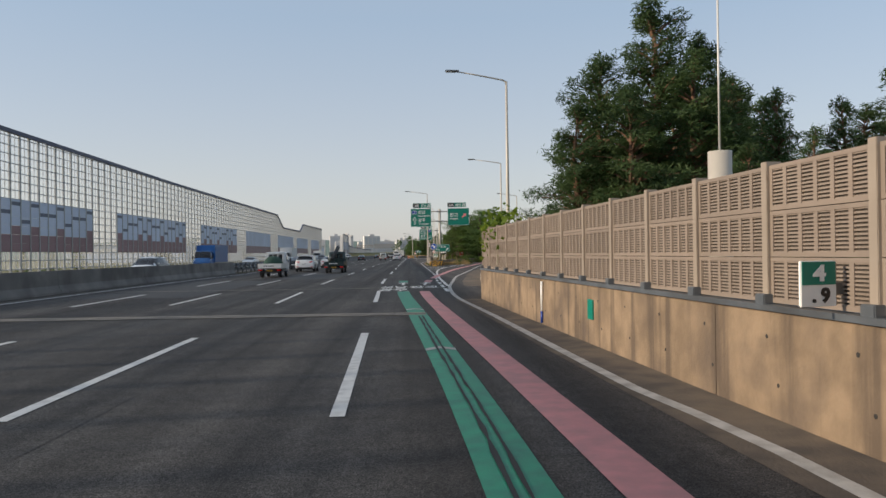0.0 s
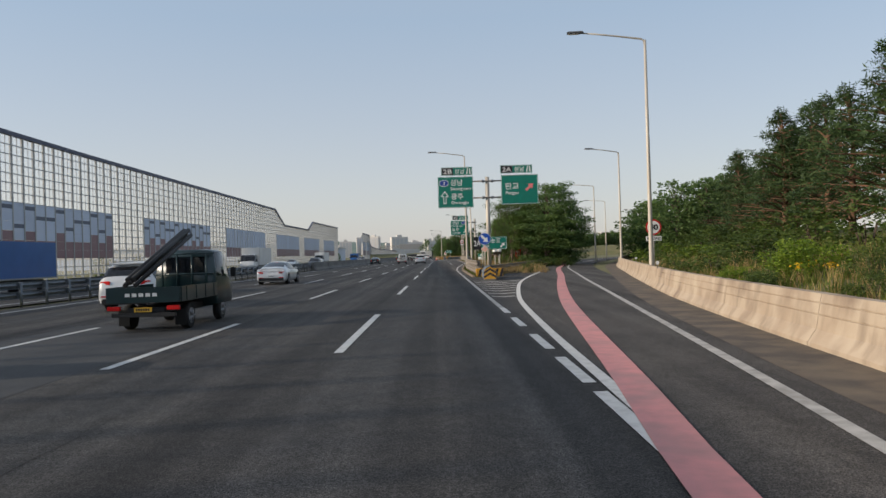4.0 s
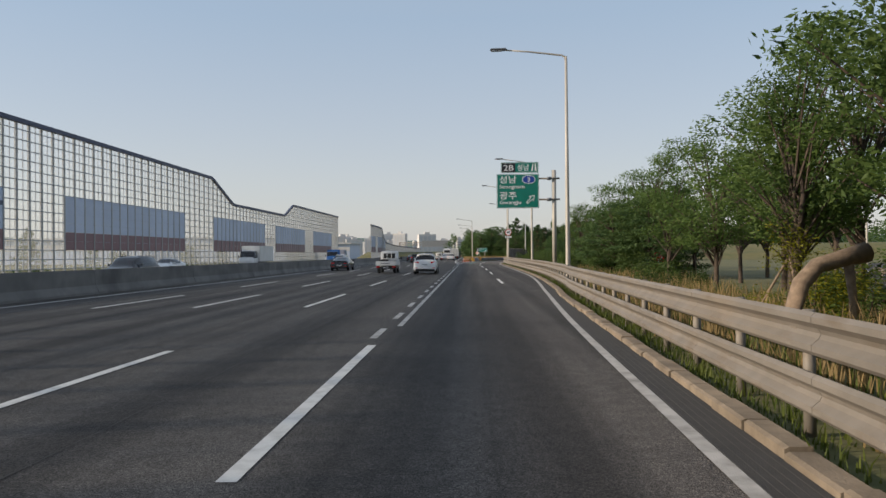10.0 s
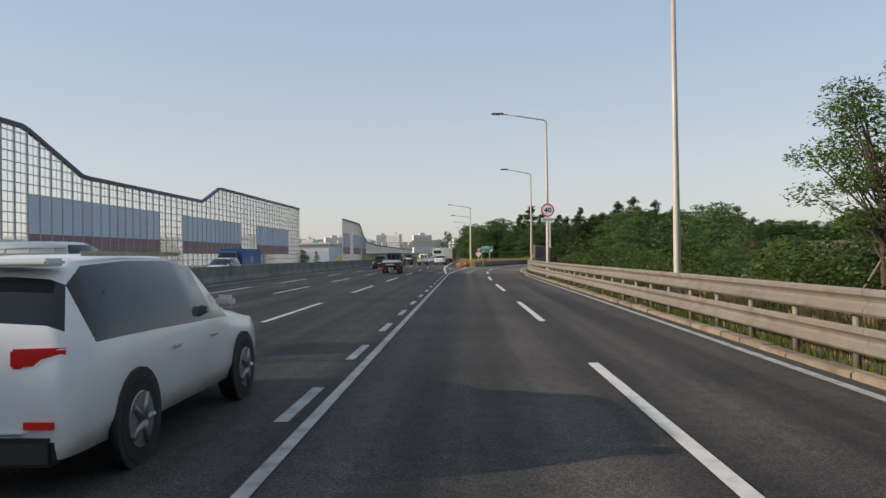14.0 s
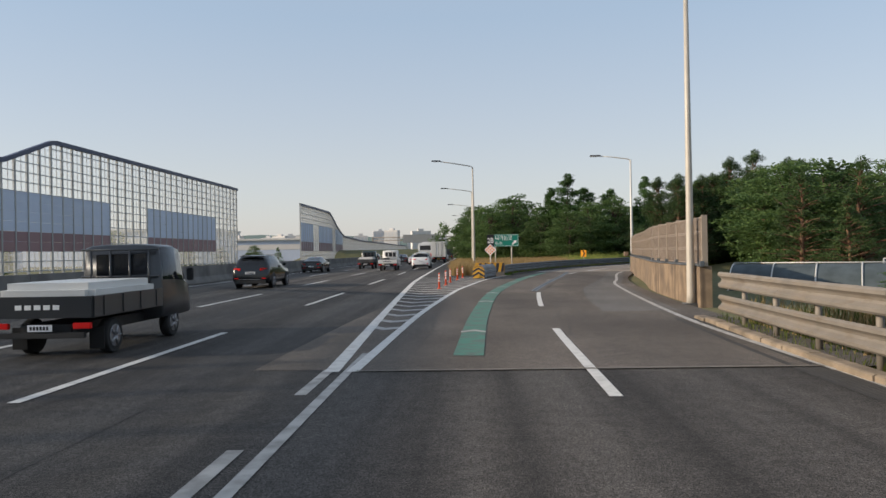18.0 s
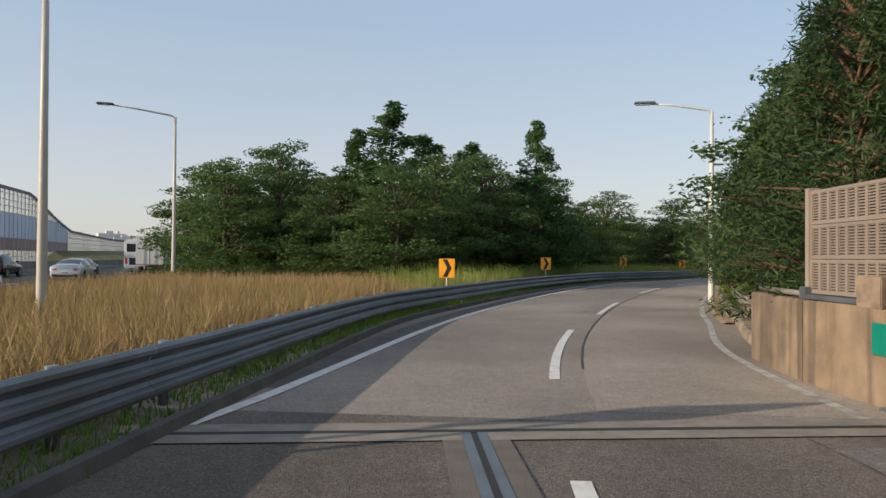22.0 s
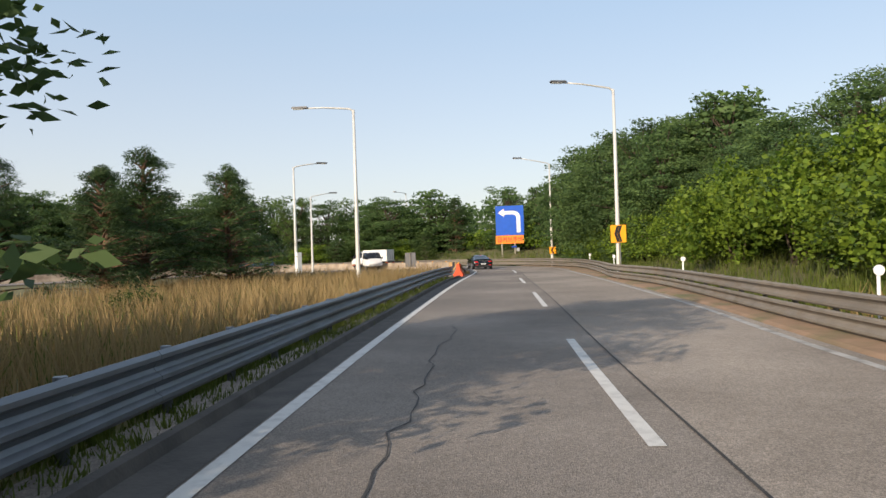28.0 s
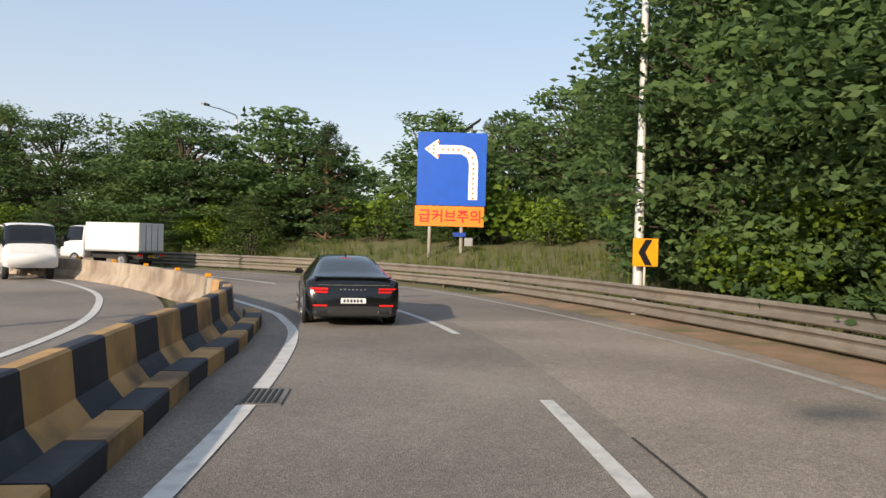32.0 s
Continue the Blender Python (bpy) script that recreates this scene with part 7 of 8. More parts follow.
def car(name, label, m, kind, mat, tail="bar"):
    c = thing(name, label, "car", m)
    st = SEDAN if kind == "sedan" else SUV
    top = 1.465 if kind == "sedan" else 1.69
    L = st[-1][0]
    if kind == "sedan":
        body = loft(c, st, 0.2, mat, (0.95, 3.5), [(0.45, 1.62), (3.0, 3.7)])
    else:
        body = loft(c, st, 0.24, mat, (0.3, 3.3), [(0.10, 0.36), (2.85, 3.6)])
    wr = 0.345 if kind == "sedan" else 0.36
    for y in (0.97, L - 0.95):
        for x in (0.955, -0.955):
            s_ = 1 if x > 0 else -1
            bm = bmesh.new()
            tube(bm, [(s_ * 0.90, y, wr + 0.01), (s_ * 0.9665, y, wr + 0.01)], wr * 1.14, 20)
            part("wheel_arch", bm, TRIM, c)
            wheel(c, x + s_ * 0.016, y, wr, 0.23)
    # lower bumper, lamps
    boxed("rear_bumper", (-0.80, 0.80, -0.035, 0.3, 0.24, 0.44), TRIM, c, 0.03)
    for s_ in (-1, 1):
        if kind == "sedan":
            for z in (0.735, 0.80):
                bm = bmesh.new()
                box(bm, -0.19, 0.19, -0.02, 0.02, -0.022, 0.022, 0.008, Matrix.Translation((s_ * 0.69, 0.035, z)) @ Matrix.Rotation(s_ * radians(12), 4, "Z"))
                part("tail_lamp", bm, RED_LENS, c, "slim red tail lamp bar")
            boxed("reflector", (s_ * 0.66 - 0.14, s_ * 0.66 + 0.14, -0.02, 0.06, 0.44, 0.475), RED_LENS, c)
            bm = bmesh.new()
            box(bm, s_ * 0.62 - 0.15, s_ * 0.62 + 0.15, -0.05, 0.1, 0.27, 0.37, 0.025)
            ex = part("exhaust_tip", bm, CHROME, c)
            boxed("exhaust_mouth", (s_ * 0.62 - 0.115, s_ * 0.62 + 0.115, -0.054, -0.049, 0.29, 0.35), SIGN_BLACK, ex)
        else:
            bm = bmesh.new()
            box(bm, -0.20, 0.17, -0.02, 0.03, -0.075, 0.06, 0.015, Matrix.Translation((s_ * 0.68, 0.07, 0.98)) @ Matrix.Rotation(s_ * radians(14), 4, "Z"))
            part("tail_lamp", bm, RED_LENS, c, "red wrap-round tail lamp")
            boxed("reflector", (s_ * 0.70 - 0.1, s_ * 0.70 + 0.1, -0.03, 0.06, 0.50, 0.55), RED_LENS, c)
        boxed("door_mirror", (s_ * 0.99 - 0.1, s_ * 0.99 + 0.1, L - 1.78, L - 1.66, top * 0.66, top * 0.66 + 0.13), mat, c, 0.035)
        boxed("head_lamp", (s_ * 0.62 - 0.13, s_ * 0.62 + 0.13, L - 0.16, L - 0.05, 0.58, 0.68), SIGN_WHITE, c, 0.02)
        for yy in (1.75, 2.75):
            boxed("door_handle", (s_ * 0.966 - 0.012, s_ * 0.966 + 0.012, yy - 0.09, yy + 0.09, 0.84, 0.865), CHROME, c, 0.006)
    if kind == "sedan":
        boxed("spoiler_lip", (-0.78, 0.78, 0.09, 0.2, 1.02, 1.05), mat, c, 0.012)
        boxed("chrome_strip", (-0.72, 0.72, 0.02, 0.05, 0.875, 0.885), CHROME, c)
        boxed("high_brake_lamp", (-0.13, 0.13, 1.62, 1.66, 1.40, 1.415), RED_LENS, c)
        boxed("roof_antenna", (-0.012, 0.012, 1.9, 2.08, 1.45, 1.53), mat, c, 0.008)
        rear_plate(c, 0.50, 0.0)
        for k in range(7):
            boxed("badge_bar", (-0.27 + 0.08 * k, -0.235 + 0.08 * k, 0.02, 0.05, 0.775, 0.80), CHROME, c)
    else:
        for s_ in (-1, 1):
            boxed("roof_rail", (s_ * 0.60 - 0.02, s_ * 0.60 + 0.02, 0.75, 2.75, 1.675, 1.715), CHROME if mat is CAR_WHITE else TRIM, c, 0.012)
        rear_plate(c, 0.74, 0.0)
        boxed("rear_spoiler", (-0.62, 0.62, 0.24, 0.5, 1.60, 1.66), mat, c, 0.02)
        boxed("badge", (-0.07, 0.07, 0.06, 0.1, 0.93, 0.98), CHROME, c, 0.01)
        boxed("chrome_strip", (-0.6, 0.6, -0.04, 0.0, 0.46, 0.475), CHROME, c)
    return c


def truck_cab(t, mat, y0, h, w=0.85, low=0.42, nose=1.35):
    """A short forward-control cab from y0 forwards."""
    st = [(y0, w * 0.97, h * 0.62, h - 0.03, w * 0.86), (y0 + 0.06, w, h * 0.63, h, w * 0.87), (y0 + nose * 0.6, w, h * 0.62, h + 0.01, w * 0.86), (y0 + nose * 0.86, w, h * 0.60, h - 0.06, w * 0.83), (y0 + nose * 1.05, w, h * 0.56, h * 0.64, w * 0.88), (y0 + nose * 1.18, w * 0.96, h * 0.42, h * 0.47, w * 0.84)]
    loft(t, st, low, mat, (y0 + 0.12, y0 + nose), [(y0 + nose * 0.86, y0 + nose * 1.05)], 0.98, "cab")
    boxed("rear_window", (-w * 0.62, w * 0.62, y0 - 0.012, y0 + 0.01, h * 0.68, h * 0.90), CAR_GLASS, t, 0.01)
    for s_ in (-1, 1):
        boxed("door_mirror", (s_ * (w + 0.12) - 0.07, s_ * (w + 0.12) + 0.07, y0 + nose * 0.86, y0 + nose * 0.94, h * 0.60, h * 0.74), TRIM, t, 0.02)


def flatbed(name, label, m, mat, bed_mat, load, plate, lamps_on=False):
    t = thing(name, label, "pickup truck", m)
    W = 0.87
    truck_cab(t, mat, 2.95, 1.95)
    boxed("chassis", (-0.45, 0.45, 0.15, 4.3, 0.38, 0.58), TRIM, t, 0.02)
    boxed("bed_floor", (-W + 0.03, W - 0.03, 0.03, 2.85, 0.72, 0.78), BED_DARK, t)
    for s_ in (-1, 1):
        side = boxed("side_board", (s_ * W - 0.025, s_ * W + 0.025, 0.03, 2.85, 0.70, 1.06), bed_mat, t, 0.008)
        for k in range(4):
            boxed("board_rib", (s_ * (W + 0.03) - 0.012, s_ * (W + 0.03) + 0.012, 0.35 + 0.72 * k, 0.41 + 0.72 * k, 0.72, 1.05), bed_mat, side)
        boxed("tail_lamp", (s_ * 0.70 - 0.15, s_ * 0.70 + 0.15, -0.03, 0.05, 0.52, 0.62), RED_LENS, t, 0.01)
        boxed("mud_flap", (s_ * 0.68 - 0.13, s_ * 0.68 + 0.13, 0.52, 0.54, 0.12, 0.5), RUBBER, t)
    tg = boxed("tailgate", (-W, W, -0.025, 0.025, 0.70, 1.06), bed_mat, t, 0.008)
    for k in range(5):
        boxed("lettering_bar", (-0.42 + 0.16 * k, -0.31 + 0.16 * k, -0.03, -0.024, 0.84, 0.92), TRIM if bed_mat is not CAR_GREEN and bed_mat is not CAR_GREY else SIGN_WHITE, tg)
    boxed("under_run_bar", (-0.75, 0.75, -0.02, 0.06, 0.36, 0.46), TRIM, t, 0.01)
    rear_plate(t, 0.48, -0.03, 0.42, PLATE_YELLOW if plate else PLATE)
    for y in (0.95, 3.62):
        for x in (0.80, -0.80):
            wheel(t, x, y, 0.31, 0.2)
    bm = bmesh.new()
    for x in (-0.6, -0.2, 0.2, 0.6):
        tube(bm, [(x, 2.88, 0.78), (x, 2.88, 1.85)], 0.025, 6)
    for z in (1.3, 1.85):
        tube(bm, [(-0.8, 2.88, z), (0.8, 2.88, z)], 0.025, 6)
    part("head_board_rack", bm, bed_mat, t)
    if load == "net":
        bm = bmesh.new()
        bmesh.ops.create_uvsphere(bm, u_segments=20, v_segments=10, radius=1.0)
        rr = random.Random(3)
        for v in bm.verts:
            v.co = Vector((v.co.x * 0.80, 1.75 + v.co.y * 1.05, 0.85 + max(-0.05, v.co.z) * 0.78 + 0.05 * noise.noise(v.co * 3)))
        part("covered_load", bm, NET, t, "dark green net over the load")
    if load == "poles":
        for k, (x, dz) in enumerate(((0.02, 0), (0.14, 0.05), (0.26, 0.0), (0.08, 0.13), (0.2, 0.14))):
            bm = bmesh.new()
            tube(bm, [(x - 0.3, -0.35, 1.12 + dz), (x, 2.7, 2.35 + dz)], 0.055, 8)
            part("pole_load", bm, TRIM, t, "long dark pole sloping over the cab")
    if load == "cargo":
        boxed("crate", (-0.7, -0.05, 1.7, 2.6, 0.78, 1.22), BED_DARK, t, 0.02)
        boxed("box_load", (0.1, 0.72, 1.2, 2.5, 0.78, 1.12), RIM, t, 0.02)
    if load == "tarp":
        bm = bmesh.new()
        box(bm, -0.82, 0.82, 0.1, 2.7, 0.8, 1.28, 0.12)
        part("covered_load", bm, BOX_WHITE, t, "pale tarpaulin over the load")
    return t


def box_truck(name, label, m, cab_mat, box_mat, L=5.2, h=2.9, w=1.08):
    t = thing(name, label, "truck", m)
    b = boxed("cargo_box", (-w, w, 0, L, 0.95, h), box_mat, t, 0.03)
    boxed("box_frame_foot", (-w - 0.01, w + 0.01, -0.01, L + 0.01, 0.90, 0.99), SIGN_BACK, t)
    boxed("door_seam", (-0.012, 0.012, -0.012, 0.002, 1.0, h - 0.06), TRIM, b)
    for x in (-0.45, 0.45):
        bm = bmesh.new()
        tube(bm, [(x, -0.03, 1.0), (x, -0.03, h - 0.08)], 0.018, 6)
        part("lock_rod", bm, STEEL, b)
    truck_cab(t, cab_mat, L + 0.12, 2.3, 0.98, 0.5, 1.5)
    boxed("chassis", (-0.4, 0.4, 0.2, L + 1.3, 0.5, 0.85), TRIM, t)
    for s_ in (-1, 1):
        boxed("tail_lamp", (s_ * 0.8 - 0.16, s_ * 0.8 + 0.16, -0.02, 0.04, 0.66, 0.77), RED_LENS, t, 0.01)
    boxed("under_run_bar", (-0.9, 0.9, 0.0, 0.08, 0.42, 0.54), TRIM, t, 0.01)
    rear_plate(t, 0.6, 0.0, 0.42, PLATE_YELLOW)
    for y in (1.2, L + 0.75):
        for x in (0.98, -0.98):
            wheel(t, x, y, 0.40, 0.26)
    return t


def coach(name, label, m):
    t = thing(name, label, "bus", m)
    bm = bmesh.new()
    box(bm, -1.24, 1.24, 0, 11.6, 0.35, 3.35, 0.16)
    body = part("body", bm, CAR_WHITE, t)
    boxed("rear_window", (-0.95, 0.95, -0.012, 0.01, 2.1, 2.9), CAR_GLASS, t, 0.01)
    for s_ in (-1, 1):
        for k in range(6):
            boxed("side_window", (s_ * 1.238 - 0.01, s_ * 1.238 + 0.01, 0.5 + 1.8 * k, 2.15 + 1.8 * k, 1.9, 2.9), CAR_GLASS, t)
        boxed("tail_lamp", (s_ * 1.0 - 0.1, s_ * 1.0 + 0.1, -0.015, 0.02, 0.9, 1.5), RED_LENS, t)
        for y in (2.6, 9.2):
            wheel(t, s_ * 1.23, y, 0.5, 0.3)
    boxed("engine_grille", (-0.7, 0.7, -0.012, 0.01, 0.8, 1.5), TRIM, t)
    boxed("air_unit", (-0.8, 0.8, 3.0, 6.0, 3.34, 3.55), CAR_WHITE, t, 0.06)
    rear_plate(t, 0.6, -0.005, 0.42)
    return t


def on_lane(x, y, heading=0.0):
    return pose(x, y, 0.004, 0, 0, heading)


flatbed("flatbed_truck", "white flatbed pickup carrying a load under a green net", on_lane(-10.7, 57.3, 1), CAR_WHITE, BOX_WHITE, "net", True)
car("suv", "white estate-like suv with tall red tail lamps", on_lane(-10.6, 75.4, 1), "suv", CAR_WHITE)
car("sedan", "white sedan in slow motorway traffic", on_lane(-10.8, 98.2), "sedan", CAR_WHITE)
flatbed("pickup_truck", "dark green pickup truck loaded with long sloping poles", on_lane(-6.9, 67.6), CAR_GREEN, CAR_GREEN, "poles", True)
car("sedan", "black sedan in the outer lane", on_lane(-13.6, 87.5), "sedan", CAR_BLACK)
car("suv", "white suv with dark rear glass and roof rails", on_lane(-3.55, 190), "suv", CAR_WHITE)
flatbed("flatbed_truck", "white pickup truck with an open cargo bed", on_lane(-7.2, 194), CAR_WHITE, BOX_WHITE, "cargo", False)
car("sedan", "dark sedan in the outer lane of the motorway", on_lane(-13.6, 207), "sedan", CAR_BLACK)
flatbed("pickup_truck", "charcoal pickup truck with a covered load", on_lane(-6.9, 253.6), CAR_GREY, CAR_GREY, "tarp", False)
car("suv", "black suv in the second lane", on_lane(-10.8, 279), "suv", CAR_BLACK)
car("suv", "dark blue suv on the ramp beyond the bend", RAMP.place(RAMP.near(98, 437.5)[0], 1.9, 0.006), "suv", CAR_BLUE)
car("sedan", "glossy black fastback sedan with slim red tail lamps", RAMP.place(RAMP.near(98.6, 402.9)[0], -1.75, 0.006, -2) @ Matrix.Diagonal((0.94, 0.96, 0.9, 1)), "sedan", CAR_BLACK)
box_truck("box_truck", "white box truck rounding the bend", pose(108.6, 427.9, 0.01, 0, 0, 18) @ Matrix.Diagonal((0.9, 0.9, 0.9, 1)), CAR_WHITE, BOX_WHITE, 3.9, 2.5, 0.95)
flatbed("flatbed_truck", "small white truck coming down the loop", pose(100.9, 424.2, 0.006, 0, 0, 166), CAR_WHITE, BOX_WHITE, "", False)
coach("coach", "white coach seen from behind in traffic", on_lane(-7.1, 372))
box_truck("box_truck", "tall white box truck in the near lane ahead", on_lane(-4.4, 362), CAR_BLACK, BOX_WHITE, 6.5, 3.4, 1.15)
flatbed("flatbed_truck", "grey-green flatbed truck in traffic ahead", on_lane(-10.8, 322), CAR_GREEN, BED_DARK, "tarp", False)
flatbed("flatbed_truck", "white pickup in traffic ahead", on_lane(-7.4, 312.6), CAR_WHITE, BOX_WHITE, "cargo", False)
car("suv", "white suv in traffic ahead", on_lane(-4.6, 318.6), "suv", CAR_WHITE)
car("sedan", "dark sedan in traffic ahead", on_lane(-14.2, 310), "sedan", CAR_BLACK)
for k, (x, y, kind, mt) in enumerate(((-7, 345, "sedan", CAR_WHITE), (-13.8, 352, "suv", CAR_BLACK), (-10.4, 362, "sedan", CAR_GREY), (-4.4, 384, "sedan", CAR_WHITE), (-7.4, 396, "suv", CAR_WHITE), (-10.6, 418, "sedan", CAR_BLACK))):
    car(kind, "distant %s in motorway traffic" % kind, on_lane(x, y), kind, mt)
box_truck("box_truck", "dark truck far ahead in traffic", on_lane(-4.2, 415), CAR_GREY, CAR_GREY, 6, 3.3, 1.15)
# opposite carriageway, coming the other way
box_truck("box_truck", "blue box truck on the opposite carriageway", on_lane(-24, 95, 180), TRUCK_BLUE, TRUCK_BLUE, 6, 3.0, 1.1)
box_truck("box_truck", "white truck on the opposite carriageway", on_lane(-24, 152, 180), CAR_WHITE, BOX_WHITE, 6.5, 3.2, 1.15)
box_truck("box_truck", "white lorry with a pale cab coming towards the camera", on_lane(-27.5, 229, 180), CAR_WHITE, BOX_WHITE, 6.5, 2.9, 1.15)
box_truck("box_truck", "blue lorry on the opposite carriageway", on_lane(-24, 268, 180), TRUCK_BLUE, TRUCK_BLUE, 7, 2.6, 1.15)
for x, y, kind, mt in ((-20.5, 62, "suv", CAR_WHITE), (-27, 130, "sedan", CAR_WHITE), (-20.5, 176, "suv", CAR_GREY), (-30, 205, "sedan", CAR_WHITE), (-20.5, 250, "suv", CAR_WHITE)):
    car(kind, "%s on the opposite carriageway" % kind, on_lane(x, y, 180), kind, mt)


# ---------- road joints, seams and cracks ----------
JOINT = material("joint_concrete", (0.24, 0.21, 0.17), 0.85, second=(0.17, 0.15, 0.125), scale=3, bump=0.4)
JOINT_DARK = material("joint_mortar", (0.135, 0.113, 0.092), 0.85, second=(0.105, 0.09, 0.075), scale=3, bump=0.4)
GAP = material("joint_rubber", (0.018, 0.017, 0.016), 0.8)
SEAM = material("sealed_seam", (0.028, 0.026, 0.025), 0.75, second=(0.05, 0.045, 0.04), scale=6)
PATCH = material("asphalt_patch", (0.034, 0.032, 0.031), 0.8, second=(0.045, 0.042, 0.04), scale=1.0, bump=0.4, bump_scale=40)
joints = tagged(new("road_joint"), "expansion joints, sealed seams and cracks in the asphalt", "road joint", kind="structure")


def cross_joint(y0, x0, x1, tilt=0.0, w=0.85, z=0.014):
    def q(x, y):
        return (x, y0 + y + tilt * (x - x0), z)
    for a, b, m, dz in ((0.0, w * 0.42, JOINT, 0), (w * 0.42, w * 0.58, GAP, -0.001), (w * 0.58, w, JOINT, 0)):
        n = max(1, int((x1 - x0) / 3))
        v, f = [], []
        for i in range(n + 1):
            x = x0 + (x1 - x0) * i / n
            v += [(x, y0 + a + tilt * (x - x0), z + dz), (x, y0 + b + tilt * (x - x0), z + dz)]
        for i in range(n):
            f.append((2 * i, 2 * i + 2, 2 * i + 3, 2 * i + 1))
        raw("joint_strip", v, f, m, joints)


cross_joint(20.4, -16.4, 0.4, 0.0)
cross_joint(36.5, -16.4, 1.6, 0.0, 0.3)
cross_joint(299.4, 4.6, 12.2, -0.15, 0.75, 0.018)
cross_joint(252.0, -1.4, 5.2, 0.0, 0.10, 0.018)


def wander(pts, width, mat, seed, z=0.014, jitter=0.06, name="crack"):
    """A crack or seam that strays a little along its way."""
    line = Line(pts, 0.4)
    rr = random.Random(seed)
    n = max(3, int(line.length / 0.4))
    v, f = [], []
    o = 0.0
    for i in range(n + 1):
        o = 0.8 * o + rr.gauss(0, jitter)
        w = width * rr.uniform(0.4, 1.3)
        for sgn in (-1, 1):
            x, y, _ = line.at(line.length * i / n, o + sgn * w / 2)
            v.append((x, y, z))
    for i in range(n):
        f.append((2 * i, 2 * i + 1, 2 * i + 3, 2 * i + 2))
    raw(name, v, f, mat, joints)


wander([(0.72, 3), (0.62, 8), (0.2, 20)], 0.05, GAP, 1, 0.02, 0.004, "groove")
wander([(0.84, 3), (0.74, 8), (0.3, 20)], 0.04, GAP, 2, 0.02, 0.004, "groove")
# long steel joint beside the ramp's middle line
LONG = Line([(2.95, 272.5), (3.65, 276.6), (4.6, 281.6), (5.5, 286.2), (6.4, 290.8), (7.9, 299.2)])
for w, m, z in ((0.62, JOINT_DARK, 0.0165), (0.24, STEEL_DARK, 0.021), (0.06, GAP, 0.024)):
    flat_band("long_joint", LONG, 0, LONG.length, 0, w, z, m, joints, 1.0)
flat_band("seam", RAMP, RAMP.near(10, 303)[0], RAMP.near(95, 396)[0], 0.42, 0.03, 0.0145, SEAM, joints, 1.0)
wander([(4.4, 268), (5.17, 273.6), (5.8, 276.6), (7.7, 284.0), (9.2, 290.5), (10.9, 298.4)], 0.022, SEAM, 15, 0.0145, 0.015)
wander([(2.35, 252.5), (2.45, 257.8), (2.7, 262.4), (3.6, 272), (4.6, 281)], 0.014, SEAM, 7)
wander([(-0.9, 257), (-0.75, 262.5), (0.0, 264.9), (1.7, 269.5), (2.3, 276)], 0.016, SEAM, 8)
wander([(-0.6, 256), (-0.5, 260), (-0.75, 263)], 0.018, SEAM, 9)
wander([(50.4, 358.2), (52.4, 360.1), (56.8, 364.3), (61, 368)], 0.022, SEAM, 10)
wander([(40, 345.2), (44, 349.6), (48, 353.9)], 0.015, SEAM, 11)
wander([(22, 326), (25.6, 331.2), (29, 335.2)], 0.015, SEAM, 12)
wander([(-3.4, -5), (-3.3, 30), (-3.5, 90), (-3.4, 160), (-3.4, 250)], 0.015, SEAM, 13, 0.006, 0.01)
wander([(-7.0, -5), (-6.9, 60), (-7.0, 160), (-7.0, 290)], 0.015, SEAM, 14, 0.006, 0.01)
raw("patch", [(-13.8, 31, 0.005), (-9.0, 31, 0.005), (-9.2, 50, 0.005), (-13.8, 50, 0.005)], [(0, 1, 2, 3)], PATCH, joints)
raw("patch", [(-9.6, 52, 0.005), (-5.4, 52, 0.005), (-5.4, 70, 0.005), (-9.6, 70, 0.005)], [(0, 1, 2, 3)], PATCH, joints)

# soil strip along the ramp's outer edge
sweep("soil_verge", RAMP, RAMP.near(17, 315)[0], RAMP.near(104, 409)[0], [(4.35, 0.010), (5.1, 0.05), (5.9, 0.06)], DIRT, step=1.2)
sweep("soil_bank", EDGE_MAIN, EDGE_MAIN.near(17.2, 309.9)[0], EDGE_MAIN.near(96, 391.6)[0], [(0.30, 0.008), (0.42, 0.05), (0.9, 0.075), (1.5, 0.068)], DIRT, step=1.2)
tagged(bpy.data.objects["soil_bank"], "reddish soil washed up against the ramp's edge line", "verge", kind="structure")
tagged(bpy.data.objects["soil_verge"], "reddish bare soil verge outside the ramp", "verge", kind="structure")
sweep("gravel_verge", GORE_R, GORE_R.near(6, 302)[0], GORE_R.near(84, 391)[0], [(-0.62, 0.011), (-0.5, 0.012), (-0.12, 0.011)], DRAIN, step=1.2)
tagged(bpy.data.objects["gravel_verge"], "dark dusty concrete shoulder under the ramp guardrail", "verge", kind="structure")

# lettering painted on the lanes
write("road_writing", "성남", 1.4, PAINT, marks, -1.5, 36.35, 0.012, 0.028, 1.32, True, 2.4)
write("road_writing", "판교", 1.4, PAINT, marks, -0.05, 36.35, 0.012, 0.028, 1.42, True, 2.4)
write("road_writing", "광주", 1.4, PAINT, marks, -1.5, 33.75, 0.012, 0.028, 1.34, True, 2.35)

# dusty shoulders along the first wall and barrier
sweep("dusty_shoulder", WALL1, 2, WALL1.length, [(-0.95, 0.0045), (-0.5, 0.007), (-0.02, 0.012)], DUST, step=1.5)
tagged(bpy.data.objects["dusty_shoulder"], "dusty brown shoulder at the foot of the concrete wall", "shoulder", kind="structure")
sweep("barrier_shoulder", BARRIER1, 0, 120, [(-1.25, 0.0055), (-0.7, 0.008), (-0.17, 0.012)], DUST, step=1.5)
tagged(bpy.data.objects["barrier_shoulder"], "dusty brown shoulder along the exit barrier", "shoulder", kind="structure")
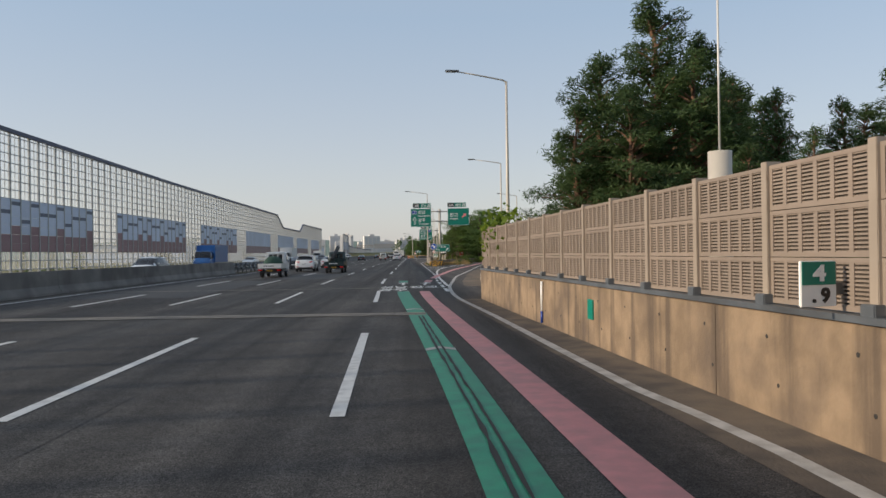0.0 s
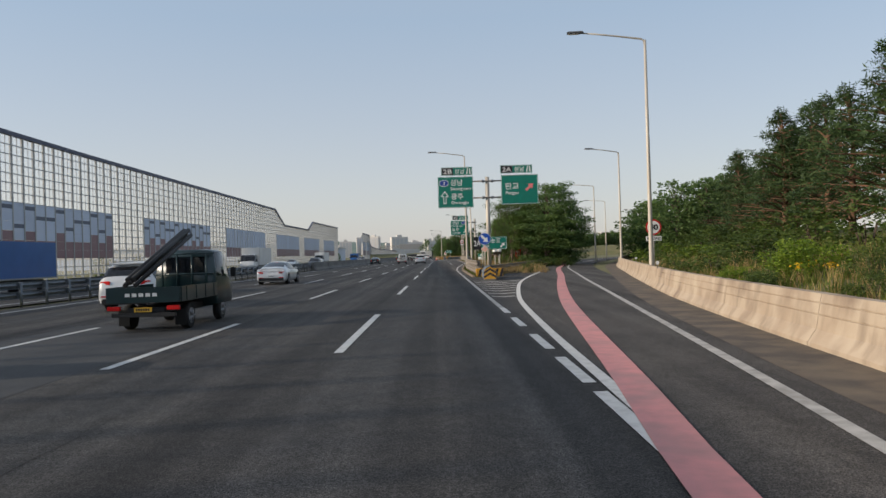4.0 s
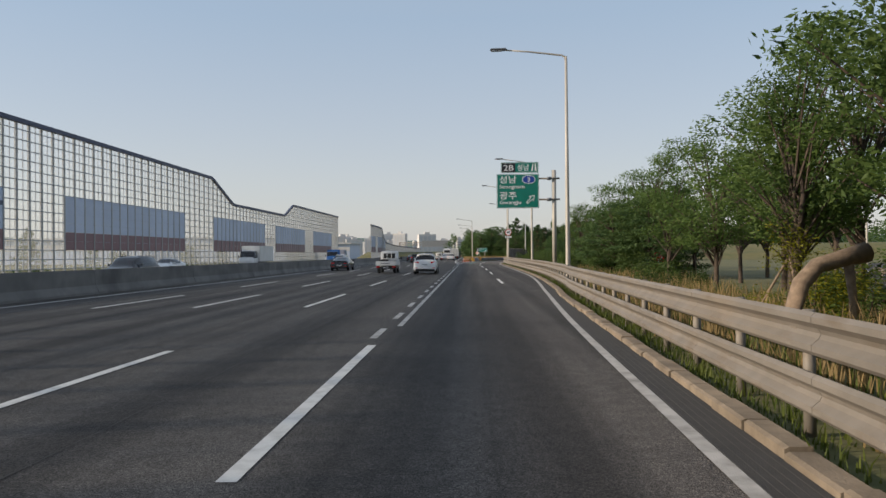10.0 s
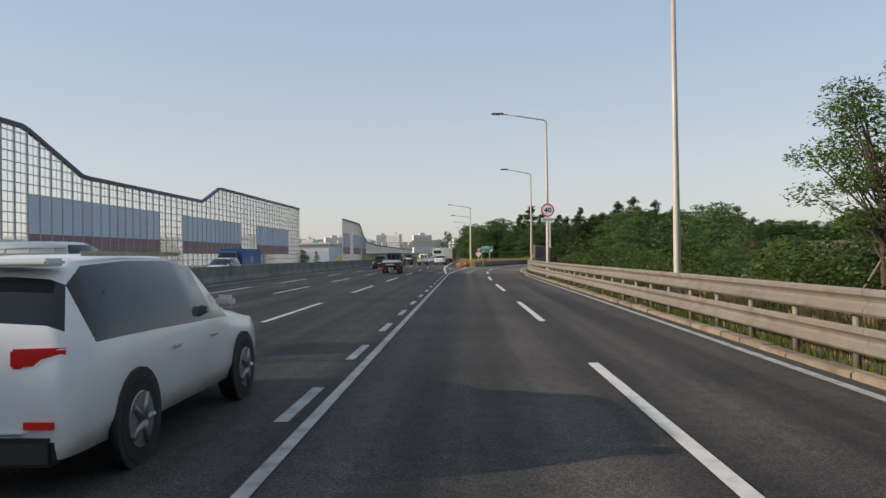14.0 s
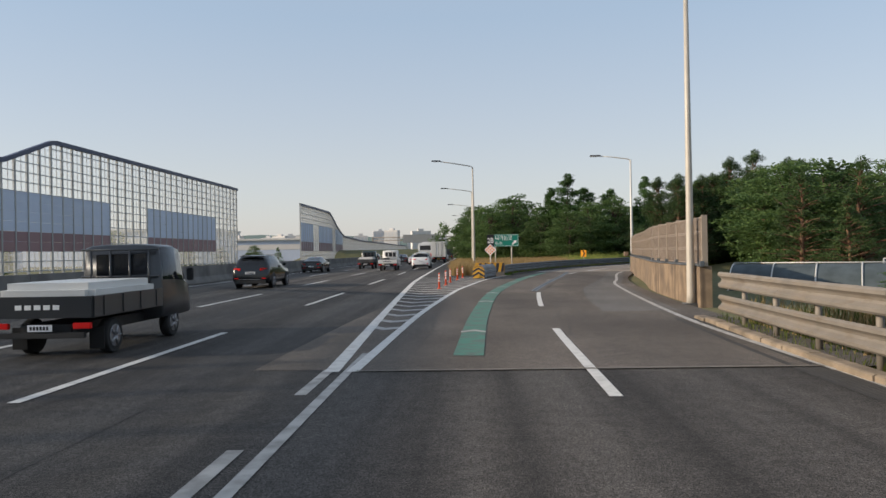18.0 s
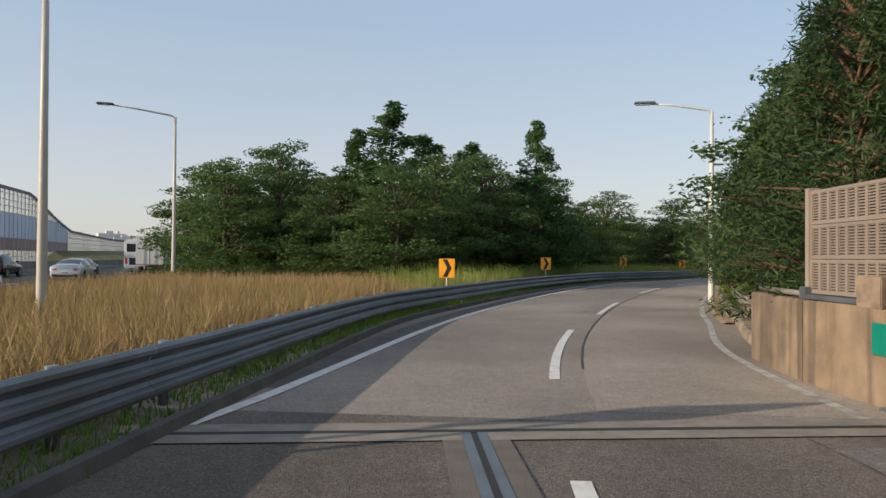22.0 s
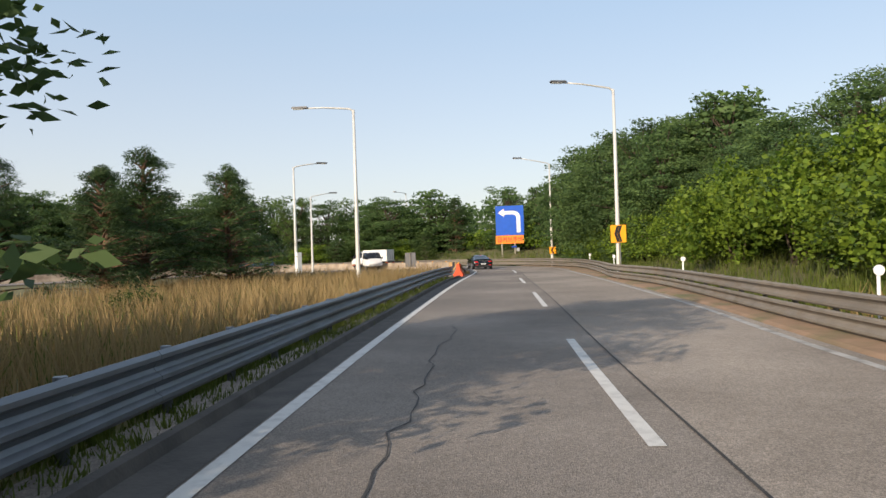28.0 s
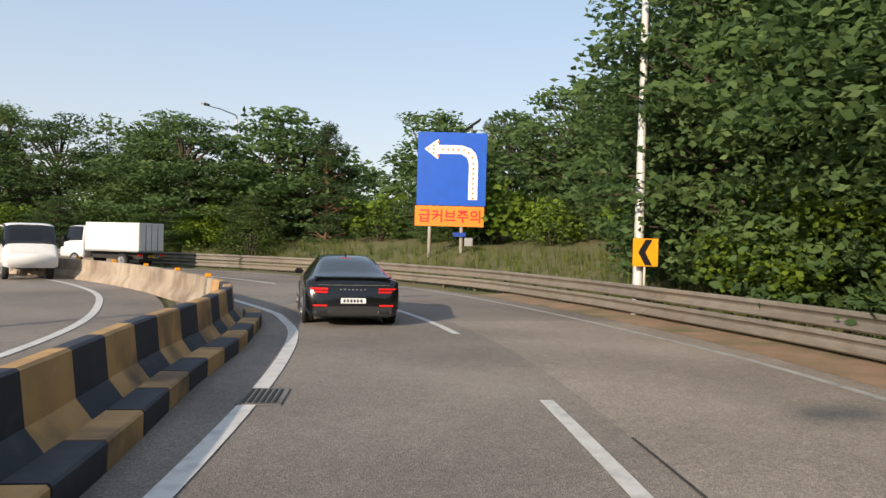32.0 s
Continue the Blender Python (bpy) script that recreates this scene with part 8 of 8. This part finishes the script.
# drain pipe and tie holes on the first wall
pp = thing("drain_pipe", "thin white drain pipe on the concrete wall", "pipe", WALL1.place(WALL1.near(2.95, 17.2)[0], -0.05))
bm = bmesh.new()
tube(bm, [(0, 0, 0.05), (0, 0, 0.32)], 0.03, 8)
part("lower_pipe", bm, SIGN_ROUTE, pp, "blue lower end")
bm = bmesh.new()
tube(bm, [(0, 0, 0.30), (0, 0, 1.0)], 0.026, 8)
part("pipe", bm, SIGN_WHITE, pp)
bm = bmesh.new()
tube(bm, [(-0.004, 0, 0), (0.01, 0, 0)], 0.022, 8)
hole = mesh_of("tie_hole", bm, GAP)
for s_ in np.arange(16, WALL1.length - 0.5, 1.4):
    for z_ in (0.34, 0.8):
        o = new("tie_hole", hole)
        o.matrix_basis = WALL1.place(float(s_) + (0.2 if z_ > 0.5 else 0), 0.0, z_)
        o.parent = bpy.data.objects["wall_right"]

# ---------- small roadside things ----------
for x, y, z in ((5.6, 57.0, 0.84), (8.8, 80, 0.84), (12.4, 97, 0.84), (17.6, 122, 0.84)):
    d = thing("delineator", "white round roadside reflector on a short post", "delineator", pose(x, y, z), "roadside reflectors")
    pole_part("post", d, 0, 0, -0.02, 0.18, 0.02, STEEL)
    disc("reflector", 0, 0.22, 0.07, SIGN_WHITE, d, -0.01)
for s in (10, 26, 42, 58):
    d = thing("delineator", "white roadside reflector post behind the guardrail", "delineator", RAIL_R.place(s, 0.6), "roadside reflectors")
    pole_part("post", d, 0, 0, -0.05, 1.05, 0.03, SIGN_WHITE)
    disc("reflector", 0, 1.1, 0.09, SIGN_WHITE, d, -0.02)
for k in range(9):
    s = S_END + 1.5 + 3.2 * k
    d = thing("barrier_reflector", "small amber reflector block on the concrete barrier", "reflector", JB.place(s, 0.0, 0.72), "barrier reflectors")
    boxed("block", (-0.07, 0.07, -0.03, 0.03, 0.0, 0.08), SIGN_YELLOW, d, 0.01)
# red banner with two white characters behind young trees
for x, y, z0 in ((9.6, 140.9, 0.9), (12.3, 177.4, 0.6)):
    rb = thing("red_banner", "red upright banner with white characters on a stake", "banner", pose(x, y, 0))
    b = board("cloth", 0.66, 1.05, SIGN_RED, rb, -0.33, z0, 0)
    for k, ch in enumerate("천천"):
        write("writing", ch, 0.4, SIGN_WHITE, b, 0, -0.006, z0 + 0.58 - 0.48 * k, 0.004, 0.38, height=0.38, center=True)
    pole_part("post", rb, 0, 0.05, -0.05, z0 + 1.0, 0.025, BARK)
# props round the young trees
for x, y in ((9.6, 46), (10.8, 50.5), (11.6, 55), (13.5, 61), (10.2, 41), (6.4, 134.5), (8.6, 138.5), (10.8, 143), (8.4, 148.5), (12, 178.5), (15.6, 181), (11.6, 206)):
    p = thing("tree_stakes", "tripod of wooden stakes propping a young tree", "tree stakes", pose(x, y, rise(x, y) - 0.1), "tree stakes")
    for k in range(3):
        a = 2.1 * k + 0.4
        bm = bmesh.new()
        tube(bm, [(0.95 * math.cos(a), 0.95 * math.sin(a), -0.05), (0.05 * math.cos(a), 0.05 * math.sin(a), 1.55)], 0.035, 7)
        part("stake", bm, WOOD, p)
# old log at the roadside
lg = thing("driftwood_log", "weathered curved log lying by the guardrail", "log", pose(6.75, 142.9, 0.0, 0, 0, 8))
bm = bmesh.new()
tube(bm, [(-0.75, 0, -0.1), (-0.72, 0, 0.55), (-0.55, 0, 1.05), (-0.2, 0.05, 1.38), (0.3, 0.1, 1.5), (0.85, 0.15, 1.62)], [0.17, 0.15, 0.16, 0.15, 0.16, 0.2], 12)
tube(bm, [(0.45, 0.1, 1.5), (0.62, 0.2, 0.7), (0.7, 0.25, -0.1)], [0.1, 0.08, 0.1], 8)
part("log", bm, WOOD, lg)
# timber edging on the bank
for k in range(4):
    s = RAMP.near(19, 313.5)[0] + 2.7 * k
    t = thing("timber_log", "weathered timber log edging the bank", "log", RAMP.place(s, 5.9 + 0.15 * k, 0.25))
    bm = bmesh.new()
    tube(bm, [(0, 0, 0), (0.05, 2.5, 0.05)], 0.16, 10)
    part("log", bm, WOOD, t)
# antenna mast and tank behind the first barrier
mast = thing("antenna_mast", "thin tall antenna mast on a grey cylindrical base", "mast", pose(8.6, 20.4, 0))
bm = bmesh.new()
tube(bm, [(0, 0, -0.1), (0, 0, 4.4)], 0.32, 16)
part("tank", bm, POLE, mast)
pole_part("mast", mast, 0, 0, 4.4, 9.0, 0.03, LAMP_POLE)
# yellow striped post at the end of the first wall
striped_nose(2.9, 28.2, 4, 0.35, 1.15, 2, "yellow and black striped marker block at the wall's end")
# control cabinet on the second wall
boxed("electrical_box", (12.22, 12.52, 298.95, 299.3, 1.16, 1.5), WOOD, None, 0.01)
tagged(bpy.data.objects["electrical_box"], "rusty metal electrical box on the wall's end", "electrical box")
# low hoop houses under dark netting beyond the guardrail
for x, y, turn in ((15.2, 272.0, 62), (24.5, 277.5, 62), (19.5, 262.5, 62)):
    hh = thing("hoop_house", "low hoop house of pale pipes under dark netting", "greenhouse", pose(x, y, rise(x, y) - 0.75, 0, 0, turn), "hoop houses")
    arc = [(1.9 * math.cos(math.pi * k / 12), 1.75 * math.sin(math.pi * k / 12)) for k in range(13)]
    cv = [(a * 0.985, q, c * 0.985) for q in (-4.0, 4.0) for a, c in arc]
    raw("net_cover", cv, [(k, k + 1, k + 14, k + 13) for k in range(12)], HOUSE_NET, hh, None, True)
    for j in range(6):
        bm = bmesh.new()
        tube(bm, [(a, -4.0 + 1.6 * j, c) for a, c in arc], 0.03, 6)
        part("hoop", bm, LAMP_POLE, hh)
    bm = bmesh.new()
    tube(bm, [(0, -4.0, 1.77), (0, 4.0, 1.77)], 0.025, 6)
    part("ridge_pipe", bm, LAMP_POLE, hh)
# back of a sign and white pillar at the loop
bs = thing("road_sign_back", "grey back of a road sign on a post in the infield", "road sign", pose(84.5, 396.5, 0, 0, 0, -48))
boxed("plate", (-0.38, 0.38, 0, 0.03, 0.70, 1.72), LAMP_GREY, bs, 0.01)
pole_part("post", bs, 0, -0.05, -0.05, 1.7, 0.04, STEEL)
pl = thing("white_pillar", "white ribbed pillar round a lamp's foot", "pillar", pose(79.7, 403.6, 0))
boxed("pillar", (-0.2, 0.2, -0.15, 0.15, -0.05, 2.0), SIGN_WHITE, pl, 0.02)

# yellow and orange flowers on the slope
def flowers(name, spots, mat, label, seed):
    rng = np.random.default_rng(seed)
    cs = [(x + rng.normal() * 0.35, y + rng.normal() * 0.5, rise(x, y) + 0.45 + 0.35 * rng.random()) for x, y in spots for _ in range(6)]
    V, F = leaf_cloud(rng, cs, [(0.16, 0.16, 0.10)] * len(cs), [9] * len(cs), 0.07, 0.9, 0.8)
    tagged(new(name, cloud_mesh(name, V, F, mat)), label, "flowers", kind="stuff")


YELLOW_PETAL = leaf_material("yellow_petals", (0.62, 0.33, 0.01), (0.72, 0.48, 0.03), 0.3)
ORANGE_PETAL = leaf_material("orange_petals", (0.60, 0.13, 0.01), (0.70, 0.22, 0.02), 0.3)
flowers("yellow_flowers", [(6.6, 41.5), (6.9, 43), (7.4, 46.5), (7.2, 40), (8.0, 52), (8.8, 60), (10.2, 70), (8.5, 44)], YELLOW_PETAL, "clusters of yellow flowers on the slope", 51)
flowers("orange_flowers", [(6.3, 42.5), (7.0, 45), (8.4, 57), (7.8, 48)], ORANGE_PETAL, "clusters of orange flowers on the slope", 52)
# plates on the concrete walls
for x, y, z, hd, mt, lb in ((3.28, 13.3, 0.45, 3, SIGN_GREEN, "small dark green plate"), (12.72, 299.8, 0.6, 16, SIGN_GREEN, "small dark green plate"), (12.5, 298.9, 0.38, 16, CONCRETE_GREY, "small grey cover plate")):
    w_ = WALL1 if y < 100 else WALL2
    s_ = w_.near(x, y)[0]
    pt = thing("wall_plate", lb + " on the concrete wall", "plate", w_.place(s_, -0.012, z))
    boxed("plate", (-0.012, 0.010, -0.16, 0.16, 0, 0.36), mt, pt, 0.004)


def hanging_vines():
    rng = np.random.default_rng(61)
    cs = []
    for k in range(46):
        s = WALL1.length - 4.2 * rng.random() ** 1.3
        x, y, _ = WALL1.at(s, 0.15 + 0.5 * rng.random())
        cs.append((x, y, 2.75 - 0.9 * rng.random() ** 2 + 0.25 * rng.normal()))
    V, F = leaf_cloud(rng, cs, [(0.32, 0.4, 0.3)] * len(cs), [16] * len(cs), 0.15, 0.9, 0.3, 0.3)
    tagged(new("hanging_vines", cloud_mesh("hanging_vines", V, F, VINE_LEAF)), "green vine leaves hanging over the noise barrier's end", "vines", kind="stuff")


hanging_vines()
# drain grate in the ramp's edge line
gr = thing("drain_grate", "dark steel drain grate set in the road's edge", "drain grate", pose(93.9, 398.95, 0.006, 0, 0, -45))
boxed("frame", (-0.22, 0.22, -0.4, 0.4, 0.0, 0.012), CONCRETE_GREY, gr)
for k in range(6):
    boxed("bar", (-0.17 + 0.06 * k, -0.14 + 0.06 * k, -0.34, 0.34, 0.012, 0.02), GAP, gr)

# ---------- the far distance ----------
gantry = thing("sign_gantry", "steel lattice gantry across the motorway seen from behind", "gantry", pose(0, 560, 0))
for x in (-40, -2.4):
    pole_part("leg", gantry, x, 0, 0, 8.6, 0.3, STEEL)
for z in (7.0, 8.4):
    bm = bmesh.new()
    tube(bm, [(-40, 0, z), (-2.4, 0, z)], 0.16, 8)
    part("chord", bm, STEEL, gantry)
bm = bmesh.new()
for k in range(19):
    tube(bm, [(-40 + 2 * k, 0, 7.0), (-39 + 2 * k, 0, 8.4)], 0.07, 5)
    tube(bm, [(-39 + 2 * k, 0, 8.4), (-38 + 2 * k, 0, 7.0)], 0.07, 5)
part("lattice", bm, STEEL, gantry)
boxed("sign_board", (-27, -12, -0.3, -0.1, 5.9, 9.4), SIGN_BACK, gantry)

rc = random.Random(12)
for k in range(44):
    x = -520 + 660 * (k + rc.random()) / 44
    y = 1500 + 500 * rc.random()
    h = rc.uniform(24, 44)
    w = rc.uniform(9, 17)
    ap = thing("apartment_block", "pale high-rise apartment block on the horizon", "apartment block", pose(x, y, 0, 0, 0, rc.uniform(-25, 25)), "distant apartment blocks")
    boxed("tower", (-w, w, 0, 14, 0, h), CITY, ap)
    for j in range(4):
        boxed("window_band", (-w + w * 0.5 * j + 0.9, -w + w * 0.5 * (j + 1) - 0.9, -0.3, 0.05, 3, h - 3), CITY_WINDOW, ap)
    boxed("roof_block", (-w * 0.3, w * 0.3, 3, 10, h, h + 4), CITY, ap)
# factory sheds beyond the tall wall
for x, y, w, h in ((-120, 480, 34, 11), (-95, 560, 26, 9), (-150, 400, 30, 9)):
    f = thing("factory_hall", "long pale blue-grey factory hall behind the wall", "factory", pose(x, y, -1))
    boxed("hall", (-w, w, 0, 40, 0, h), WALL_BLUE, f)
    boxed("roof", (-w - 1, w + 1, -1, 41, h, h + 0.8), CITY, f)
    boxed("band", (-w, w, -0.1, 0.05, h * 0.55, h * 0.8), CITY, f)
far_b = thing("office_building", "grey office building above the trees", "building", pose(120, 560, 0))
boxed("block", (-9, 9, 0, 10, 0, 13.2), CONCRETE_GREY, far_b)
boxed("roof_edge", (-9.4, 9.4, -0.4, 10.4, 13.2, 13.9), CITY, far_b)


def woods():
    """A belt of far trees as one mass of leaves."""
    rng = np.random.default_rng(44)
    cs, rs, ns = [], [], []
    for k in range(90):
        if k < 60:
            x, y, z = -8 + 250 * (k + rng.random()) / 60, 466 + 42 * rng.random(), 0.4
        else:
            x, y, z = 134 + 45 * rng.random(), 335 + 125 * (k - 60 + rng.random()) / 30, 2.0
        h = 8.5 + 4 * rng.random()
        for q in range(7):
            cs.append((x + 2.4 * rng.normal(), y + 2.4 * rng.normal(), z + h * (0.25 + 0.68 * q / 6)))
            e = 2.6 * (1 - 0.5 * q / 6)
            rs.append((e, e, 1.5))
            ns.append(80)
    V, F = leaf_cloud(rng, cs, rs, ns, 0.75, 0.5, 0.5)
    tagged(new("far_woods", cloud_mesh("far_woods", V, F, LAYER_LEAF)), "belt of dark green woods beyond the bend", "trees", kind="stuff")


woods()


def hills():
    rng = np.random.default_rng(3)
    v, f = [], []
    n = 60
    for i in range(n + 1):
        a = radians(-70 + 140 * i / n)
        r = 2600
        h = 55 + 45 * noise.noise(Vector((i * 0.16, 1.3, 0))) + 12 * noise.noise(Vector((i * 0.7, 4.1, 0)))
        for rr_, z in ((r - 500, -5), (r - 120, h * 0.7), (r, h), (r + 300, 0)):
            v.append((rr_ * math.sin(a), rr_ * math.cos(a), z))
    for i in range(n):
        for j in range(3):
            q = i * 4 + j
            f.append((q, q + 4, q + 5, q + 1))
    tagged(raw("hills", v, f, HILL, smooth=True), "low wooded hills on the horizon", "hills", kind="structure")


hills()
